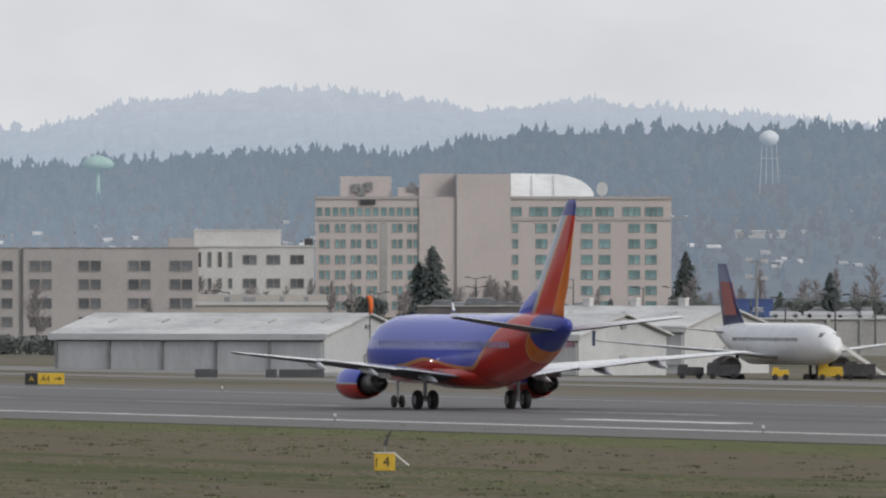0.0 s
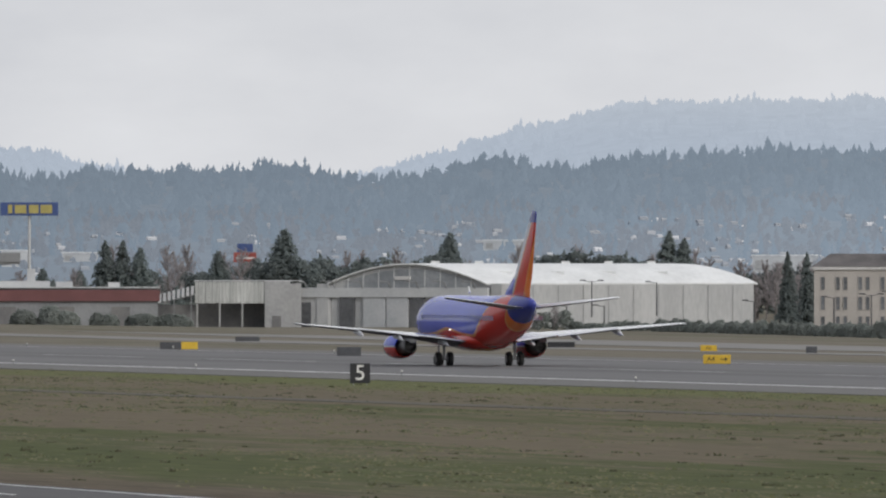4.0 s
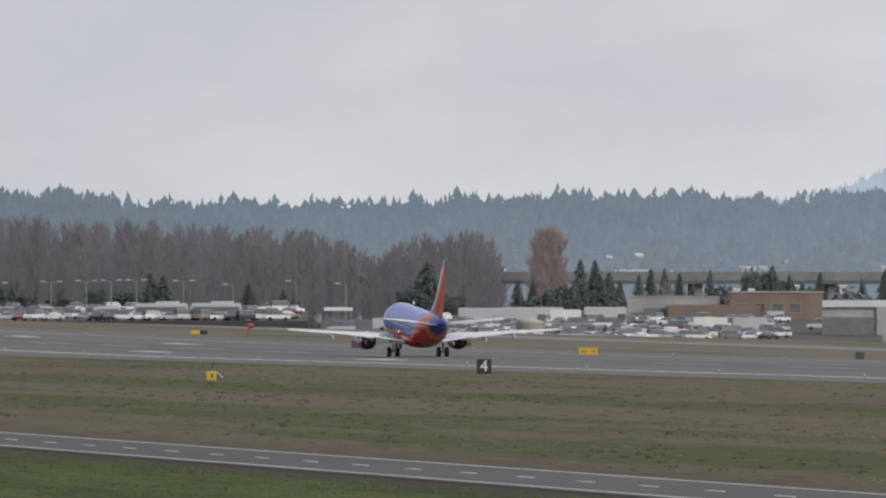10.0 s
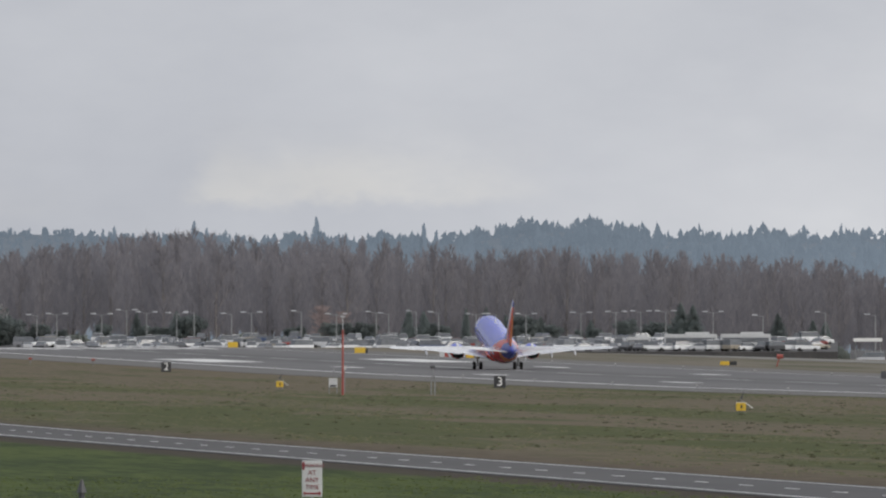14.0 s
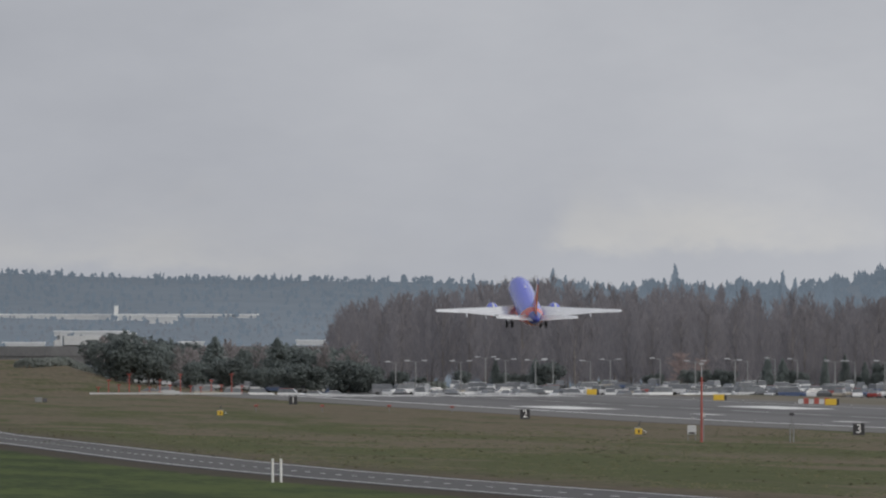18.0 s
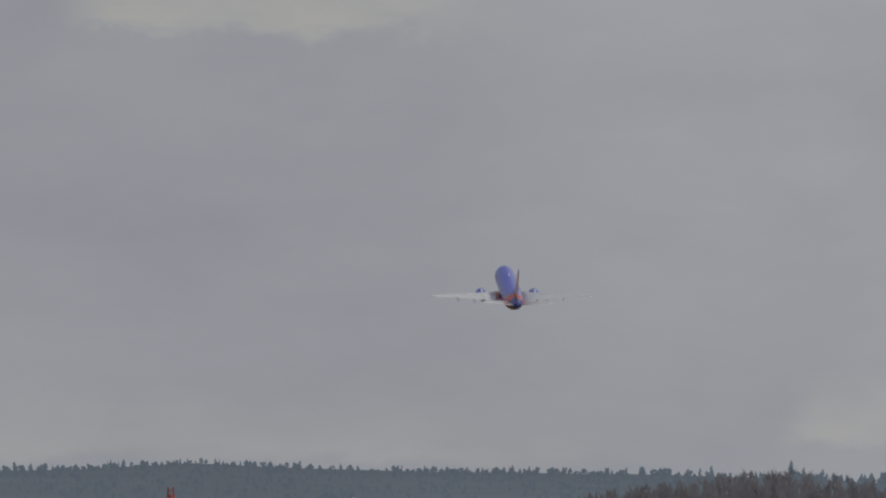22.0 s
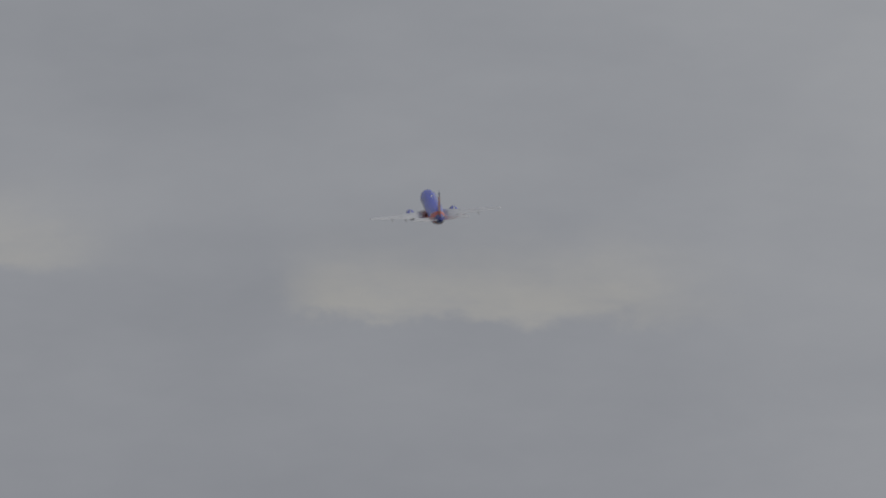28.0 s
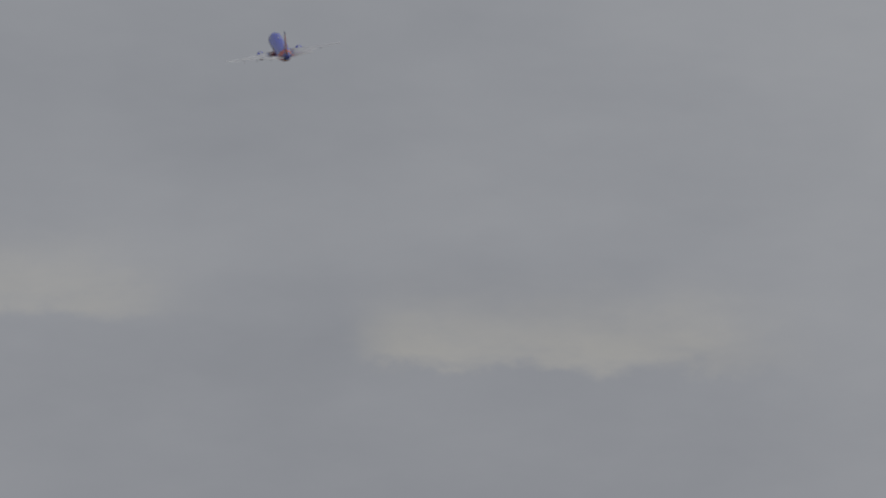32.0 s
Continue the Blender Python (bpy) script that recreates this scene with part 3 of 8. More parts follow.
def fin_paint(n, x, y, z):
    lead = n.math("ADD", n.math("SUBTRACT", y, 0.4), n.math("MULTIPLY", n.math("SUBTRACT", z, 5.0), 0.98))
    paint = n.mix(n.step(lead, -11.0, -10.95), RED, SILVER)
    paint = n.mix(n.step(n.math("ABSOLUTE", n.math("ADD", lead, 11.08)), 0.12, 0.08), paint, GOLD)
    rear = n.math("ADD", n.math("SUBTRACT", y, 0.5), n.math("MULTIPLY", n.math("SUBTRACT", z, 5.0), 0.72))
    paint = n.mix(n.step(rear, -13.95, -13.9), ORANGE, paint)
    paint = n.mix(n.step(n.math("ABSOLUTE", n.math("ADD", rear, 13.9)), 0.08, 0.05), paint, GOLD)
    paint = n.mix(n.step(z, 10.3, 10.35), paint, (0.05, 0.06, 0.28))
    root = n.math("MULTIPLY", n.step(z, 6.5, 6.2), n.step(lead, -10.6, -10.55))
    return n.mix(root, paint, BLUE)


def cowl_paint(n, x, y, z):
    paint = n.mix(n.step(z, 0.0, 0.04), RED, BLUE)
    paint = n.mix(n.step(n.math("ABSOLUTE", z), 0.07, 0.04), paint, SILVER)
    return n.mix(n.step(y, 4.85, 4.9), paint, SILVER)


HULL = livery("blue_red_orange_hull_paint", hull_paint)
FIN = livery("red_orange_fin_paint", fin_paint)
COWL = livery("blue_and_red_cowl_paint", cowl_paint)
WING = material("pale_grey_wing_skin", (0.54, 0.55, 0.57), (0.66, 0.67, 0.69), 0.26, 0.5, 6.0, stretch=(0.5, 2, 1), coat=0.8)
FLAP = material("pale_flap_skin", (0.52, 0.53, 0.55), (0.66, 0.67, 0.69), 0.35, 0.5, 6.0, stretch=(0.5, 2, 1))
# Grey lower skin, darkened further to carry the underside's shade in its colour.
SHADED_UNDERWING = material("grey_lower_wing_skin_with_shade", (0.1, 0.102, 0.106), (0.17, 0.172, 0.178), 0.5, 0.5, 6.0, stretch=(0.5, 2, 1))
DARK_SKIN = material("sooty_metal", (0.035, 0.033, 0.033), (0.08, 0.075, 0.072), 0.45, 1.5, 6.0, metal=0.7)
NOZZLE = material("dull_nozzle_steel", (0.13, 0.126, 0.122), (0.24, 0.235, 0.23), 0.4, 1.5, 6.0, metal=0.6)
GEAR_GREY = material("grey_gear_enamel", (0.3, 0.31, 0.32), (0.42, 0.43, 0.44), 0.45, 1.5, 6.0)
WHITE_HULL = material("white_aircraft_paint", (0.68, 0.69, 0.7), (0.78, 0.79, 0.8), 0.3, 0.3, 5.0)
CABIN_GLASS = material("cabin_window_glass", (0.3, 0.33, 0.55), (0.38, 0.41, 0.62), 0.12, 1.0, 3.0)
LAMP = material("lit_beacon_glass", (0.9, 0.85, 0.8), (0.95, 0.9, 0.85), 0.2, glow=(1.0, 0.9, 0.85, 2.0))
TIP_LENS = material("wingtip_lens", (0.4, 0.36, 0.34), (0.5, 0.44, 0.42), 0.2)


def ring(y, rx, rz, zc, n=28, up=1.0):
    return [(rx * math.cos(2 * math.pi * i / n), y, zc + rz * math.sin(2 * math.pi * i / n)) for i in range(n)]


def foil(x, lead, chord, z, thick, tilt=0.0, vertical=False):
    """One wing section: a closed ring of points, leading edge forward along +y."""
    pts = []
    for s, h in ((0.0, 0.0), (0.03, 0.34), (0.12, 0.56), (0.3, 0.62), (0.55, 0.48), (0.8, 0.23), (1.0, 0.04), (1.0, -0.04), (0.8, -0.42), (0.55, -0.82), (0.3, -1.0), (0.12, -0.82), (0.03, -0.42)):
        hz = h * thick / 2
        pts.append((x + hz, lead - s * chord, z) if vertical else (x, lead - s * chord, z + hz - tilt * s * chord))
    return pts


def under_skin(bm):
    """The lower half of a wing takes the second material, grey with its shade painted in."""
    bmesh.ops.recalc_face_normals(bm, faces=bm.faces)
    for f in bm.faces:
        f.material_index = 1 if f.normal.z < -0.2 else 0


def airliner():
    plane = tagged(new("airliner"), "twin-engined jet airliner painted blue, red and orange", "airliner")
    bm = bmesh.new()
    rows = ((15.9, 0.05, 0.05, 2.7), (15.65, 0.5, 0.47, 2.75), (15.0, 0.92, 0.88, 2.84), (14.0, 1.3, 1.3, 2.98), (12.7, 1.62, 1.66, 3.13), (11.3, 1.8, 1.82, 3.2), (9.5, 1.86, 1.87, 3.22),
            (5, 1.86, 1.87, 3.22), (0, 1.86, 1.87, 3.22), (-4.5, 1.86, 1.87, 3.22), (-6.5, 1.82, 1.82, 3.32), (-8.5, 1.7, 1.68, 3.52), (-10.5, 1.48, 1.46, 3.77), (-12.1, 1.2, 1.2, 4.0),
            (-13.5, 0.9, 0.9, 4.24), (-14.7, 0.6, 0.62, 4.42), (-15.5, 0.34, 0.36, 4.54), (-15.85, 0.15, 0.16, 4.58))
    loft(bm, [ring(*r) for r in rows])
    smooth(part("fuselage", bm, HULL, plane, "blue fuselage with a red belly and orange tail"))
    bm = bmesh.new()
    loft(bm, [ring(5.6, 0.3, 0.2, 1.75, 16), ring(4.6, 1.5, 0.6, 1.85, 16), ring(2, 1.78, 0.75, 1.85, 16), ring(-2.5, 1.78, 0.75, 1.85, 16), ring(-4.4, 1.4, 0.55, 1.9, 16), ring(-5.6, 0.3, 0.2, 1.9, 16)])
    smooth(part("belly_fairing", bm, HULL, plane))
    for side in (-1, 1):
        first = None
        for i in range(44):
            m = pose(side * 1.835, 10.2 - i * 0.5, 3.52)
            if first:
                again(first, m)
                continue
            bm = bmesh.new()
            box(bm, -0.012, 0.012, -0.11, 0.11, -0.16, 0.16)
            first = part("cabin_window", bm, CABIN_GLASS, plane)
            first.matrix_basis = m
        # wing
        bm = bmesh.new()
        secs = ((1.5, 4.7, 7.6, 1.95, 0.95), (4.9, 2.45, 4.9, 2.3, 0.58), (9.5, 0.05, 3.0, 2.7, 0.33), (14.2, -2.4, 1.6, 3.1, 0.17), (14.44, -2.75, 1.1, 3.13, 0.1))
        loft(bm, [foil(side * x, le, ch, z, th, 0.02) for x, le, ch, z, th in secs])
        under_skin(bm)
        wing = smooth(part("wing", bm, (WING, SHADED_UNDERWING), plane, "pale grey swept wing"))
        for x0, x1, y0, y1, ch in ((2.0, 4.6, -2.6, -2.3, 0.9), (5.2, 9.6, -2.3, -2.75, 0.7)):
            bm = bmesh.new()
            z0, z1 = 1.62 + (x0 - 1.5) * 0.108, 1.62 + (x1 - 1.5) * 0.108
            loft(bm, [foil(side * x0, y0, ch, z0 + 0.22, 0.14, 0.1), foil(side * x1, y1, ch * 0.75, z1 + 0.28, 0.1, 0.1)])
            bmesh.ops.recalc_face_normals(bm, faces=bm.faces)
            part("flap", bm, FLAP, wing)
        for x in (3.2, 6.6, 9.6):
            bm = bmesh.new()
            z = 1.75 + (x - 1.5) * 0.108
            yt = -2.2 - max(0, x - 5) * 0.12
            loft(bm, [[(side * x + 0.16 * r * math.cos(a), yt + dy, z + dz + 0.2 * r * math.sin(a)) for a in [k * math.pi / 4 for k in range(8)]]
                      for dy, dz, r in ((2.0, 0.0, 0.3), (1.0, -0.1, 1.0), (-0.4, -0.22, 1.0), (-1.5, -0.4, 0.2))])
            smooth(part("flap_track_fairing", bm, WING, wing))
        bm = bmesh.new()
        rod(bm, (side * 14.42, -2.9, 3.13), (side * 14.46, -3.3, 3.13), 0.025)
        part("wingtip_light", bm, TIP_LENS, wing)
        # engine
        eng = new("engine")
        eng.parent = plane
        eng.location, eng.scale = (side * 4.83, 1.1, 1.4), (0.93, 0.96, 0.93)
        bm = bmesh.new()
        prof = ((5.05, 0.72), (5.15, 0.82), (4.9, 0.95), (4.0, 1.03), (2.8, 1.0), (1.7, 0.86), (1.55, 0.82), (1.6, 0.78), (2.6, 0.84))
        loft(bm, [[(r * 1.04 * math.cos(a), y, r * math.sin(a) * (0.94 if math.sin(a) < 0 else 1.0)) for a in [k * math.pi / 12 for k in range(24)]] for y, r in prof], caps=False)
        bmesh.ops.recalc_face_normals(bm, faces=bm.faces)
        smooth(part("fan_cowl", bm, COWL, eng, "engine cowl, blue above and red below"))
        bm = bmesh.new()
        prof = ((2.6, 0.84), (2.5, 0.66), (1.0, 0.52), (-0.15, 0.46), (-0.1, 0.4), (0.9, 0.3), (-0.6, 0.06))
        loft(bm, [[(r * math.cos(a), y, r * math.sin(a)) for a in [k * math.pi / 10 for k in range(20)]] for y, r in prof])
        bmesh.ops.recalc_face_normals(bm, faces=bm.faces)
        smooth(part("exhaust_core", bm, NOZZLE, eng, "sooty exhaust nozzle"))
        bm = bmesh.new()
        loft(bm, [[(side * 0.0 + dx * w, y, z) for dx, z in ((-1, zb), (1, zb), (1, zt), (-1, zt))] for y, w, zb, zt in ((4.2, 0.06, 0.95, 1.0), (3.0, 0.16, 0.7, 1.15), (0.5, 0.16, 0.3, 0.85), (-1.8, 0.05, 0.35, 0.6))])
        part("pylon", bm, WING, eng)
        bm = bmesh.new()
        rod(bm, (0, 4.55, 0), (0, 4.5, 0), 0.74, sides=20)
        part("fan_disc", bm, DARK_SKIN, eng)
        # tailplane
        bm = bmesh.new()
        loft(bm, [foil(side * x, le, ch, z, th) for x, le, ch, z, th in ((0.5, -11.2, 3.9, 4.3, 0.42), (6.2, -14.9, 1.6, 5.0, 0.2), (6.35, -15.2, 1.1, 5.02, 0.1))])
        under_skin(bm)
        smooth(part("tailplane", bm, (WING, SHADED_UNDERWING), plane, "silver-grey tailplane"))
    bm = bmesh.new()
    loft(bm, [foil(0, le, ch, z, th, vertical=True) for z, le, ch, th in ((4.6, -6.7, 8.3, 0.34), (5.6, -8.3, 6.8, 0.4), (6.6, -10.8, 4.9, 0.4), (10.9, -15.35, 1.65, 0.2), (11.15, -15.7, 1.15, 0.1))])
    bmesh.ops.recalc_face_normals(bm, faces=bm.faces)
    smooth(part("fin", bm, FIN, plane, "red and orange fin with a silver leading edge"))
    bm = bmesh.new()
    rod(bm, (0, 3.0, 5.3), (0, 3.25, 5.75), 0.1, 0.03)
    part("antenna_blade", bm, SIGN_WHITE, plane)
    bm = bmesh.new()
    bmesh.ops.create_icosphere(bm, subdivisions=1, radius=0.06)
    lamp = part("wing_root_light", bm, LAMP, plane)
    lamp.location = (-1.95, 1.0, 2.62)
    legs = []
    for side in (-1, 1):
        leg = new("main_gear")
        leg.parent = plane
        leg.location = (side * 2.62, 0, 1.75)
        bm = bmesh.new()
        rod(bm, (0, 0, 0.1), (0, 0, -1.2), 0.11, 0.1, 10)
        rod(bm, (0, 0, -0.1), (side * -0.9, 0, 0.35), 0.06, 0.06, 8)
        rod(bm, (-0.5, 0, -1.22), (0.5, 0, -1.22), 0.07, 0.07, 8)
        part("strut", bm, GEAR_GREY, leg)
        for dx in (-0.43, 0.43):
            bm = bmesh.new()
            loft(bm, [[(dx + w, r * math.cos(a), -1.22 + r * math.sin(a)) for a in [k * math.pi / 10 for k in range(20)]] for w, r in ((-0.18, 0.3), (-0.18, 0.46), (-0.1, 0.53), (0.1, 0.53), (0.18, 0.46), (0.18, 0.3))])
            smooth(part("tyre", bm, RUBBER, leg))
            bm = bmesh.new()
            rod(bm, (dx - 0.19, 0, -1.22), (dx + 0.19, 0, -1.22), 0.26, 0.26, 14)
            part("rim", bm, GEAR_GREY, leg)
        legs.append(leg)
    nose = new("nose_gear")
    nose.parent = plane
    nose.location = (0, 12.45, 1.6)
    bm = bmesh.new()
    rod(bm, (0, 0, 0.1), (0, 0, -1.25), 0.08, 0.07, 8)
    rod(bm, (-0.28, 0, -1.25), (0.28, 0, -1.25), 0.05, 0.05, 8)
    part("strut", bm, GEAR_GREY, nose)
    for dx in (-0.22, 0.22):
        bm = bmesh.new()
        loft(bm, [[(dx + w, r * math.cos(a), -1.25 + r * math.sin(a)) for a in [k * math.pi / 10 for k in range(20)]] for w, r in ((-0.1, 0.18), (-0.1, 0.3), (-0.05, 0.345), (0.05, 0.345), (0.1, 0.3), (0.1, 0.18))])
        smooth(part("tyre", bm, RUBBER, nose))
    return plane, legs, nose


AIRLINER, MAIN_GEAR, NOSE_GEAR = airliner()


# ---- buildings beyond the airfield ----
PANES = {}


def window(parent, x, y, z, w, h, glass, turn=0.0, bars=0):
    """A window centred at x, z in a wall whose face is at y: a frame with mullions, and recessed panes."""
    key = (round(w, 2), round(h, 2), glass.name, bars)
    t, d = 0.09, 0.1
    mids = [-w / 2 + w * (i + 1) / (bars + 1) for i in range(bars)]
    cuts = [-w / 2, -w / 2 + t] + [c + s for c in mids for s in (-0.04, 0.04)] + [w / 2 - t, w / 2]
    if key not in PANES:
        bm = bmesh.new()
        zs = (-h / 2, -h / 2 + t, h / 2 - t, h / 2)
        front = [[bm.verts.new((cx, -d, cz)) for cz in zs] for cx in cuts]
        back = [[bm.verts.new((cx, 0.1, cz)) for cz in zs] for cx in cuts]
        for i in range(len(cuts) - 1):
            for k in range(3):
                ring = ((i, k), (i + 1, k), (i + 1, k + 1), (i, k + 1))
                if k == 1 and i % 2 == 1:
                    for a, b in zip(ring, ring[1:] + ring[:1]):
                        bm.faces.new((front[a[0]][a[1]], back[a[0]][a[1]], back[b[0]][b[1]], front[b[0]][b[1]]))
                else:
                    bm.faces.new([front[a][b] for a, b in ring])
        last = len(cuts) - 1
        edge = [(i, 0) for i in range(last)] + [(last, k) for k in range(3)] + [(i, 3) for i in range(last, 0, -1)] + [(0, k) for k in range(3, 0, -1)]
        for a, b in zip(edge, edge[1:] + edge[:1]):
            bm.faces.new((front[b[0]][b[1]], front[a[0]][a[1]], back[a[0]][a[1]], back[b[0]][b[1]]))
        frame_mesh = bpy.data.meshes.new("window")
        bm.to_mesh(frame_mesh)
        bm.free()
        frame_mesh.materials.append(FRAME)
        half = (cuts[2] - cuts[1]) / 2
        bm = boxes((-half, half, -0.02, 0.1, -h / 2 + t, h / 2 - t))
        pane_mesh = bpy.data.meshes.new("pane")
        bm.to_mesh(pane_mesh)
        bm.free()
        pane_mesh.materials.append(glass)
        PANES[key] = (frame_mesh, pane_mesh)
    frame_mesh, pane_mesh = PANES[key]
    ob = new("window", frame_mesh)
    ob.parent = parent
    ob.matrix_basis = pose(x, y, z, 0, 0, turn)
    for i in range(1, len(cuts) - 1, 2):
        pane = new("pane", pane_mesh)
        pane.parent = ob
        pane.matrix_basis = pose((cuts[i] + cuts[i + 1]) / 2, 0, 0)
    return ob


FRAME = shade("pale_window_frame", (0.34, 0.32, 0.3), rough=0.5, scale=0.5)


def pinkish_hotel():
    h = tagged(stand("hotel_building", 18.83, 2811, 0.8), "pinkish concrete hotel with teal windows and a glass atrium roof", "hotel")
    part("left_wing", boxes((-35, -7.2, 0, 22, -1.5, 22.9)), PINK, h)
    part("parapet", boxes((-35.2, -14.4, -0.25, 22, 22.9, 23.5), (-14.4, -7.2, -0.15, 22, 22.9, 23.4)), BEIGE, h)
    part("cornice_band", boxes((-35.15, -7.2, -0.2, 0.0, 18.7, 19.2), (3.3, 35.15, -0.2, 0.0, 18.7, 19.2)), BEIGE, h)
    part("lift_tower", slab(((-7.2, -1.0), (3.3, -1.0), (3.3, 15), (-7.2, 15)), -1.5, 27.9), PINK, h)
    part("stair_tower", boxes((-14.6, -7.2, -0.4, 12, -1.5, 23.3)), PINK, h)
    part("right_wing", boxes((3.3, 35, 0, 22, -1.5, 22.9)), PINK, h)
    part("parapet", boxes((3.3, 35.2, -0.25, 22, 22.9, 23.5)), BEIGE, h)
    part("plant_room", boxes((-30.2, -20.2, 6, 16, 23.4, 27.5)), PINK, h)
    part("plant_room", boxes((-14.6, -7.4, 3, 12, 23.4, 28.0), (-18.8, -13.5, 4, 9, 23.4, 25.3)), PINK, h)
    for x, y0, y1, z in ((-26, 5.3, 5.9, 24.5), (-24.5, 5.3, 5.9, 25.5), (-27, 5.3, 5.9, 25.2), (-16, 3.4, 3.9, 25.4)):
        part("roof_unit", boxes((x - 0.7, x + 0.7, y0, y1, z - 0.8, z + 0.8)), STEEL, h)
    # sloped white atrium roof, curved at its far end
    bm = bmesh.new()
    pts = [(3.4, 23.4), (19.8, 23.4)] + [(11.0 + 8.8 * math.cos(a), 23.4 + 4.6 * math.sin(a)) for a in [i * math.pi / 16 for i in range(1, 9)]] + [(3.4, 28.1)]
    extrude(bm, pts, lambda p, t: (p[0], 1.5 + (p[1] - 23.4) * 1.7 + 10 * t, p[1]))
    part("atrium_roof", bm, ROOF_WHITE, h, "white curved atrium roof")
    for x in (7.5, 11.8):
        bm = bmesh.new()
        extrude(bm, [(0.0, 23.5), (7.0, 27.6), (6.9, 27.7), (-0.1, 23.6)], lambda p, t: (x + 0.14 * t, 1.4 + p[0], p[1]))
        part("roof_seam", bm, SIDING, h)
    bm = bmesh.new()
    loft(bm, [[(21.4 + r * 0.6 * math.cos(a) - d * 0.6, 4 + d * 0.4, 25.0 + r * 0.75 * math.sin(a)) for a in [k * math.pi / 6 for k in range(12)]] for d, r in ((0, 1.9), (0.5, 1.2), (0.7, 0.3))])
    rod(bm, (21.4, 4.5, 23.4), (21.2, 4.5, 25.2), 0.15)
    part("satellite_dish", bm, SIDING, h)
    part("sign_box", boxes((-26.2, -23.2, -0.45, -0.2, 21.9, 22.9)), DARK_STEEL, h)
    for i in range(13):
        window(h, -34.2 + i * 1.58, -0.02, 20.5, 1.15, 1.75, TEAL)
    for z in (17.25, 14.2, 11.1, 8.1, 5.0, 2.0):
        for x in (-33.2, -30.1, -27.0, -23.9, -18.9, -15.9):
            window(h, x - 0.58, -0.02, z, 0.92, 1.75, TEAL)
            window(h, x + 0.58, -0.02, z, 0.92, 1.75, TEAL)
    part("recess_shaft", boxes((-22.2, -20.9, -0.12, 0.0, 2, 18.4)), GREYWALL, h)
    for x, w in ((4.5, 2.2), (8.9, 3.7), (13.1, 3.3), (17.5, 3.9), (21.9, 3.6), (27.2, 3.6), (31.6, 3.6)):
        window(h, x, -0.02, 20.5, w, 1.9, TEAL, bars=2)
    for z in (17.25, 14.2, 11.1, 8.1, 5.0, 2.0):
        for x, w in ((4.3, 1.2), (9.5, 2.3), (12.0, 0.9), (18.4, 2.3), (21.9, 2.3), (27.7, 2.3), (31.0, 2.3)):
            window(h, x, -0.02, z, w, 1.85, TEAL, bars=1)


def white_offices():
    h = tagged(stand("office_building", 17.87, 2780, 0.8), "white flat-roofed office building with dark windows", "building")
    part("wall", boxes((-11.7, 11.7, 0, 14, -1.5, 13.4)), WHITEWALL, h)
    part("upper_storey", boxes((-11.7, 5.3, 2, 12, 13.4, 16.6)), WHITEWALL, h)
    part("parapet", boxes((-11.9, 11.9, -0.2, 14, 13.4, 13.8), (-11.8, 5.4, 1.9, 12, 16.6, 16.9)), SIDING, h)
    part("roof_unit", boxes((9.8, 11.5, 2, 4, 13.8, 15.1)), DARK_STEEL, h)
    for z in (11.0, 6.4, 2.2):
        for x in (-10.6, -8.6, -6.6, -4.6):
            window(h, x, -0.02, z, 0.8, 3.0 if z > 9 else 2.0, TINT)
        for x in (-0.8, 3.8, 8.4):
            window(h, x, -0.02, z, 2.7, 1.9, TINT, bars=1)


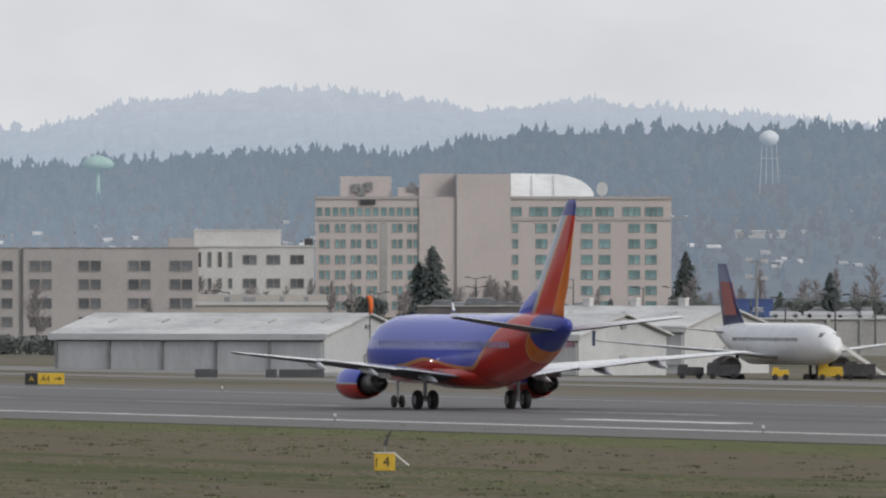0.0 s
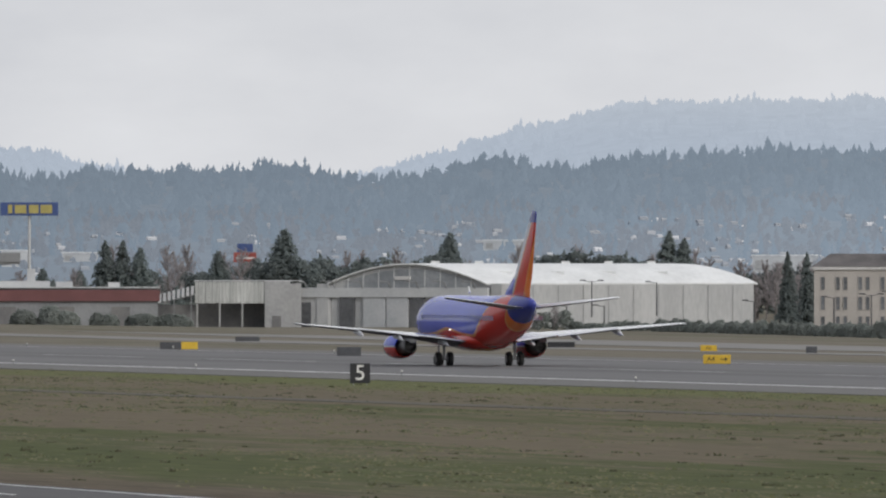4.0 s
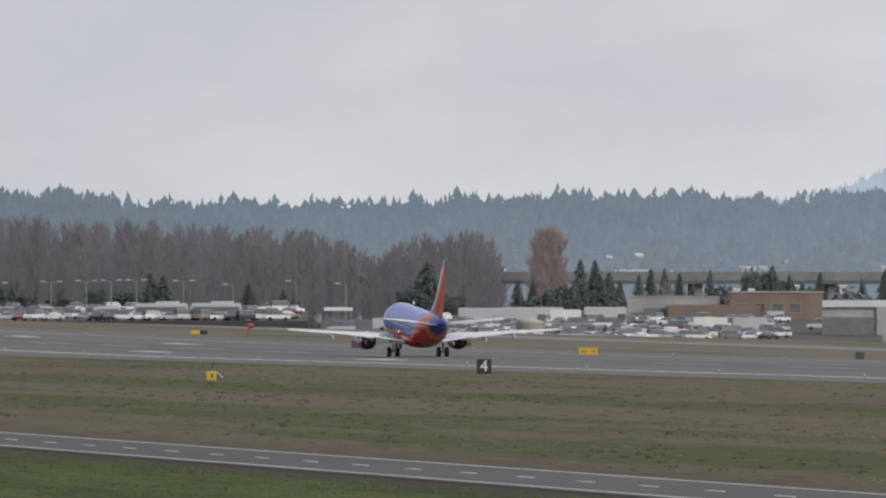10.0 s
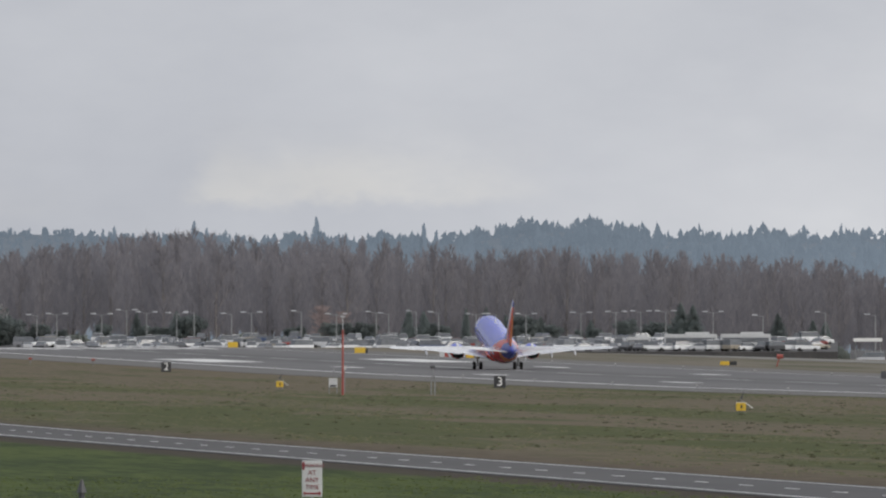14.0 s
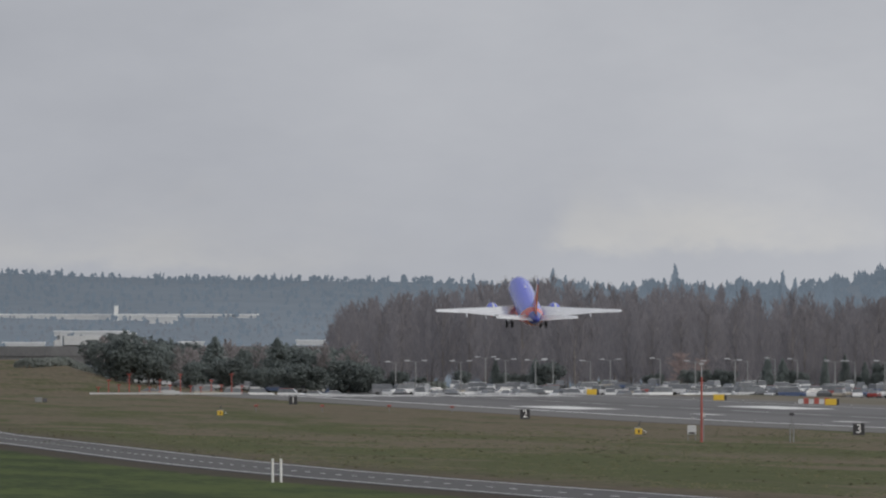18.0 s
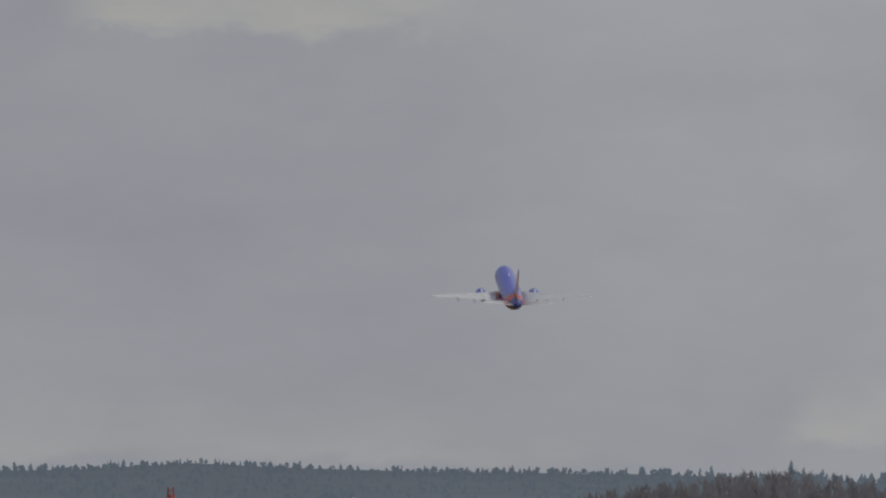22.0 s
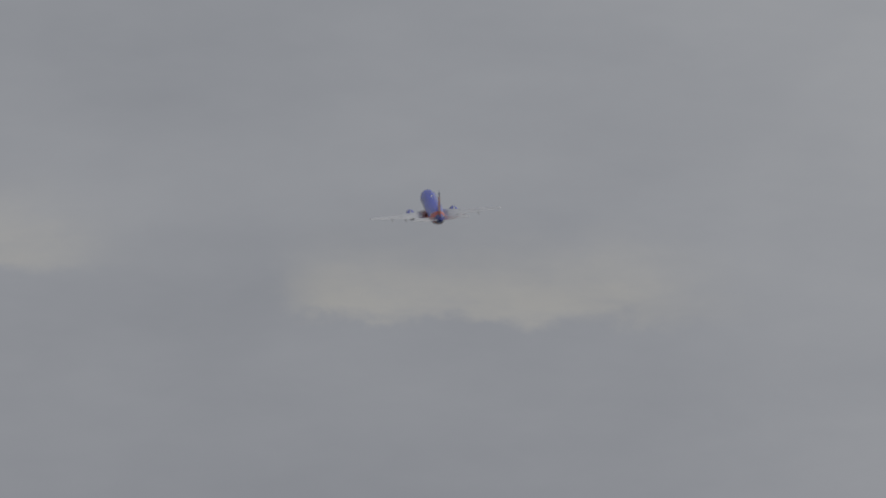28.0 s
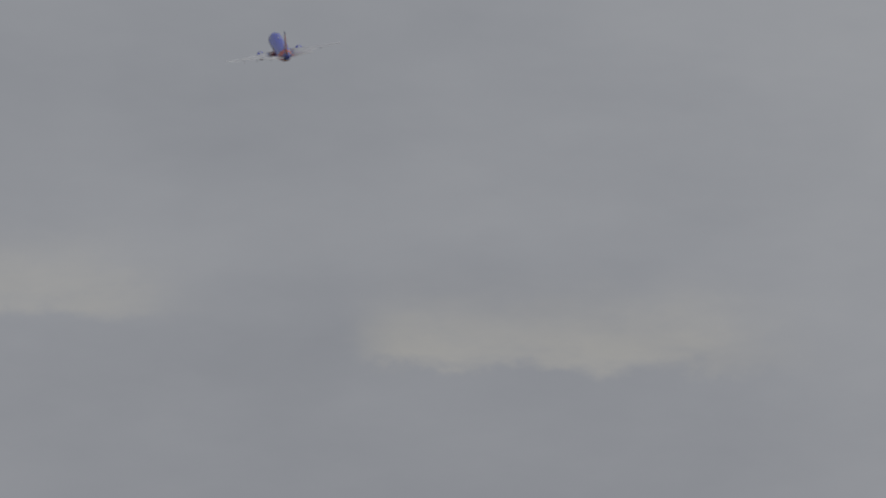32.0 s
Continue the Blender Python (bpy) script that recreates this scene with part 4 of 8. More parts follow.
def beige_hotel():
    h = tagged(stand("airport_hotel", 16.687, 2300, -3.2), "beige stucco hotel with stepped bays and small dark windows", "hotel")
    Z = 3.2
    part("wall", boxes((-39, 38.6, 1.5, 20, -2, 15.7)), BEIGE, h)
    # projecting bays, each with its own parapet
    for x0, x1, y in ((-38.4, -35.0, 0.8), (-31.8, -25.9, 0.2), (-24.4, -17.4, 0.2), (-16.4, -11.6, 0.8), (-10.6, -8.0, 0.4), (-7.2, -1.8, -0.6), (-0.6, 3.6, 0.5), (4.5, 9.6, 1.2), (10.4, 38.4, 0.8)):
        part("bay", boxes((x0, x1, y, 3.0, -2, 15.9)), BEIGE, h)
        part("coping", boxes((x0 - 0.06, x1 + 0.06, y - 0.1, 3.0, 15.9, 16.08)), STEEL, h)
    part("sign_bay", boxes((-9.8, -1.7, -1.0, 6, -2, 16.3)), BEIGE, h)
    part("cornice", boxes((-39.1, 38.7, 2.3, 20.1, 15.7, 16.0)), CREAM, h)
    for r in ((-36.0, -30.4, 5, 12, 15.8, 18.2), (-27.4, -16.6, 5, 13, 15.8, 19.4), (-14.7, -3.5, 5, 13, 15.8, 20.0), (-24.0, -20.0, 4, 6, 19.4, 19.7), (33.8, 38.0, 6, 12, 15.8, 17.6)):
        part("plant_room", boxes(r), BEIGE, h)
    part("plant_roof", boxes((-27.8, -16.2, 4.6, 13.4, 19.4, 19.75)), ROOF_WHITE, h)
    for x in (-6.8, -5.6, -4.2):
        part("louvre_post", boxes((x - 0.2, x + 0.2, 4.7, 5.0, 17.6, 19.8)), GREYWALL, h)
    rows = (13.1, 10.1, 7.05, 4.05, 1.1)
    for z in rows:
        for x, w, y in ((-38.0, 0.7, 0.78), (-34.7, 0.75, 1.48), (-30.9, 0.75, 0.18), (-27.3, 0.42, 0.18), (-26.5, 0.75, 0.18), (-22.4, 0.75, 0.18), (-21.4, 0.4, 0.18), (-19.6, 0.75, 0.18), (-17.3, 0.5, 1.48), (-15.9, 0.75, 0.78),
                        (-13.6, 0.5, 0.78), (-11.9, 0.75, 0.78), (-0.35, 1.1, 0.48), (4.1, 1.8, 1.48), (7.8, 1.9, 1.18)):
            window(h, x, y, z, w, 1.8, TINT)
        for x in (13.2, 21.1, 29.1, 35.8):
            window(h, x - 0.95, 0.78, z, 1.75, 1.8, TINT)
            window(h, x + 0.95, 0.78, z, 1.75, 1.8, TINT)
    bm = bmesh.new()
    rod(bm, (-3.45, -1.0, 12.7), (-3.45, -1.2, 12.7), 1.42, 1.42, 28)
    part("round_sign", bm, shade("dull_red_sign", (0.3, 0.06, 0.065), rough=0.5, scale=0.5), h, "round red sign disc")
    # lower wing with a hipped dark roof
    w = tagged(stand("hotel_annexe", 15.42, 2300, -3.2), "cream three-storey annexe with a dark hipped roof", "building")
    part("wall", boxes((-11.2, 11.2, 0, 16, -2, 11.0)), CREAM, w)
    part("cornice", boxes((-11.5, 11.4, -0.3, 16, 10.6, 11.1)), WHITEWALL, w)
    bm = bmesh.new()
    loft(bm, [[(-11.6, -0.4, 11.1), (2.4, -0.4, 11.1), (2.4, 16, 11.1), (-11.6, 16, 11.1)], [(-8.6, 3.5, 13.2), (1.0, 3.5, 13.2), (1.0, 12, 13.2), (-8.6, 12, 13.2)]])
    part("roof", bm, ROOF_DARK, w, "dark hipped roof")
    part("parapet_block", boxes((2.4, 10.3, -0.6, 10, -2, 14.2)), CREAM, w)
    part("parapet_cap", boxes((2.2, 10.5, -0.8, 10.1, 14.2, 14.45)), WHITEWALL, w)
    part("block_cornice", boxes((2.3, 10.4, -0.85, -0.6, 10.5, 11.0), (2.3, 10.4, -0.75, -0.6, 11.3, 11.5)), WHITEWALL, w)
    part("roof_unit", boxes((4.6, 6.4, 2, 4, 14.45, 15.1)), STEEL, w)
    for x, top in ((5.1, 16.6), (6.9, 17.2)):
        bm = bmesh.new()
        rod(bm, (x, 1, 14.4), (x, 1, top), 0.07)
        part("roof_aerial", bm, DARK_STEEL, w)
    bm = bmesh.new()
    rod(bm, (6.7, 1, 16.3), (7.5, 1, 16.3), 0.35, 0.3, 8)
    part("aerial_drum", bm, DARK_STEEL, w)
    part("link_wall", boxes((10.3, 12.4, 0.4, 12, -2, 13.0)), BEIGE, w)
    part("downpipe", boxes((9.6, 9.75, -0.75, -0.6, -2, 10.5)), STEEL, w)
    part("service_door", boxes((7.6, 8.5, -0.66, -0.6, -0.8, 1.6)), GREYWALL, w)
    for z in (8.4, 5.2, 2.2):
        for x in (-9.8, -7.4, -6.2, -3.8, -2.6, -0.2):
            window(w, x, -0.02, z, 0.75, 2.2 if z > 2.5 else 1.9, TINT)
        window(w, 11.3, 0.38, z + 1.6, 1.5, 1.7, TINT)


def long_hangar(bearing, dist, z, L, doors, label):
    """A low gabled metal hangar set at a slant to the runway."""
    D, eave, ridge = 18.7, 3.65, 5.75
    h = tagged(stand("metal_hangar", bearing, dist, z, -29.8), label, "hangar", "metal hangars")
    bm = bmesh.new()
    extrude(bm, [(0, -1.6), (D, -1.6), (D, eave), (D / 2, ridge - 0.1), (0, eave)], lambda p, t: (0.2 + (L - 0.4) * t, p[0], p[1]))
    part("wall", bm, SIDING, h)
    for side in (0, 1):
        a, b = ((-0.6, eave - 0.1), (D / 2, ridge)) if side == 0 else ((D / 2, ridge), (D + 0.6, eave - 0.1))
        bm = bmesh.new()
        extrude(bm, [a, b, (b[0], b[1] + 0.18), (a[0], a[1] + 0.18)], lambda p, t: (-0.4 + (L + 0.8) * t, p[0], p[1]))
        part("roof", bm, OLD_ROOF, h, "pale weathered metal roof")
    part("fascia", boxes((-0.4, L + 0.4, -0.72, -0.6, eave - 0.55, eave + 0.1)), SIDING, h)
    part("door_rail", boxes((0.3, L - 0.3, -0.3, 0.0, 2.95, 3.15)), DARK_STEEL, h)
    step = (L - 0.6) / doors
    for k in range(doors):
        x = 0.4 + k * step
        part("sliding_door", boxes((x + 0.15, x + step - 0.2, -0.2, -0.02, -0.4, 2.95)), PALE_DOOR, h)
        part("door_post", boxes((x - 0.14, x + 0.12, -0.36, -0.02, -0.4, 3.1)), STEEL, h)
        u = 0.12 * L + k * step
        bm = bmesh.new()
        extrude(bm, [(4.6, 4.66), (6.0, 4.97), (6.0, 5.17), (4.6, 4.86)], lambda p, t: (u + 0.35 * t, p[0], p[1] + 0.12))
        part("roof_light", bm, GREYWALL, h)
    part("gable_vent", boxes((L - 0.19, L - 0.02, D / 2 - 0.5, D / 2 + 0.5, 4.3, 4.7)), STEEL, h)
    part("gable_panel", boxes((L - 0.19, L - 0.02, D / 2 - 0.7, D / 2 + 0.7, 0.6, 1.6)), GREYWALL, h)
    return h


PALE_DOOR = material("pale_sliding_door", (0.41, 0.42, 0.43), (0.53, 0.54, 0.545), 0.5, 0.2, 14.0, stretch=(2, 1, 0.4))


def metal_hangar():
    long_hangar(17.07, 1505, -2.1, 32.6, 5, "long low white metal hangar with sliding doors")
    long_hangar(18.5, 1476, -2.1, 20.0, 3, "low white metal hangar with three sliding doors")
    g = long_hangar(18.95, 1535, -1.4, 20.0, 3, "white metal hangar with turrets along its roof")
    for u in (2.7, 8.5, 14.5):
        k = tagged(new("roof_turret"), "square white vent turret on the hangar roof", "vent", "roof turrets")
        k.matrix_basis = g.matrix_basis @ pose(u, 9.35, 5.7)
        part("shaft", boxes((-0.42, 0.42, -0.42, 0.42, 0, 0.95)), WHITEWALL, k)
        part("cap", boxes((-0.48, 0.48, -0.48, 0.48, 0.95, 1.05)), ROOF_WHITE, k)
    # raised yard behind the hangars
    l = tagged(stand("raised_yard", 19.55, 1900, -2.4), "long beige retaining wall of a raised yard", "wall")
    part("wall", boxes((-9, 52, 0, 260, -1, 4.6)), GREYWALL, l)
    part("coping", boxes((-9, 52.2, -0.35, 0.4, 4.6, 4.85)), SIDING, l)
    part("parapet", boxes((-34, -9, 0, 40, -1, 6.3)), ROOF_DARK, l, "dark grey parapet")
    part("parapet_cap", boxes((-34, -9, -0.2, 0.3, 6.3, 6.5)), GREYWALL, l)
    for k in range(13):
        part("buttress", boxes((-6 + 4.4 * k, -5.5 + 4.4 * k, -0.3, 0.0, -1, 4.6)), GREYWALL, l)
    f = tagged(stand("flat_store", 17.9, 1750, -2.3), "low beige store with a flat roof", "building")
    part("wall", boxes((-8, 8, 0, 12, -1, 6.6)), CREAM, f)
    part("roof", boxes((-8.2, 8.2, -0.3, 12, 6.6, 7.0)), SIDING, f)
    part("upper_wall", boxes((-8, 8, 6, 12, 7.0, 7.9)), CREAM, f)
    for x, w in ((-4.2, 0.35), (-1.5, 0.8), (2.5, 0.3), (5.5, 0.3)):
        part("roof_vent", boxes((x - w, x + w, 3, 5, 7.0, 7.6)), STEEL, f)


HANGAR_WALL = material("weathered_hangar_siding", (0.36, 0.365, 0.37), (0.47, 0.475, 0.475), 0.6, 0.12, 16.0, stretch=(1, 1, 0.3))
DULL_GLAZING = material("dull_gable_glazing", (0.2, 0.215, 0.23), (0.3, 0.315, 0.33), 0.45, 0.15, 8.0)
# Dark colour that stands in for the shade inside open doorways.
DOORWAY_SHADE = material("open_doorway_shade", (0.08, 0.083, 0.09), (0.13, 0.133, 0.14), 0.9, 0.2, 8.0)


def arched_hangar():
    h = tagged(stand("arched_hangar", 14.06, 2530, -2.9), "white aircraft hangar with a shallow arched roof", "hangar")
    c, s = 0.62, 0.785      # the front turns aside from the airfield

    def turn(u, v, z):
        return (-37.7 + u * c + v * s * 0.98, v * 0.62 + u * -0.2, z)

    n = 18
    arch = [(45.5 * i / n, 7.7 + 3.5 * math.sin(math.pi * i / n) ** 0.9) for i in range(n + 1)]
    bm = bmesh.new()
    extrude(bm, [(0, -0.8), (45.5, -0.8)] + arch[::-1], lambda p, t: turn(p[0], 61 * t, p[1]))
    part("wall", bm, HANGAR_WALL, h)
    bm = bmesh.new()
    extrude(bm, [(3.5, 7.0), (42, 7.0)] + [(u, z - 0.7) for u, z in arch[16:1:-1]], lambda p, t: turn(p[0], -0.18 + 0.14 * t, p[1]))
    part("gable_glazing", bm, DULL_GLAZING, h, "dull grey glazed gable")
    bm = bmesh.new()
    extrude(bm, [(-9.5, 5.5), (45.5, 5.5), (45.5, 7.2), (-9.5, 7.2)], lambda p, t: turn(p[0], -0.75 + 0.6 * t, p[1]))
    part("door_header", bm, SIDING, h, "white panelled door header")
    bm = bmesh.new()
    rings = []
    for v in (-1.0, 62):
        rings.append([turn(u, v, z + 0.05) for u, z in arch] + [turn(u, v, z + 0.3) for u, z in arch[::-1]])
    loft(bm, rings)
    part("roof", bm, ROOF_WHITE, h, "pale curved metal roof")
    for k in range(6):
        v = 6 + k * 10
        bm = bmesh.new()
        a = turn(22, v, 11.4)
        box(bm, a[0] - 0.6, a[0] + 0.9, a[1], a[1] + 2, 11.3, 11.9)
        part("roof_vent", bm, ROOF_WHITE, h)
    for i in range(6):
        bm = bmesh.new()
        u = 3 + i * 6.7
        extrude(bm, [(u, -0.4), (u + (6.1 if i not in (0, 3, 5) else 4.0), -0.4), (u + (6.1 if i not in (0, 3, 5) else 4.0), 5.5), (u, 5.5)], lambda p, t: turn(p[0], -0.5 + 0.4 * t, p[1]))
        # three of the doors are dark slabs, painted as shaded openings
        part("sliding_door", bm, DOORSKIN if i not in (0, 3, 5) else (DOORWAY_SHADE,), h)
    for i in range(9):
        bm = bmesh.new()
        u = 5 + i * 4.4
        top = 7.7 + 3.5 * math.sin(math.pi * u / 45.5) ** 0.9
        extrude(bm, [(u - 0.12, 6.2), (u + 0.12, 6.2), (u + 0.12, top), (u - 0.12, top)], lambda p, t: turn(p[0], -0.25 + 0.2 * t, p[1]))
        part("gable_rib", bm, SIDING, h)
    bm = bmesh.new()
    extrude(bm, [(18.5, 8.6), (23, 8.6), (23, 9.2), (18.5, 9.2)], lambda p, t: turn(p[0], -0.4 + 0.3 * t, p[1]))
    part("name_board", bm, WHITEWALL, h)
    bm = bmesh.new()
    extrude(bm, [(-9.5, -0.8), (-3.4, -0.8), (-3.4, 5.5), (-9.5, 5.5)], lambda p, t: turn(p[0], -0.3 + 5 * t, p[1]))
    part("side_bay", bm, HANGAR_WALL, h)
    bm = bmesh.new()
    extrude(bm, [(-8.2, -0.6), (-5.4, -0.6), (-5.4, 4.6), (-8.2, 4.6)], lambda p, t: turn(p[0], -0.42 + 0.1 * t, p[1]))
    part("side_door", bm, DOORWAY_SHADE, h)
    for u, w in ((-3.4, 3.2), (46.4, 3)):
        bm = bmesh.new()
        extrude(bm, [(u, -0.8), (u + w, -0.8), (u + w, 7.9), (u, 7.9)], lambda p, t: turn(p[0], -0.6 + 6 * t, p[1]))
        part("door_pocket", bm, HANGAR_WALL, h)
    for i in range(7):
        bm = bmesh.new()
        p0, p1, p2 = turn(-6 + i * 8, -0.75, 7.1), turn(-6 + i * 8, -1.4, 8.2), turn(-6 + i * 8, -3.6, 8.4)
        rod(bm, p0, p1, 0.12)
        rod(bm, p1, p2, 0.11)
        rod(bm, p2, (p2[0] - 0.4, p2[1], p2[2] - 0.15), 0.16, 0.1)
        part("door_lamp", bm, STEEL, h)
    for v in (10, 22, 34, 46):
        bm = bmesh.new()
        q = turn(37.0, v, 9.75)
        box(bm, q[0] - 1.3, q[0] + 1.3, q[1] - 0.8, q[1] + 0.8, q[2] - 0.6, q[2] + 0.35)
        part("roof_vent", bm, ROOF_WHITE, h)
    for k in range(10):
        bm = bmesh.new()
        v = 4 + k * 5.8
        q = turn(45.5, v, 0)
        box(bm, q[0] - 0.05, q[0] + 0.05, q[1] - 0.28, q[1] - 0.2, -0.8, 7.6)
        part("wall_rib", bm, HANGAR_WALL, h)


DULL_WALL = material("dull_weathered_siding", (0.3, 0.305, 0.31), (0.42, 0.42, 0.42), 0.8, 0.12, 14.0)
STAINED = material("stained_corrugated_panel", (0.36, 0.37, 0.36), (0.56, 0.57, 0.55), 0.7, 0.5, 5.0, stretch=(2.0, 1, 0.25), per_object=0.25)
DIM_BAY = material("dim_bay_lining", (0.15, 0.15, 0.155), (0.22, 0.215, 0.21), 0.9, 0.2, 10.0)


def flat_works():
    h = tagged(stand("flat_works_building", 13.05, 2530, -2.9), "pale concrete works building with an open dark bay", "building")
    part("wall", boxes((-4.9, -0.4, -0.5, 30, -1, 8.3), (-0.4, 1.6, 0, 20, -1, 8.0)), DULL_WALL, h)
    part("roof", boxes((-17.4, 1.7, 0.6, 20, 8.3, 8.5)), SIDING, h)
    part("bay_back", boxes((-17.2, -4.9, 6, 7, -1, 8.2)), DIM_BAY, h)
    for k in range(20):
        x = -17.2 + k * 0.615
        part("canopy_panel", boxes((x, x + 0.58, -0.2 - 0.06 * (k % 2), 0.0, 4.4 + 0.1 * (k % 3 == 0), 8.2)), STAINED, h)
    for x in (-17.0, -13.0, -9.0):
        part("bay_column", boxes((x, x + 0.3, -0.4, -0.1, -1, 4.4)), GREYWALL, h)
    for k in range(9):
        bm = bmesh.new()
        x = -24.5 + k * 0.82
        lift = 4.4 + 0.2 * k
        extrude(bm, [(0.0, lift + 1.5), (-4.0, lift), (-4.0, lift - 0.14), (0.0, lift + 1.36)], lambda p, t: (x + 0.5 * t, p[0], p[1]))
        part("awning_slat", bm, GREYWALL, h)
    bm = bmesh.new()
    rod(bm, (-24.5, -3.9, 4.3), (-17.2, -3.9, 5.9), 0.09)
    rod(bm, (-24.5, -0.1, 5.8), (-17.2, -0.1, 7.4), 0.09)
    part("awning_rail", bm, STEEL, h)
    for x, z in ((-24.0, 4.3), (-21.0, 5.0), (-18.0, 5.6)):
        part("awning_post", boxes((x, x + 0.2, -3.95, -3.75, -1, z)), STEEL, h)
    part("awning_wall", boxes((-24.5, -17.2, 2.0, 2.4, -1, 4.2)), DIM_BAY, h)
    part("door", boxes((-3.6, -2.0, -0.6, -0.5, -0.8, 2.2)), DIM_BAY, h)
    r = tagged(stand("red_band_terminal", 11.95, 2450, -2.0), "long pale terminal with a dark red fascia band", "building")
    part("wall", boxes((-36, -19.5, 0, 25, -1, 6.3)), DULL_WALL, r)
    part("long_wall", boxes((-19.5, 24, 0.05, 25, -1, 6.3)), material("dim_blockwork", (0.2, 0.207, 0.215), (0.29, 0.297, 0.305), 0.85, 0.15, 12.0), r, "dim grey blockwork wall")
    for x in (-14, -3.5, 6.5, 16):
        part("loading_door", boxes((x, x + 3.2, -0.05, 0.05, -0.6, 3.1)), DIM_BAY, r)
    part("fascia_band", boxes((-22, 24.3, -0.5, 0.3, 4.05, 6.0)), shade("dark_red_fascia", (0.16, 0.065, 0.065), rough=0.6, scale=0.3), r, "dark red fascia band")
    part("roof", boxes((-36, 24.3, -0.6, 25, 6.3, 6.5)), SIDING, r)
    part("raised_roof", boxes((-36, 5.5, 3.0, 25, 6.5, 7.5)), SIDING, r)
    # a dark slab on the wall face imitates the shade of the bay
    part("open_bay", boxes((-36, -27, -0.3, 0.0, -0.5, 4.6)), DIM_BAY, r)
    part("pier", boxes((-26.6, -25, -0.6, 0.2, -0.5, 6.3), (-21, -19.5, -0.6, 0.2, -0.5, 6.3)), DULL_WALL, r)
    for row in ((1.6, 3.0, 4, 6, 7.5, 9.6), (6.5, 9.4, 4, 6, 6.5, 7.4), (15.5, 17.5, 4, 6, 6.5, 7.3)):
        part("roof_plant", boxes(row), SIDING, r)
    for x in (-34, -32, -30):
        bm = bmesh.new()
        rod(bm, (x, 4, 7.4), (x + 2, 4, 9.0), 0.08)
        rod(bm, (x + 2, 4, 7.4), (x, 4, 9.0), 0.08)
        part("roof_brace", bm, STEEL, r)


def brown_works():
    h = tagged(stand("brown_brick_workshop", 10.72, 2620, -0.6), "brown brick workshop with grey annex", "building")
    part("wall", boxes((-10.5, 6.5, 0, 16, -1, 5.2)), BROWNWALL, h)
    part("tall_block", boxes((1, 18, 2, 18, -1, 7.4)), BROWNWALL, h)
    part("annex", boxes((-18, -1, 8, 26, -1, 6.6)), GREYWALL, h)
    part("roof_edge", boxes((0.8, 18.2, 1.8, 18, 7.4, 7.7), (-18.2, -1, 7.8, 26, 6.6, 6.85)), GREYWALL, h)
    part("dark_door", boxes((-15, -11, 7.8, 8, -0.5, 4.6)), DIM_BAY, h)
    for x in (3, 6.3, 9.6, 12.8):
        window(h, x, 1.97, 4.6, 2.2, 1.8, TINT)
    for x in (3.5, 9.2):
        part("awning", boxes((x - 1.6, x + 1.6, 0.4, 2.0, 3.2, 4.0)), WHITEWALL, h)
    for x in (1.4, 4.2):
        part("skylight", boxes((x, x + 1.3, 6, 9, 7.6, 8.2)), WHITEWALL, h)


pinkish_hotel()
white_offices()
beige_hotel()
metal_hangar()
arched_hangar()
flat_works()
brown_works()


# ---- hills and woods ----
MID_RIDGE = ((-8, -150), (0, -175), (3.6, -209), (4.08, -220), (4.5, -211), (5.0, -205), (5.9, -200), (6.6, -190), (7.06, -180), (7.4, -178), (7.6, -186), (7.69, -193), (7.83, -200), (8.03, -199), (8.17, -180), (8.43, -178), (8.85, -173), (9.1, -178), (9.5, -175),
             (9.93, -190), (10.5, -187), (10.75, -189), (10.94, -182), (11.26, -192), (11.5, -200), (11.75, -197), (12.03, -190), (12.3, -202), (12.55, -198), (12.92, -211), (13.1, -206), (13.32, -186), (13.56, -196), (13.89, -224), (14.16, -200),
             (14.3, -216), (14.58, -230), (14.98, -234), (15.25, -240), (15.45, -238), (15.54, -214), (15.72, -232), (16.04, -230), (16.25, -214), (16.6, -222), (16.85, -230), (17.2, -237), (17.65, -250), (17.9, -254), (18.3, -261), (18.45, -251),
             (18.62, -261), (18.75, -280), (19.05, -294), (19.5, -295), (20.4, -299), (24, -290), (40, -200))
FAR_RIDGE = ((-8, -120), (3, -150), (6, -150), (9, -160), (11.0, -180), (11.08, -195), (11.4, -235), (11.78, -248), (12.07, -235), (12.2, -215), (12.6, -180), (13.2, -180), (13.33, -196), (13.87, -261), (14.37, -321), (14.94, -326), (15.55, -329),
             (16.28, -314), (17.0, -294), (17.42, -347), (17.94, -367), (18.3, -362), (18.78, -329), (19.16, -345), (20.02, -317), (20.4, -300), (24, -260), (40, -150))
SIGHT = 25300.0      # rise of a skyline, in parts of its distance


def crest(table, bearing, dist):
    return EYE - between(table, bearing) * dist / SIGHT


def slope(name, table, near, far, foot, mat, tree, label):
    """A wooded hillside from its foot to its skyline, and its firs."""
    bm = bmesh.new()
    grid = []
    for i in range(961):
        b = -8 + i * 0.05
        top = crest(table, b, far) - tree
        row = []
        for k in range(9):
            d = near + (far - near) * k / 8
            z = foot + (top - foot) * (k / 8) ** 0.8 + 0.38 * tree * (k / 8) ** 6 * between(((0, 0.0), (7.0, 0.0), (8.4, 1.0), (40, 1.0)), b)
            x, y = spot(b, d)
            row.append(bm.verts.new((x, y, z)))
        x, y = spot(b, far + 40)
        row.append(bm.verts.new((x, y, -5)))
        grid.append(row)
    for p, q in zip(grid, grid[1:]):
        for k in range(9):
            bm.faces.new((p[k], p[k + 1], q[k + 1], q[k]))
    ob = tagged(smooth(part(name, bm, mat)), label, "hillside", kind="structure")
    return ob


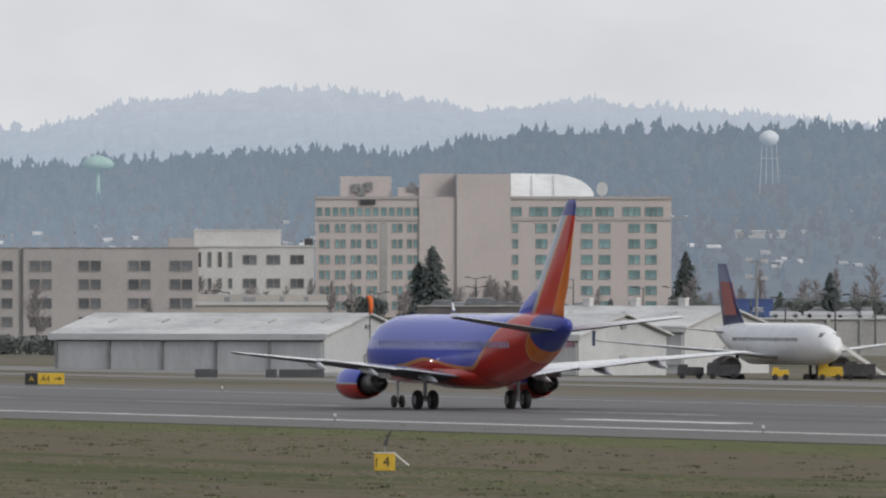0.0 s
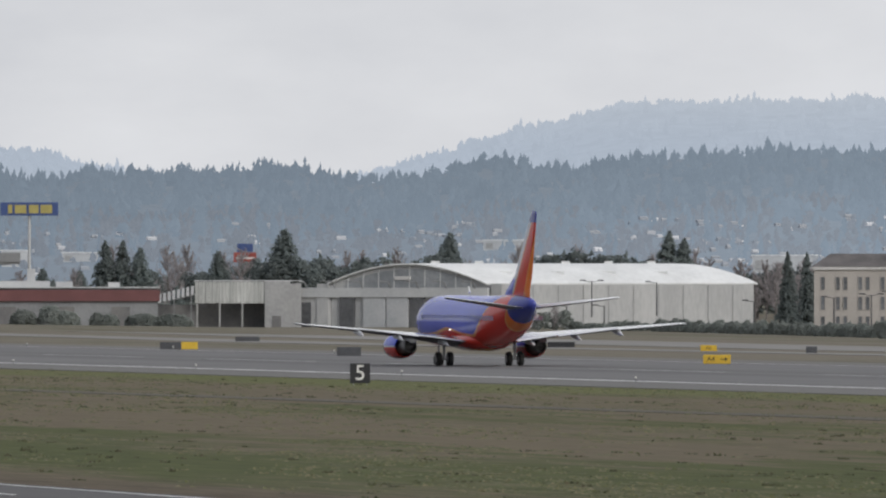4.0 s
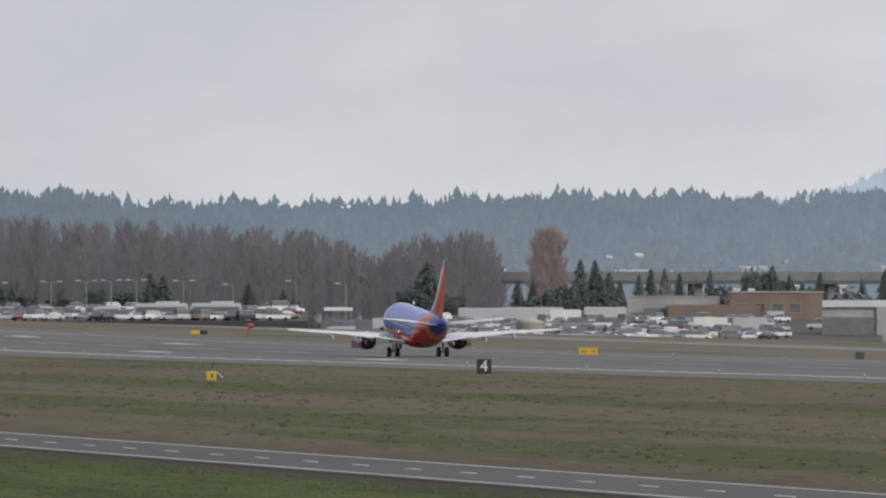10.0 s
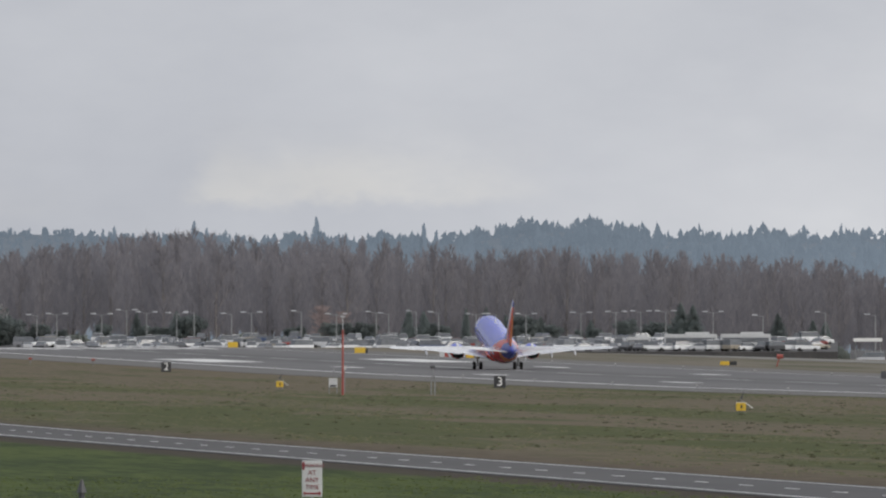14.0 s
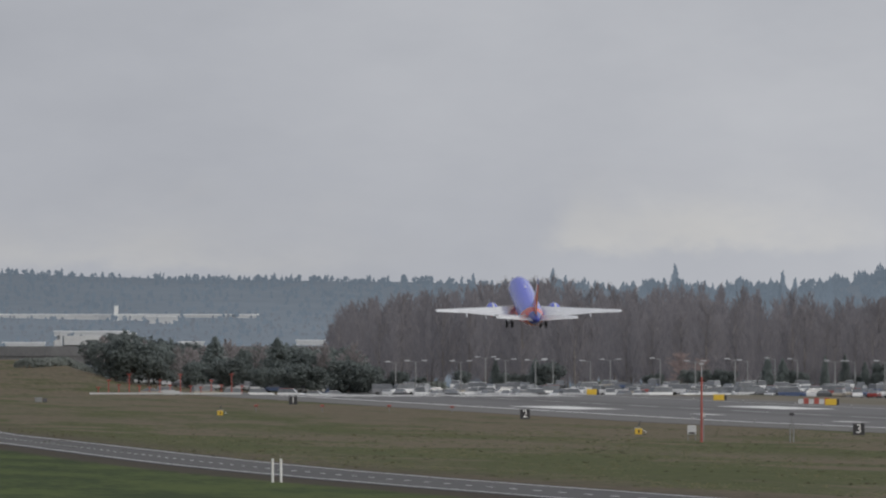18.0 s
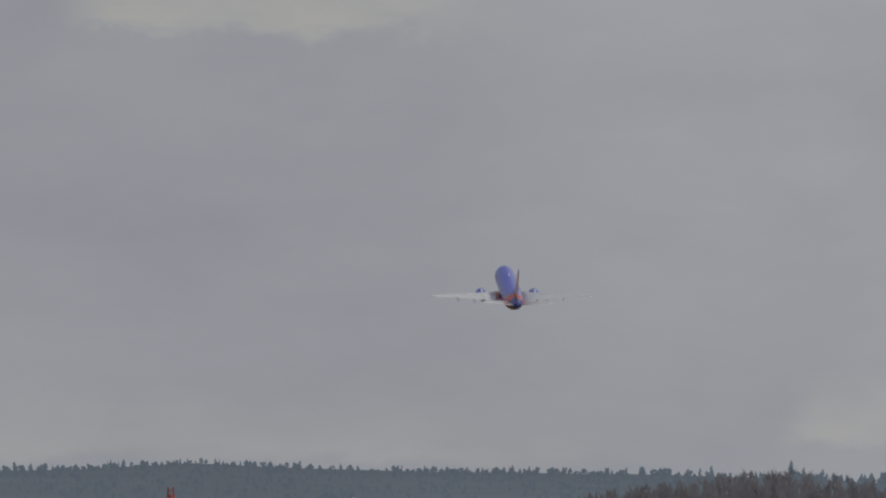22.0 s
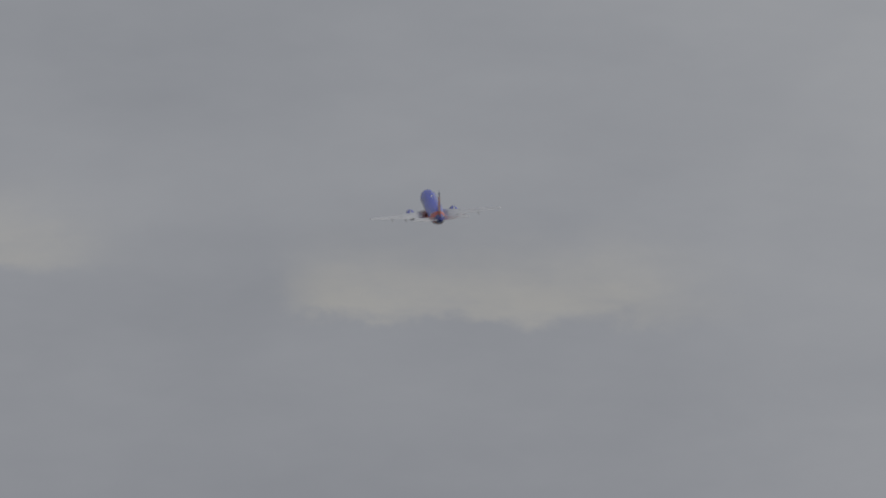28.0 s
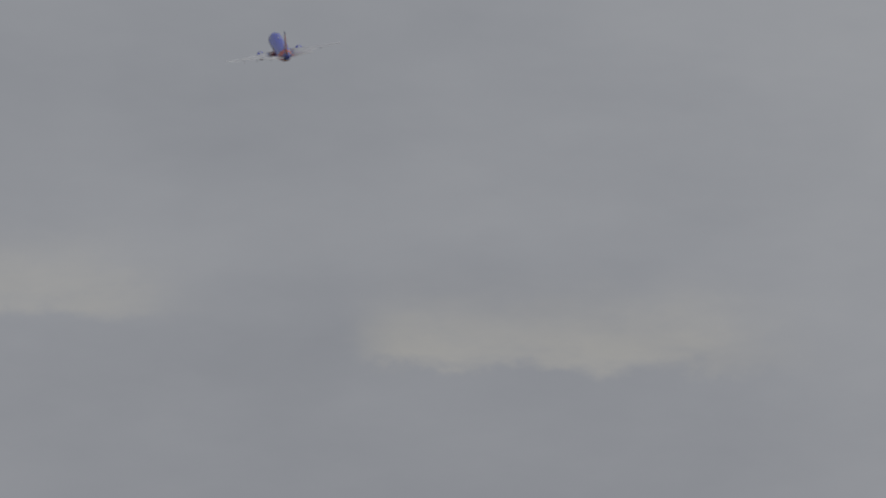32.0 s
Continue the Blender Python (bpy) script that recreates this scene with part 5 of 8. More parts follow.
def forest(name, table, near, far, foot, count, mat, tall, spread, label, seed, lo=0.0, broad=0.25, drop=0.0, ridge=0.2, hi=1.0):
    """Many far trees, one object: ragged tapering firs in groves among rounded bare crowns."""
    rnd = random.Random(seed)
    verts, faces = [], []

    def whorl(x, y, z0, z1, rr, n):
        base = len(verts)
        turn = rnd.random() * 6
        for i in range(n):
            a = turn + i * 2 * math.pi / n
            q = rr * rnd.uniform(0.55, 1.3)
            verts.append((x + q * math.cos(a), y + q * math.sin(a), z0 - rr * rnd.uniform(0.0, 0.5)))
        verts.append((x + rr * rnd.uniform(-0.25, 0.25), y, z1))
        for i in range(n):
            faces.append((base + i, base + (i + 1) % n, base + n))

    for _ in range(count):
        b = rnd.uniform(1.5, 22.5)
        k = rnd.uniform(0.95, 1.0) if rnd.random() < ridge else lo + (hi - lo) * rnd.random() ** 0.75
        d = near + (far - near) * k
        top = crest(table, b, far) - tall - drop
        z = foot + (top - foot) * k ** 0.8
        x, y = spot(b, d)
        grove = 0.5 + 0.62 * noise.noise((b * 3.1, k * 3, seed)) + 0.55 * noise.noise((b * 11.0, k * 6, seed + 3))
        grove = max(0.0, min(1.1, grove))
        h = tall * (0.42 + 0.46 * grove + 0.22 * rnd.random() + 0.3 * rnd.random() ** 5)
        h *= between(((0, 0.36), (6.2, 0.36), (8.2, 1.0), (40, 1.0)), b)
        if rnd.random() < (broad * (1.25 - 0.6 * grove) if b > 6.3 else max(broad, 0.8)):
            h *= 0.8
            for _k in range(9):
                a, q, f = rnd.random() * 6.28, h * 0.3 * rnd.random(), rnd.uniform(0.15, 0.75)
                whorl(x + q * math.cos(a), y + q * math.sin(a), z + h * f, z + h * (f + 0.3), h * 0.24, 5)
            continue
        r = h * spread * rnd.uniform(0.6, 1.25)
        levels, full = 7, rnd.uniform(0.4, 1.0)
        for w in range(levels):
            f = w / levels
            whorl(x + r * rnd.uniform(-0.22, 0.22), y, z + h * (0.04 + 0.86 * f), z + h * min(1.0, 0.04 + 0.86 * (w + 1.9) / levels), r * (1 - f) ** full * rnd.uniform(0.75, 1.15) + h * 0.012, 5)
    mesh = bpy.data.meshes.new(name)
    mesh.from_pydata(verts, [], faces)
    mesh.materials.append(mat)
    return tagged(new(name, mesh), label, "forest", kind="stuff")


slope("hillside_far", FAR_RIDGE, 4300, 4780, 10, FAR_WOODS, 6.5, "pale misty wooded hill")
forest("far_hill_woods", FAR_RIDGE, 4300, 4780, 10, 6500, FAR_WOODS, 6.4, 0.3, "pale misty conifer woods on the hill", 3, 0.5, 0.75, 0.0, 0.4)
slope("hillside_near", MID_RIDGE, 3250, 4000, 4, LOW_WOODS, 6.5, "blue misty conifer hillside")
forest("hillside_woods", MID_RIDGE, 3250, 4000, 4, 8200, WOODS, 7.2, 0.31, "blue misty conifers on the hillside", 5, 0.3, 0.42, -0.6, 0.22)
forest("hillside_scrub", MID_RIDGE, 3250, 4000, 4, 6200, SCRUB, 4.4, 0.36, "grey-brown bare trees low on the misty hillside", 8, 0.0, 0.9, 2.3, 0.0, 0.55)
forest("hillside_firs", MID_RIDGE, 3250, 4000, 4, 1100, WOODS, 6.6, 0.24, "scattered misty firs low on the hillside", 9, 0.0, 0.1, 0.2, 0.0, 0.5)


def hill_z(bearing, k):
    """Height of the nearer hillside, k of the way up."""
    return 4 + (crest(MID_RIDGE, bearing, 4000) - 6.5 - 4) * k ** 0.8


def town():
    """Small pale houses among the trees on the lower slope, one object."""
    rnd = random.Random(9)
    bm = bmesh.new()
    for _ in range(1900):
        b = rnd.choice((rnd.uniform(9, 21), rnd.uniform(11.5, 21), rnd.gauss(15.4, 1.1), rnd.gauss(15.8, 0.9)))
        k = rnd.uniform(0.04, 0.4)
        if noise.noise((b * 2.6, k * 14, 3.0)) + 0.5 * noise.noise((b * 9.0, k * 40, 7.0)) < rnd.uniform(-0.05, 0.45):
            continue
        d = 3250 + 750 * k - 6
        z = 4 + (crest(MID_RIDGE, b, 4000) - 6.5 - 4) * k ** 0.8 + rnd.uniform(0.5, 1.5)
        x, y = spot(b, d)
        w, t, h = rnd.uniform(0.4, 1.0) * rnd.uniform(0.8, 1.7), rnd.uniform(0.6, 1.3), rnd.uniform(0.35, 0.7)
        low = [bm.verts.new((x + i * w, y + j * t, z - 0.3)) for i, j in ((-1, -1), (1, -1), (1, 1), (-1, 1))]
        top = [bm.verts.new((x + i * w, y + j * t, z + h * 0.45)) for i, j in ((-1, -1), (1, -1), (1, 1), (-1, 1))]
        peak = [bm.verts.new((x + i * w * 0.9, y, z + h)) for i in (-1, 1)]
        for i in range(4):
            j = (i + 1) % 4
            bm.faces.new((low[i], low[j], top[j], top[i]))
        bm.faces.new((top[0], top[1], peak[1], peak[0]))
        bm.faces.new((top[2], top[3], peak[0], peak[1]))
        bm.faces.new((top[1], top[2], peak[1]))
        bm.faces.new((top[3], top[0], peak[0]))
    tagged(part("hillside_houses", bm, HOUSES), "small pale houses scattered on the hillside", "houses", kind="stuff")


town()


def rise_sheds():
    """White sheds and rounded halls on the foot of the hill."""
    for b, k, w, h in ((15.03, 0.06, 7.8, 3.4), (11.41, 0.12, 3.6, 3.8), (11.74, 0.11, 15, 3.4), (12.21, 0.14, 4.8, 1.9), (10.835, 0.17, 3.0, 2.6), (11.1, 0.05, 6, 2.0), (10.35, 0.16, 4, 2.0), (13.9, 0.2, 5, 2.0), (19.9, 0.25, 6, 1.6), (16.5, 0.33, 5, 1.5)):
        o = tagged(stand("white_warehouse", b, 3250 + 750 * k, hill_z(b, k)), "white flat-roofed warehouse on the rise", "building")
        part("wall", boxes((-w, w, 0, 8, -3, h)), SIDING, o)
        part("roof", boxes((-w - 0.2, w + 0.2, -0.2, 8, h, h + 0.3)), ROOF_WHITE, o)
        part("loading_door", boxes((-w + 0.6, -w + 2.2, -0.12, 0, 0.2, h * 0.7)), GREYWALL, o)
    for b, d, z, r, top in ((11.65, 3336, hill_z(11.65, 0.115), 3.6, 3.2), (11.594, 2800, 0.6, 3.0, 5.6)):
        o = tagged(stand("domed_hall", b, d - 6, z), "white hall with a rounded roof", "building")
        bm = bmesh.new()
        extrude(bm, [(-r, -3), (r, -3)] + [(r * math.cos(a), top + 0.62 * r * math.sin(a)) for a in [i * math.pi / 12 for i in range(13)]], lambda p, t: (p[0], 12 * t, p[1]))
        part("wall", bm, SIDING, o)
        bm = bmesh.new()
        extrude(bm, [(0.82 * r * math.cos(a), top - 0.5 + 0.56 * r * math.sin(a)) for a in [i * math.pi / 10 for i in range(11)]], lambda p, t: (p[0], -0.1 * t, p[1]))
        part("gable_window", bm, DULL_GLAZING, o)
        for x in (-0.5, -0.17, 0.17, 0.5):
            part("glazing_bar", boxes((x * r - 0.08, x * r + 0.08, -0.2, -0.1, top - 0.5, top - 0.5 + 0.54 * r * (1 - (x / 0.82) ** 2) ** 0.5)), SIDING, o)


rise_sheds()


def spray(bm, rnd, c, out, s):
    """A small ragged fan of needles or leaves at c, turned outwards."""
    n = (out.normalized() + Vector((rnd.gauss(0, 0.5), rnd.gauss(0, 0.5), rnd.gauss(0, 0.5)))).normalized()
    u = n.orthogonal().normalized()
    v = n.cross(u)
    turn = rnd.random() * 6.28
    hub = bm.verts.new(c + n * s * 0.35)
    rim = [bm.verts.new(c + (u * math.cos(turn + k * 2.09) + v * math.sin(turn + k * 2.09)) * s * rnd.uniform(0.7, 1.4) - n * s * rnd.uniform(0.0, 0.3)) for k in range(3)]
    for k in range(3):
        bm.faces.new((hub, rim[k], rim[(k + 1) % 3]))


def conifer_mesh(seed, h, spread, dense=1.0):
    """Trunk and crown of a fir or cedar: many drooping boughs of small needle clumps."""
    rnd = random.Random(seed)
    trunk, crown = bmesh.new(), bmesh.new()
    rod(trunk, (0, 0, -0.3), (0, 0, h * 0.9), h * 0.022, h * 0.004, 7)
    n = int(430 * dense)
    for i in range(n):
        f = (i + rnd.random()) / n
        z = h * (0.06 + 0.93 * f)
        reach = h * spread * (1 - f) ** 0.72 * rnd.uniform(0.55, 1.2) + 0.15
        a = rnd.random() * 2 * math.pi
        for j in range(4):
            t = (j + 0.7 + 0.3 * rnd.random()) / 4
            c = Vector((math.cos(a) * reach * t, math.sin(a) * reach * t, z - reach * 0.28 * t * t + rnd.uniform(-0.2, 0.2)))
            spray(crown, rnd, c, Vector((math.cos(a), math.sin(a), 0.9)), h * 0.036 * rnd.uniform(0.7, 1.5) * (0.3 + 0.7 * (1 - f) ** 0.6))
    return trunk, crown


def round_mesh(seed, h, spread):
    """A broad dark evergreen: short trunk and a lumpy rounded crown of leaf clumps."""
    rnd = random.Random(seed)
    trunk, crown = bmesh.new(), bmesh.new()
    rod(trunk, (0, 0, -0.3), (0, 0, h * 0.6), h * 0.03, h * 0.012, 7)
    lobes = [(Vector((rnd.uniform(-1, 1) * spread * h * 0.55, rnd.uniform(-1, 1) * spread * h * 0.55, h * rnd.uniform(0.25, 0.78))), h * rnd.uniform(0.16, 0.26)) for _ in range(13)]
    for c, r in lobes:
        rod(trunk, (0, 0, h * 0.2), c, h * 0.01, h * 0.004, 4, caps=False)
        for _ in range(120):
            d = Vector((rnd.gauss(0, 1), rnd.gauss(0, 1), rnd.gauss(0, 1))).normalized() * r * rnd.uniform(0.6, 1.05)
            spray(crown, rnd, c + d, d, h * 0.045 * rnd.uniform(0.6, 1.3))
    return trunk, crown


def bare_mesh(seed, h, spread, upright, column=False):
    """Trunk, limbs and a crown of fine leafless twigs."""
    rnd = random.Random(seed)
    trunk, crown = bmesh.new(), bmesh.new()
    rod(trunk, (0, 0, -0.3), (rnd.uniform(-0.3, 0.3), 0, h * 0.55), h * 0.014, h * 0.008, 6)
    rod(trunk, (0, 0, h * 0.5), (rnd.uniform(-0.5, 0.5), 0, h * 0.96), h * 0.008, h * 0.0015, 5)
    limbs = 70 if column else 40
    for i in range(limbs):
        f = (0.03 if column else 0.1) + (0.9 if column else 0.85) * (i + rnd.random()) / limbs
        a = rnd.random() * 2 * math.pi
        z = h * f
        length = h * spread * rnd.uniform(0.6, 1.15) * (1.12 - f) ** 0.8
        if column:
            length = h * spread * rnd.uniform(0.35, 1.0) * min(1.0, (1.02 - f) * 4)
        tip = Vector((math.cos(a) * length, math.sin(a) * length, z + length * upright))
        root = Vector((0, 0, z))
        rod(trunk, root, tip, h * 0.003, h * 0.001, 3, caps=False)
        for j in range(28):
            t = rnd.uniform(0.15, 1.0)
            p = root.lerp(tip, t)
            d = Vector((rnd.uniform(-0.7, 0.7), rnd.uniform(-0.7, 0.7), rnd.uniform(0.7, 1.8))).normalized() * h * rnd.uniform(0.035, 0.1) * min(1.0, 1.35 - f)
            side = d.cross(Vector((rnd.uniform(-1, 1), rnd.uniform(-1, 1), 0.2))).normalized() * h * 0.0042
            v = [crown.verts.new(q) for q in (p - side, p + side, p + d)]
            crown.faces.new(v)
            e = p + d * 0.45
            d2 = (d + Vector((rnd.uniform(-1, 1), rnd.uniform(-1, 1), rnd.uniform(-0.1, 1))) * d.length * 0.7) * 0.75
            v = [crown.verts.new(q) for q in (e - side * 0.8, e + side * 0.8, e + d2)]
            crown.faces.new(v)
    return trunk, crown


def tree_kind(name, meshes, twig, label, category="tree", group=""):
    trunk, crown = meshes
    ob = tagged(new(name), label, category, group)
    part("trunk", trunk, BARK, ob)
    part("crown", crown, twig, ob)
    ob.location = (0, -400, -60)
    return ob


CONIFERS = [tree_kind("conifer_tree", conifer_mesh(11 + i, 10, s), NEEDLES, "dark green conifer beyond the airfield", group="conifers beyond the airfield") for i, s in enumerate((0.23, 0.29, 0.35))]
BARES = [tree_kind("bare_tree", bare_mesh(31 + i, 10, s, u), TWIGS, "leafless grey-brown winter tree", group="bare trees beyond the car park") for i, (s, u) in enumerate(((0.23, 1.5), (0.29, 1.15), (0.2, 1.8), (0.32, 0.95)))]
# Firs, bare trees and poplars of the wood carry their haze as emission too.
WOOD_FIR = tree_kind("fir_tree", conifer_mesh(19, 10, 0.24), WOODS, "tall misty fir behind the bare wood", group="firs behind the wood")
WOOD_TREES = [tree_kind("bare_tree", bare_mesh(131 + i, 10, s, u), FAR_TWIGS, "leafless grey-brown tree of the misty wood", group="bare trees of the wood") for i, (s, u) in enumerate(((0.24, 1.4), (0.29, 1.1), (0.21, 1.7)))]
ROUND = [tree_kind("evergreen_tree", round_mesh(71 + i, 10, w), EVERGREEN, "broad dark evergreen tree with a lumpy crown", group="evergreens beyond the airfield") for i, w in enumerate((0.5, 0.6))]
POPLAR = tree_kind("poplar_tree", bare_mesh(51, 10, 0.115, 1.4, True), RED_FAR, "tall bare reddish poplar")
USED = set()


def plant(kind, bearing, dist, height, turn=0.0, wide=1.0, lift=None):
    x, y = spot(bearing, dist)
    z = ground_z(x, y) if lift is None else lift
    s = height / 10
    m = Matrix.LocRotScale((x, y, z), Euler((0, 0, turn)), None)
    if kind not in USED:
        USED.add(kind)
        ob = kind
        ob.matrix_basis = m
    else:
        ob = copy_thing(kind, m)
    ob.scale = (s * wide, s * wide, s)
    return ob


rnd = random.Random(77)



WOOD_TOPS = ((5.0, 12), (5.6, 18.2), (5.78, 20.5), (6.0, 21.1), (6.19, 23), (6.46, 24.2), (6.73, 22.8), (7.0, 24), (7.2, 23.4), (7.44, 22.3), (7.62, 22), (7.8, 22), (7.96, 22.6), (8.15, 22), (8.41, 22.2), (8.87, 21.4), (9.08, 20.6), (9.22, 18.5), (9.35, 16), (9.42, 19), (9.6, 21),
             (9.75, 21), (9.83, 17.5), (10.6, 11))   # heights of the bare wood along it


def far_wood(count):
    """The depth of the bare wood among and behind its front trees, one object."""
    r = random.Random(4)
    forms = []
    for kind in BARES:
        for ch in kind.children:
            if ch.name.startswith("crown"):
                co = np.empty(len(ch.data.vertices) * 3)
                ch.data.vertices.foreach_get("co", co)
                forms.append(co.reshape(-1, 3))
    sheets = []
    for _ in range(count):
        b, d = r.uniform(5.6, 9.82), r.uniform(2800, 3150)
        x, y = spot(b, d)
        h = between(WOOD_TOPS, b) * d / 2900 * r.uniform(0.74, 1.0)
        a, w, s = r.random() * 6.28, r.uniform(0.5, 0.8), h / 10
        p = forms[r.randrange(len(forms))]
        ca, sa = math.cos(a) * s * w, math.sin(a) * s * w
        sheets.append(np.column_stack((x + p[:, 0] * ca - p[:, 1] * sa, y + p[:, 0] * sa + p[:, 1] * ca, ground_z(x, y) + p[:, 2] * s)))
    pts = np.concatenate(sheets)
    mesh = bpy.data.meshes.new("bare_wood")
    n = len(pts)
    mesh.vertices.add(n)
    mesh.vertices.foreach_set("co", pts.ravel())
    mesh.loops.add(n)
    mesh.loops.foreach_set("vertex_index", np.arange(n))
    mesh.polygons.add(n // 3)
    mesh.polygons.foreach_set("loop_start", np.arange(0, n, 3))
    mesh.update(calc_edges=True)
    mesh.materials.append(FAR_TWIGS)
    tagged(new("bare_wood", mesh), "leafless grey-brown wood behind the car park", "wood", kind="stuff")


far_wood(600)
for b, d, h, w in ((4.75, 2690, 10.2, 1.0), (4.81, 2694, 9.2, 1.0), (4.885, 2690, 10, 0.95), (5.03, 2690, 7.6, 1.1), (5.1, 2692, 8.2, 0.9), (5.39, 2690, 7.4, 0.9), (5.5, 2695, 9.6, 0.9), (5.57, 2690, 9.0, 0.95), (5.73, 2692, 6.6, 1.1), (10.13, 2700, 6.2, 0.9), (10.26, 2702, 5.8, 1.0)):
    plant(rnd.choice(ROUND), b, d, h, rnd.random() * 6, w)
# at the back edge of the car park
for b, h, w in ((8.42, 7.4, 1.1), (8.47, 7.0, 1.1), (8.81, 5.4, 1.2), (8.95, 4.2, 1.1), (9.0, 4.0, 1.1)):
    plant(CONIFERS[2], b, 2684, h, rnd.random() * 6, w, 3.3)
for b, h, w in ((6.24, 5.6, 1.0), (6.4, 5.8, 1.2), (6.46, 5.4, 1.2), (6.9, 3.4, 1.2), (7.33, 6.2, 1.1), (7.39, 5.8, 1.1), (7.56, 6.4, 0.8), (7.64, 6.6, 0.8), (7.72, 5.2, 1.2), (7.8, 5.6, 1.0), (7.86, 4.8, 1.2), (8.06, 4.2, 1.1), (8.2, 4.6, 1.0)):
    plant(rnd.choice(ROUND + CONIFERS), b, 2684, h, rnd.random() * 6, w, 3.3)
for _ in range(24):
    plant(rnd.choice(ROUND), rnd.uniform(5.7, 8.4), rnd.uniform(2681, 2686), rnd.uniform(2.4, 4.2), rnd.random() * 6, rnd.uniform(0.9, 1.5), 3.3)
for _ in range(190):
    b = rnd.uniform(5.58, 9.82)
    d = rnd.uniform(2780, 3020)
    tall = between(WOOD_TOPS, b) * d / 2900 * rnd.uniform(0.7, 1.0)
    plant(rnd.choice(WOOD_TREES), b, d, tall, rnd.random() * 6, rnd.uniform(0.6, 0.9))
# firs that rise out of the back of the wood
for b, px, w in ((6.96, 30.5, 0.5), (7.39, 29.5, 0.45), (7.44, 28, 0.5), (7.58, 28.5, 0.45), (6.47, 29, 0.55), (6.15, 27.5, 0.5), (6.52, 27.5, 0.5), (8.03, 25.5, 0.5), (5.98, 25.5, 0.5), (7.22, 28, 0.5), (8.52, 25, 0.5), (8.7, 24, 0.5), (7.05, 27, 0.5)):
    plant(WOOD_FIR, b, 3170, px, rnd.random() * 6, w)
for b, d, h, w in ((9.965, 2900, 20.5, 0.95), (9.985, 2905, 22, 1.0), (10.01, 2900, 22.5, 1.0), (10.035, 2905, 22, 1.0), (10.055, 2900, 21, 0.95), (10.0, 2912, 21.5, 1.0)):
    plant(POPLAR, b, d, h, rnd.random() * 6, w)
for b, d, h, w, k in ((18.585, 2780, 14, 1.05, 1), (18.53, 2782, 11, 1.1, 1), (19.6, 2760, 12.5, 1, 0), (20.18, 2300, 9.5, 1, 0), (19.98, 2300, 6.5, 1, 1), (18.3, 2750, 5.5, 1.6, 2), (18.36, 2752, 5, 1.6, 2), (19.3, 2750, 3.6, 1, 1),
                      (14.1, 2700, 13, 1, 1), (14.56, 2750, 17.4, 1, 0), (14.62, 2750, 15.9, 1.1, 0), (15.035, 2600, 13.4, 0.62, 0), (15.112, 2560, 13.2, 0.66, 0), (13.68, 2800, 17.4, 1.1, 1), (13.62, 2800, 15.9, 1.2, 2), (13.74, 2800, 13, 1.2, 2),
                      (13.02, 2800, 18.1, 1.2, 1), (12.98, 2800, 14.5, 1.3, 2), (12.3, 2750, 15.9, 0.9, 0), (12.37, 2750, 15.9, 0.8, 0), (12.44, 2750, 14.5, 1, 1), (12.75, 2750, 13.8, 1, 1), (13.27, 2800, 12.3, 1.2, 2),
                      (9.53, 2750, 14.4, 1.25, 1), (9.49, 2745, 10.9, 1.4, 2), (9.6, 2740, 9.2, 1.4, 2), (10.15, 2740, 10.9, 1.2, 1), (10.22, 2740, 12.1, 1.1, 0), (10.1, 2745, 9.2, 1.3, 2), (8.34, 2720, 9, 1.6, 2), (8.8, 2700, 6.5, 1.2, 1), (8.9, 2700, 4.8, 1.8, 2),
                      (10.5, 2800, 7, 1, 1), (10.62, 2800, 7, 1, 0), (10.9, 2790, 11.5, 1.1, 1), (11.08, 2790, 9, 1.1, 2), (11.27, 2790, 8.5, 1.1, 1), (11.37, 2790, 10, 1.2, 2), (11.43, 2790, 11, 1.1, 1), (11.49, 2790, 10.5, 1.2, 2), (11.54, 2790, 9, 1.2, 2), (11.78, 2790, 10.5, 1.1, 1), (11.85, 2790, 10, 1.2, 1), (12.05, 2790, 10.5, 1.2, 1), (12.12, 2795, 9, 1.4, 2), (12.2, 2795, 10, 1.2, 1),
                      (4.72, 2560, 9, 1.62, 2), (4.78, 2560, 8.5, 1.75, 2), (4.85, 2565, 7.5, 1.75, 2), (5.05, 2570, 6, 1.75, 2), (5.16, 2570, 6.8, 1.75, 2), (5.3, 2570, 5, 1.75, 2), (5.42, 2570, 6, 1.88, 2), (5.5, 2570, 6, 1.88, 2), (5.7, 2600, 6, 1.88, 2)):
    plant(ROUND[rnd.randrange(2)] if k == 2 else CONIFERS[k], b, d, h * (0.92 if k == 2 else 1), rnd.random() * 6, w * (0.8 if k == 2 else 1.2))


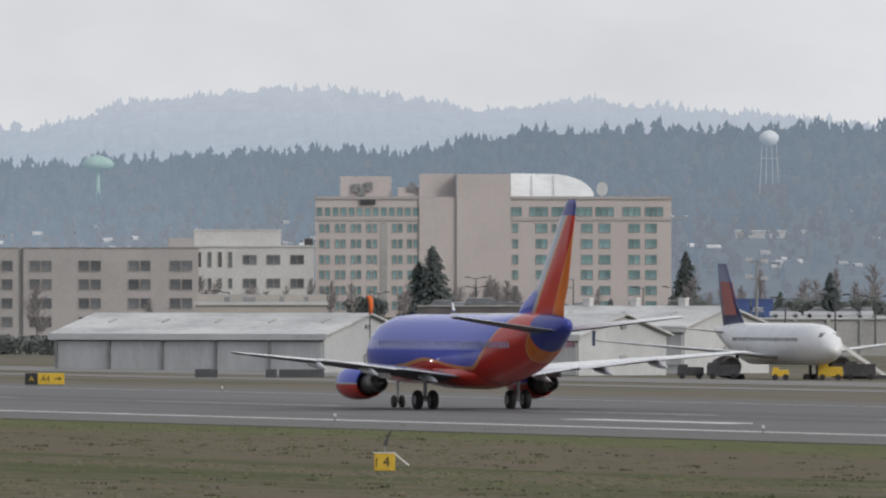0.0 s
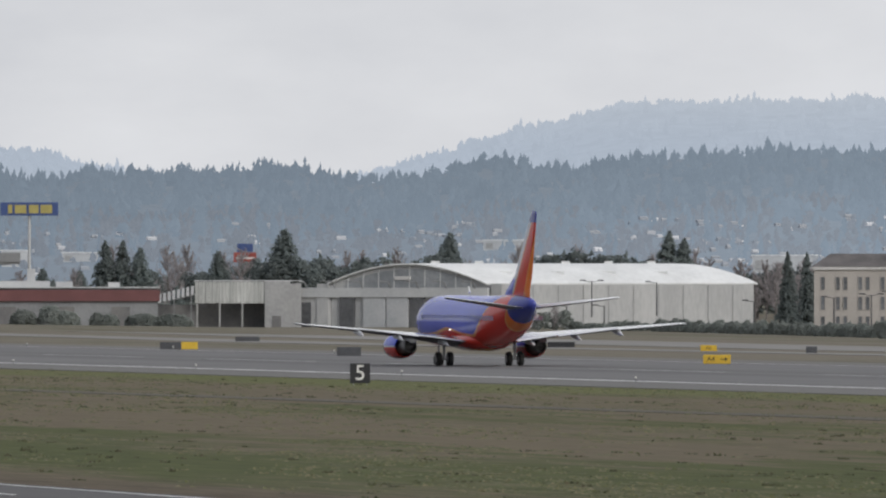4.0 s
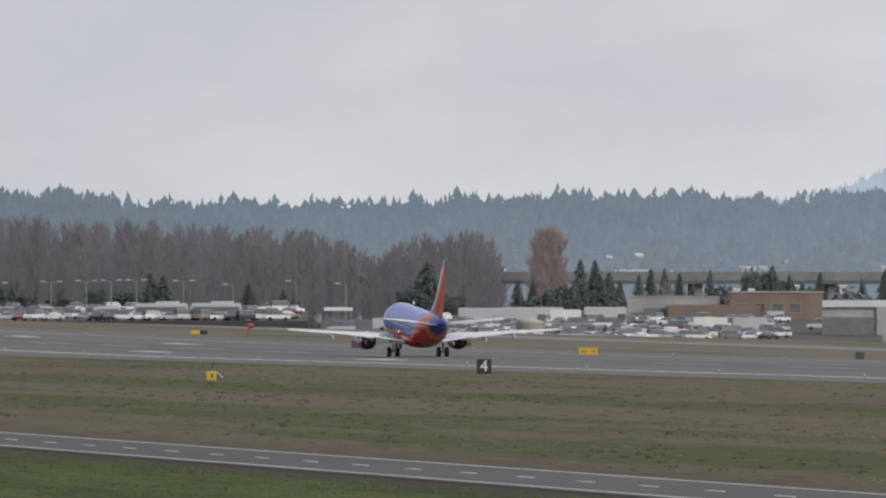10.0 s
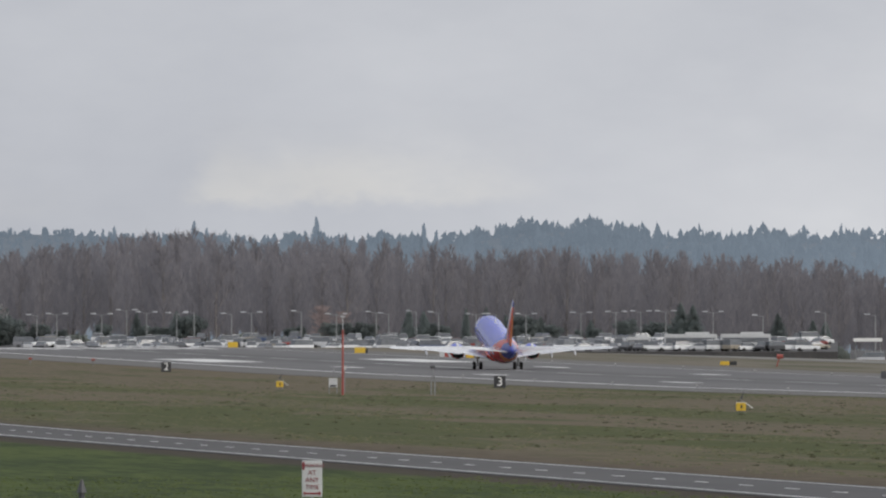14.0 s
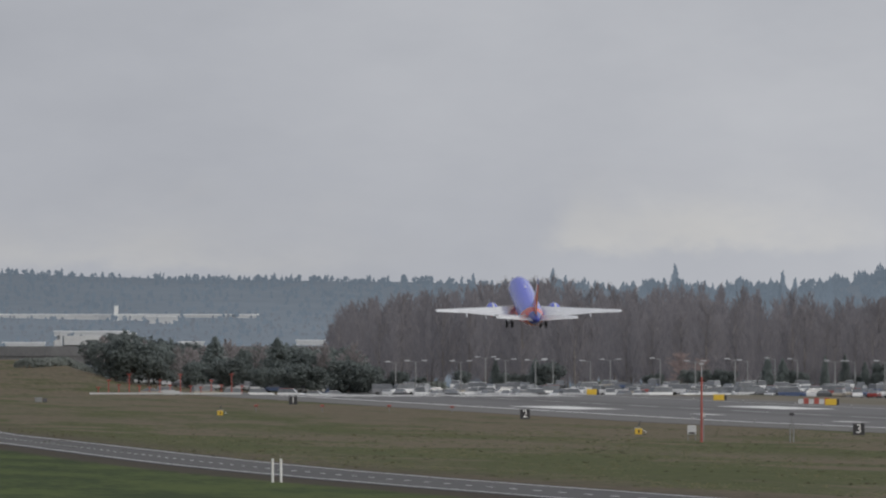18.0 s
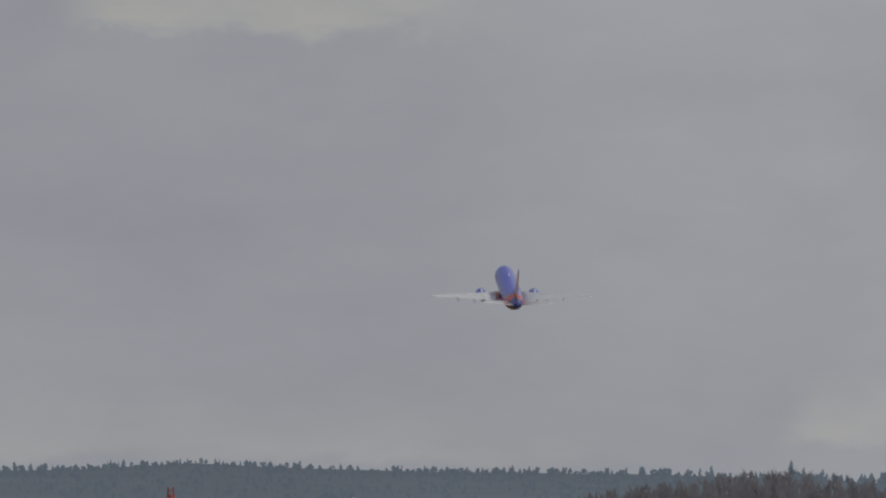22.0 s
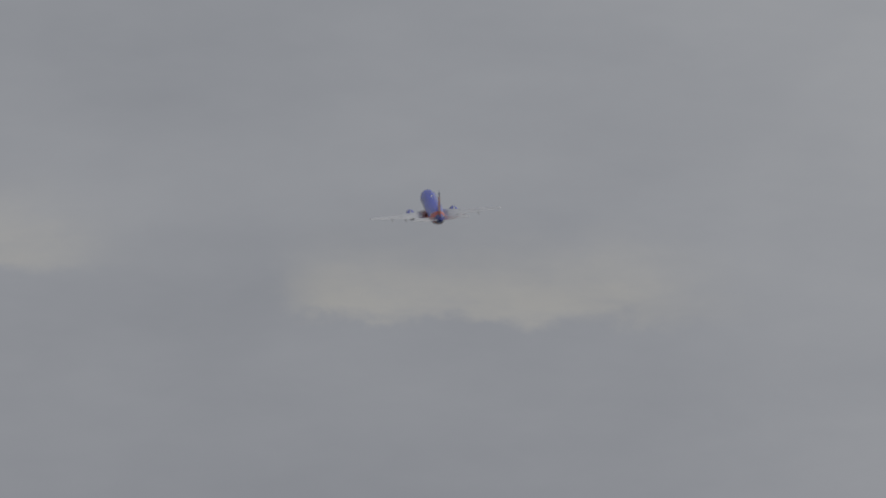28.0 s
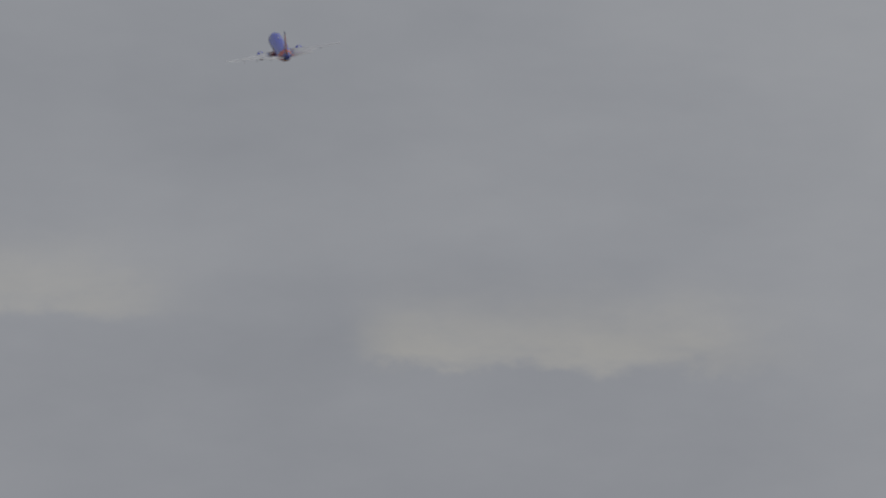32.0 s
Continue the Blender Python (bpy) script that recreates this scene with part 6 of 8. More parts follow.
for b, top, k, w in ((10.376, 10.4, 1, 0.9), (10.424, 11.4, 1, 0.9), (10.478, 11.6, 0, 1.0), (10.539, 10.6, 1, 0.9), (10.59, 8.6, 1, 1.0), (10.661, 11.2, 1, 0.8), (10.72, 8.8, 2, 0.9), (10.885, 12.6, 2, 0.9), (10.91, 12.0, 1, 1.2), (10.98, 10.4, 1, 0.9), (11.03, 9.0, 1, 0.9), (11.1, 10.8, 1, 0.9),
                      (11.17, 8.4, 1, 0.8), (11.27, 9.6, 0, 0.9), (11.36, 11.2, 1, 1.0), (11.41, 11.8, 1, 1.0), (11.47, 10.9, 1, 1.0), (10.14, 13.4, 0, 1.1), (10.2, 13.2, 1, 1.0), (10.255, 10.8, 1, 1.2), (10.08, 9.6, 2, 1.0), (10.02, 8.6, 2, 1.1), (9.95, 9.0, 1, 1.0), (9.89, 9.4, 1, 1.0), (10.3, 9.0, 1, 1.0)):
    x, y = spot(b, 2790)
    plant(ROUND[rnd.randrange(2)] if k == 2 else CONIFERS[k], b, 2790, top - ground_z(x, y), rnd.random() * 6, w * 0.85)


# ---- airfield signs and lamps ----
def writing(text, size, mat, parent, m, name="lettering"):
    """Flat letters in the built-in face, standing upright and facing -y."""
    curve = bpy.data.curves.new(name, "FONT")
    curve.body, curve.size, curve.extrude = text, size, 0.006
    curve.align_x, curve.align_y = "CENTER", "CENTER"
    curve.materials.append(mat)
    ob = new(name, curve)
    ob.parent = parent
    ob.matrix_basis = m @ pose(0, 0, 0, 90)
    return ob


def facing(x, y, name, label, category, group="", turn=0.0, lift=0.0):
    """An Empty at x, y on the ground whose -y side looks back along its bearing."""
    ob = tagged(new(name), label, category, group)
    ob.matrix_basis = pose(x, y, ground_z(x, y) + lift, 0, 0, turn - math.degrees(math.atan2(x, y)))
    return ob


def sign_case(parent, x0, x1, z0, z1, mat, depth=0.22, name="panel", label=""):
    bm = bmesh.new()
    box(bm, x0, x1, -depth / 2, depth / 2, z0, z1)
    bmesh.ops.bevel(bm, geom=bm.edges[:], offset=0.02, segments=1, affect="EDGES")
    return part(name, bm, mat, parent, label)


def legs(parent, xs, top, mat=None):
    for x in xs:
        bm = bmesh.new()
        rod(bm, (x, 0, -0.1), (x, 0, top), 0.035)
        part("leg", bm, mat or STEEL, parent)


def distance_sign(text, y):
    s = facing(197, y, "distance_sign", "black runway distance sign with white numeral " + text, "airfield sign", "runway distance signs", turn=3)
    sign_case(s, -0.6, 0.6, 0.1, 1.3, SIGN_BLACK)
    writing(text, 1.3, SIGN_WHITE, s, pose(0, -0.118, 0.7), "numeral")
    legs(s, (-0.4, 0.4), 0.12)


for text, y in (("5", 832), ("4", 1146), ("3", 1458), ("2", 1768)):
    distance_sign(text, y)
s = facing(197, 2073, "distance_sign", "black runway distance sign with white numeral 1", "airfield sign", "runway distance signs", turn=3)
sign_case(s, -0.6, 0.6, 0.1, 1.3, SIGN_BLACK)
writing("1", 1.3, SIGN_WHITE, s, pose(0, -0.118, 0.7), "numeral")
legs(s, (-0.4, 0.4), 0.12)


def yellow_marker(x, y, text=""):
    s = facing(x, y, "yellow_marker_sign", "small yellow airfield marker with a slanted side panel", "airfield sign", "yellow field markers")
    sign_case(s, -0.38, 0.36, 0.12, 0.74, SIGN_YELLOW, 0.2)
    bm = bmesh.new()
    for z0, z1 in ((0.0, 0.05),):
        v = [bm.verts.new(p) for p in ((0.36, -0.1, 0.74), (0.36, 0.25, 0.74), (0.86, 0.25, 0.34), (0.86, -0.1, 0.34), (0.36, -0.1, 0.68), (0.36, 0.25, 0.68), (0.84, 0.25, 0.29), (0.84, -0.1, 0.29))]
        for f in ((0, 3, 2, 1), (4, 5, 6, 7), (0, 4, 7, 3), (1, 2, 6, 5), (3, 7, 6, 2), (0, 1, 5, 4)):
            bm.faces.new([v[i] for i in f])
    part("side_panel", bm, SIGN_WHITE, s, "white-edged slanted side panel")
    part("top_edge", boxes((-0.41, 0.38, -0.12, 0.12, 0.74, 0.77)), SIGN_WHITE, s)
    if text:
        writing(text, 0.5, SIGN_BLACK, s, pose(0.05, -0.108, 0.42), "numeral")
        part("mark_bar", boxes((-0.31, -0.27, -0.112, -0.1, 0.26, 0.56)), SIGN_BLACK, s)
    else:
        part("mark_bar", boxes((-0.05, 0.1, -0.112, -0.1, 0.3, 0.56)), SIGN_BLACK, s)
    legs(s, (-0.26, 0.24), 0.14)
    bm = bmesh.new()
    rod(bm, (-0.02, 0.3, -0.1), (0.0, 0.3, 1.02), 0.03)
    part("stem", bm, STEEL, s)
    bm = bmesh.new()
    rod(bm, (0.0, 0.3, 1.0), (0.06, 0.3, 1.2), 0.09, 0.07, 8)
    rod(bm, (0.06, 0.3, 1.18), (0.2, 0.3, 1.52), 0.05, 0.03, 8)
    part("vane", bm, DARK_STEEL, s, "dark bent vane")


yellow_marker(158.4, 476.3, "4")
for x, y in ((161.9, 1062.7), (175.7, 1470.5), (165.1, 1836.6)):
    yellow_marker(x, y)


def guidance(x, y, panels, h=0.75, text_size=0.5, depth=0.25, group="taxiway guidance signs"):
    """Low taxiway signs: a row of (from, to, face, words) panels on short legs."""
    words = " ".join(p[3] for p in panels if p[3])
    kinds = {"yellow_sign_face": "yellow", "black_sign_face": "black", "dark_sign_back": "dark grey", "white_sign_face": "white"}
    tones = " and ".join(dict.fromkeys(kinds[p[2].name] for p in panels))
    s = facing(x, y, "taxiway_sign", ("low %s taxiway sign reading %s" % (tones, words.replace(">", "").strip())) if words else "low %s taxiway sign seen from behind" % tones, "airfield sign", group)
    for x0, x1, mat, text in panels:
        p = sign_case(s, x0, x1, 0.12, 0.12 + h, mat, depth)
        if text:
            ink = SIGN_YELLOW if mat is SIGN_BLACK else SIGN_BLACK
            plain = text.replace(">", "").strip()
            shift = -0.22 if ">" in text else 0.0
            writing(plain, text_size, ink, s, pose((x0 + x1) / 2 + shift * (x1 - x0), -depth / 2 - 0.008, 0.12 + h / 2))
            if ">" in text:
                bm = bmesh.new()
                c, w = (x0 + x1) / 2 + 0.27 * (x1 - x0), 0.13 * (x1 - x0)
                zc = 0.12 + h / 2
                extrude(bm, [(c - w, zc - 0.035), (c + w * 0.2, zc - 0.035), (c + w * 0.2, zc - 0.13), (c + w, zc), (c + w * 0.2, zc + 0.13), (c + w * 0.2, zc + 0.035), (c - w, zc + 0.035)],
                        lambda q, t: (q[0], -depth / 2 - 0.014 + 0.012 * t, q[1]))
                part("arrow", bm, ink, s)
        legs(s, (x0 + 0.15, x1 - 0.15), 0.14)
    return s


guidance(276.5, 902.6, ((-1.3, -0.47, SIGN_BLACK, "A"), (-0.45, 1.3, SIGN_YELLOW, "A4 >")))
guidance(338.6, 1062.3, ((-0.88, 0.88, SIGN_BACK, ""),), 0.66)
guidance(353.6, 1092.2, ((-0.45, 0.45, SIGN_BACK, ""),), 0.66)
guidance(361.2, 1107.6, ((-1.84, 1.84, SIGN_BACK, ""),), 0.66)
guidance(345.8, 1214.8, ((-1.2, 0.6, SIGN_YELLOW, ""), (0.62, 1.2, SIGN_BLACK, "")), 0.66)
guidance(271.5, 916.7, ((-0.6, 0.25, SIGN_BACK, ""), (0.27, 0.6, SIGN_BLACK, "")), 0.62)
guidance(457.6, 1561.3, ((-0.45, 0.2, SIGN_WHITE, ""), (0.22, 0.45, SIGN_BLACK, "")), 0.8)
guidance(334.6, 1273.8, ((-0.75, 0.75, SIGN_YELLOW, "A3"),), 0.55, 0.4)
guidance(264.8, 1005.7, ((-1.0, 1.0, SIGN_YELLOW, "A4 >"),), 0.66)
guidance(340.1, 1257.8, ((-0.5, 0.5, SIGN_BACK, ""),), 0.58)
guidance(261.8, 1109.5, ((-0.97, 0.97, SIGN_BACK, ""),), 0.72)
guidance(347.8, 1381.9, ((-1.35, 1.35, SIGN_BLACK, ""),), 0.52)
guidance(339.9, 1383.9, ((-0.28, 0.28, SIGN_BACK, ""),), 0.5)
guidance(270.6, 1211.1, ((-1.64, 0.2, SIGN_BACK, ""), (0.22, 1.64, SIGN_YELLOW, "")), 0.64)
guidance(341.0, 1492.5, ((-1.3, 1.3, SIGN_BACK, ""),), 0.46)
guidance(267.0, 1488.2, ((-1.0, 1.0, SIGN_YELLOW, "A3 >"),), 0.74)
guidance(275.9, 1385.8, ((-0.45, 0.45, SIGN_BACK, ""),), 0.74)
guidance(264.3, 1621.6, ((-0.98, 0.98, SIGN_BACK, ""),), 0.86)
guidance(282.3, 1654.1, ((-0.46, 0.46, SIGN_BACK, ""),), 0.58)
guidance(286.0, 1888.5, ((-1.1, 0.1, SIGN_YELLOW, ""), (0.12, 1.1, SIGN_BLACK, "")), 0.52)
for x, y in ((270.8, 2330), (271.8, 2170), (273.1, 2050)):
    guidance(x, y, ((-1.0, 0.65, SIGN_YELLOW, ""), (0.67, 1.0, SIGN_BLACK, "")), 0.9)


def edge_lamp(x, y):
    s = facing(x, y, "edge_lamp", "small runway edge lamp with a glowing lens", "airfield lamp", "runway edge lamps")
    bm = bmesh.new()
    rod(bm, (0, 0, -0.05), (0, 0, 0.3), 0.05, 0.04, 8)
    part("stem", bm, STEEL, s)
    bm = bmesh.new()
    loft(bm, [[(r * math.cos(a), r * math.sin(a), z) for a in [k * math.pi / 4 for k in range(8)]] for z, r in ((0.3, 0.06), (0.36, 0.07), (0.42, 0.04))])
    part("lens", bm, EDGE_GLASS, s)
    return s


first = edge_lamp(216.6, 598)
for i in range(1, 29):
    y = 598 + 61 * i
    copy_thing(first, pose(216.6, y, ground_z(216.6, y)))
for i in range(29):
    y = 598 + 61 * i
    copy_thing(first, pose(269.4, y, ground_z(269.4, y)))


def approach_lamp(x, y):
    s = facing(x, y, "field_lamp", "orange-topped lamp on a short stem in the grass", "airfield lamp", "orange field lamps")
    bm = bmesh.new()
    rod(bm, (0, 0, -0.1), (0, 0, 0.7), 0.05, 0.05, 6)
    part("stem", bm, STEEL, s)
    bm = bmesh.new()
    rod(bm, (-0.25, 0, 0.8), (0.25, 0, 0.8), 0.14, 0.14, 8)
    part("lamp_head", bm, RED_PAINT, s)


for x, y in ((178, 1926), (187, 1926), (196, 1925), (202, 1901)):
    approach_lamp(x, y)


def field_mast():
    s = facing(164.7, 1328.8, "field_mast", "slim red-orange mast with a crossarm of lamps", "mast")
    bm = bmesh.new()
    rod(bm, (0, 0, -0.2), (0, 0, 6.1), 0.12, 0.09, 8)
    part("pole", bm, RED_PAINT, s)
    bm = bmesh.new()
    rod(bm, (-0.75, 0, 5.0), (0.75, 0, 5.0), 0.05)
    part("crossarm", bm, STEEL, s)
    for dx in (-0.75, 0.0, 0.75):
        bm = bmesh.new()
        rod(bm, (dx - 0.22, 0, 5.15 + (2.2 if dx == 0 else 0)), (dx + 0.22, 0, 5.15 + (2.2 if dx == 0 else 0)), 0.1)
        if dx == 0:
            rod(bm, (0, 0, 6.0), (0, 0, 7.3), 0.04)
        part("lamp_head", bm, LAMP_HEAD, s)
    c = facing(166.5, 1350.8, "equipment_cabinet", "grey equipment cabinet on legs in the grass", "cabinet")
    sign_case(c, -0.42, 0.42, 0.62, 1.5, SIDING, 0.6, "case")
    part("dark_vent", boxes((-0.3, 0.3, -0.34, -0.3, 0.7, 0.86)), DARK_STEEL, c)
    legs(c, (-0.36, 0.36), 0.64)
    p = facing(167, 1346, "sensor_post", "thin grey post with a sensor head", "post")
    bm = bmesh.new()
    rod(bm, (0, 0, -0.2), (0, 0, 2.3), 0.06)
    part("pole", bm, STEEL, p)
    part("sensor_head", boxes((-0.2, 0.2, -0.1, 0.1, 2.3, 2.7)), SIDING, p)
    w = facing(173.1, 1327.8, "weather_post", "pale instrument post with paired rods", "post")
    for dx in (-0.16, 0.16):
        bm = bmesh.new()
        rod(bm, (dx, 0, -0.2), (dx, 0, 1.75), 0.07)
        part("rod", bm, STEEL, w)
    bm = bmesh.new()
    rod(bm, (0, 0, 1.3), (0, 0, 2.55), 0.05)
    part("mast", bm, STEEL, w)
    part("sensor_head", boxes((-0.25, 0.2, -0.1, 0.1, 2.5, 2.75)), DARK_STEEL, w)


field_mast()


def roadside():
    for dx in (-0.25, 0.25):
        p = facing(79.8 + dx, 850, "white_post", "plain white roadside marker post", "post", "white roadside posts")
        bm = bmesh.new()
        rod(bm, (0, 0, -0.3), (0, 0, 1.42), 0.075, 0.07, 10)
        part("pole", bm, SIGN_WHITE, p)
    x, y = spot(6.943, 321)
    s = tagged(new("parking_sign"), "white no-parking sign with red lettering on a post", "road sign")
    s.matrix_basis = pose(x, y, 0, 0, 0, -6.9)
    sign_case(s, -0.23, 0.23, 2.73, 3.55, SIDING, 0.03, "plate")
    bm = bmesh.new()
    rod(bm, (0, 0.05, -0.2), (0, 0.05, 3.5), 0.035, 0.035, 8)
    part("post", bm, STEEL, s)
    ink = shade("dark_red_sign_ink", (0.22, 0.03, 0.04), rough=0.5, scale=2.0)
    writing("PARKING", 0.105, ink, s, pose(0.05, -0.024, 3.43))
    part("no_symbol", boxes((-0.22, -0.17, -0.024, -0.015, 3.34, 3.52)), ink, s)
    for text, z in (("AT", 3.27), ("ANY", 3.11), ("TIME", 2.95)):
        writing(text, 0.15, ink, s, pose(0, -0.024, z))
    part("arrow_bar", boxes((-0.17, 0.17, -0.024, -0.015, 2.79, 2.83)), ink, s)
    for a in (-1, 1):
        bm = bmesh.new()
        extrude(bm, [(a * 0.15, 2.75), (a * 0.21, 2.81), (a * 0.15, 2.87)][:: a], lambda q, t: (q[0], -0.026 + 0.012 * t, q[1]))
        part("arrow_head", bm, ink, s)
    p = facing(*spot(6.02, 330), "dark_finial_post", "short dark post with a pointed cap", "post")
    bm = bmesh.new()
    rod(bm, (0, 0, -0.2), (0, 0, 2.72), 0.07, 0.07, 8)
    part("pole", bm, DARK_STEEL, p)
    bm = bmesh.new()
    rod(bm, (0, 0, 2.72), (0, 0, 3.02), 0.12, 0.03, 8)
    part("cap", bm, DARK_STEEL, p)
    # a low wire fence down the verge
    for i in range(9):
        x, y = spot(4.55 + i * 0.135, 335 + 3 * i)
        f = facing(x, y, "fence_post", "weathered wire fence post on the verge", "fence post", "verge fence posts")
        bm = bmesh.new()
        rod(bm, (0, 0, -0.2), (0.03, 0, 2.35 + 0.1 * math.sin(i * 2.1)), 0.03, 0.025, 6)
        part("stake", bm, DARK_STEEL, f)
        for z in (2.1, 2.25):
            bm = bmesh.new()
            rod(bm, (0, 0, z), (0.82, 0, z + 0.05 * math.sin(i * 3)), 0.008, 0.008, 4)
            part("wire", bm, DARK_STEEL, f)


roadside()


def far_end():
    """Beacon tower, localiser array and cabinets past the runway's end."""
    t = tagged(stand("beacon_tower", 3.984, 2238), "slim red and white lattice tower", "tower")
    for i in range(10):
        z0, z1 = 0.0 + i * 1.62, 1.62 + i * 1.62
        bm = bmesh.new()
        w = 0.52 - 0.02 * i
        for sx, sy in ((-1, -1), (1, -1), (1, 1), (-1, 1)):
            rod(bm, (sx * w, sy * w, z0), (sx * (w - 0.03), sy * (w - 0.03), z1), 0.05, 0.05, 4)
        for a, b in (((-1, -1), (1, -1)), ((1, -1), (1, 1)), ((1, 1), (-1, 1)), ((-1, 1), (-1, -1))):
            rod(bm, (a[0] * w, a[1] * w, z0), (b[0] * w, b[1] * w, z1), 0.03, 0.03, 4)
            rod(bm, (b[0] * w, b[1] * w, z0), (a[0] * w, a[1] * w, z1), 0.03, 0.03, 4)
        part("lattice_bay", bm, RED_PAINT if i in (3, 4, 8, 9) else SIGN_WHITE, t)
    for z, r in ((13.2, 0.8), (14.6, 0.65)):
        bm = bmesh.new()
        rod(bm, (0, 0, z), (0, 0, z + 0.5), r, r, 8)
        part("platform", bm, RED_PAINT, t)
    for dx in (-0.45, 0.45):
        bm = bmesh.new()
        rod(bm, (dx, 0, 15), (dx, 0, 16.4), 0.08)
        part("aerial", bm, RED_PAINT, t)
    b = tagged(stand("chequered_hut", 3.987, 2226), "small hut painted in red and white squares", "hut")
    for i, (x0, x1, z0, z1) in enumerate(((-1.98, 0.25, 1.55, 3.08), (0.25, 1.98, 1.55, 3.08), (-1.98, 0.25, 0.0, 1.55), (0.25, 1.98, 0.0, 1.55))):
        part("wall_square", boxes((x0, x1, -1.2, 1.2, z0, z1)), (RED_PAINT, SIDING, SIDING, RED_PAINT)[i], b)
    part("door", boxes((-0.9, -0.05, -1.25, -1.2, 0.1, 2.4)), SIDING, b)
    part("eave", boxes((-2.2, 2.1, -1.35, 1.35, 3.08, 3.2)), RED_PAINT, b)
    for bb, d in ((4.418, 2154), (4.2, 2190)):
        c = tagged(stand("field_cabinet", bb, d), "small dull grey cabinet in the grass", "cabinet")
        sign_case(c, -0.9, 0.2, 0.0, 0.75, STEEL, 0.6, "case")
        sign_case(c, 0.3, 0.9, 0.0, 0.6, SIGN_BACK, 0.6, "side_case")
    a = tagged(stand("localiser_array", 4.93, 2440), "white rail of aerials with red posts beyond the runway", "antenna array")
    part("rail", boxes((-13.5, 12.5, -0.2, 0.2, 1.0, 1.3)), SIDING, a, "long white rail")
    part("rail_box", boxes((-1.0, 1.0, -0.5, 0.4, 1.0, 1.7)), SIDING, a)
    for i in range(15):
        bm = bmesh.new()
        x = -12 + i * 1.75
        h = (2.2, 3.4, 2.6, 4.4, 2.4)[i % 5]
        rod(bm, (x, 1.0 + (i % 3), -0.5), (x, 1.0 + (i % 3), h), 0.11, 0.09, 6)
        rod(bm, (x - 0.35, 1.0 + (i % 3), h), (x + 0.35, 1.0 + (i % 3), h), 0.1, 0.1, 6)
        part("red_post", bm, RED_PAINT, a)
    h = facing(276, 2092, "landing_aid_barrier", "red and white striped landing-aid barrier", "barrier")
    for i in range(6):
        part("stripe_panel", boxes((-2.3 + i * 0.77, -1.55 + i * 0.77, -0.3, 0.3, 0.05, 0.75 + 0.2 * (i % 2))), RED_PAINT if i % 2 else SIDING, h)
    r = facing(291, 1877, "red_field_post", "leaning red marker post", "post")
    bm = bmesh.new()
    rod(bm, (-0.3, 0, -0.1), (0.1, 0, 1.2), 0.1)
    rod(bm, (-0.25, 0, 1.35), (0.6, 0, 1.35), 0.3, 0.3, 8)
    part("post", bm, RED_PAINT, r)


far_end()


# ---- parked cars and the lots they stand on ----
def lot(name, b0, b1, d0, d1, z0, z1):
    bm = bmesh.new()
    near, far = [], []
    n = 12
    for i in range(n + 1):
        b = b0 + (b1 - b0) * i / n
        near.append(bm.verts.new((*spot(b, d0), z0)))
        far.append(bm.verts.new((*spot(b, d1), z1)))
    foot = [bm.verts.new((v.co.x, v.co.y, z0 - 4)) for v in near]
    for i in range(n):
        bm.faces.new((near[i], near[i + 1], far[i + 1], far[i]))
        bm.faces.new((foot[i], foot[i + 1], near[i + 1], near[i]))
    return tagged(part(name, bm, ROAD), "grey paved car park beyond the runway", "car park", kind="structure")


LOT_ONE = (5.62, 9.05, 2480, 2690, 1.9, 3.4)
LOT_TWO = (9.1, 11.35, 2390, 2610, -1.3, 1.9)
lot("car_park_1", *LOT_ONE)
lot("car_park_2", *LOT_TWO)


def on_lot(l, d):
    return l[4] + (l[5] - l[4]) * (d - l[2]) / (l[3] - l[2])


def car_kind(name, side, roof, label, length, wide):
    """A parked car from its side outline: painted body, glasshouse, wheels."""
    car = tagged(new(name), label, "car", "cars in the car park")
    bm = bmesh.new()
    extrude(bm, side, lambda p, t: (p[0], (t - 0.5) * wide, p[1]))
    bmesh.ops.bevel(bm, geom=bm.edges[:], offset=0.06, segments=1, affect="EDGES")
    part("body", bm, CAR_PAINT, car)
    bm = bmesh.new()
    v = []
    for (x, z), s in (((roof[0], 0.9), 0.92), ((roof[3], 0.9), 0.92), ((roof[2], roof[4]), 0.76), ((roof[1], roof[4]), 0.76)):
        v.append([bm.verts.new((x, sgn * wide / 2 * s, z)) for sgn in (-1, 1)])
    for i in range(4):
        j = (i + 1) % 4
        bm.faces.new((v[i][0], v[j][0], v[j][1], v[i][1]))
    bm.faces.new([p[1] for p in v])
    bm.faces.new([p[0] for p in v][::-1])
    bmesh.ops.recalc_face_normals(bm, faces=bm.faces)
    part("glasshouse", bm, CAR_GLASS, car)
    bm = bmesh.new()
    box(bm, roof[1] + 0.05, roof[2] - 0.05, -wide * 0.37, wide * 0.37, roof[4] - 0.01, roof[4] + 0.05)
    part("roof", bm, CAR_PAINT, car)
    for x in (-length * 0.31, length * 0.31):
        for sgn in (-1, 1):
            bm = bmesh.new()
            rod(bm, (x, sgn * wide * 0.5, 0.32), (x, sgn * wide * 0.38, 0.32), 0.32, 0.32, 12)
            part("wheel", bm, RUBBER, car)
    return car


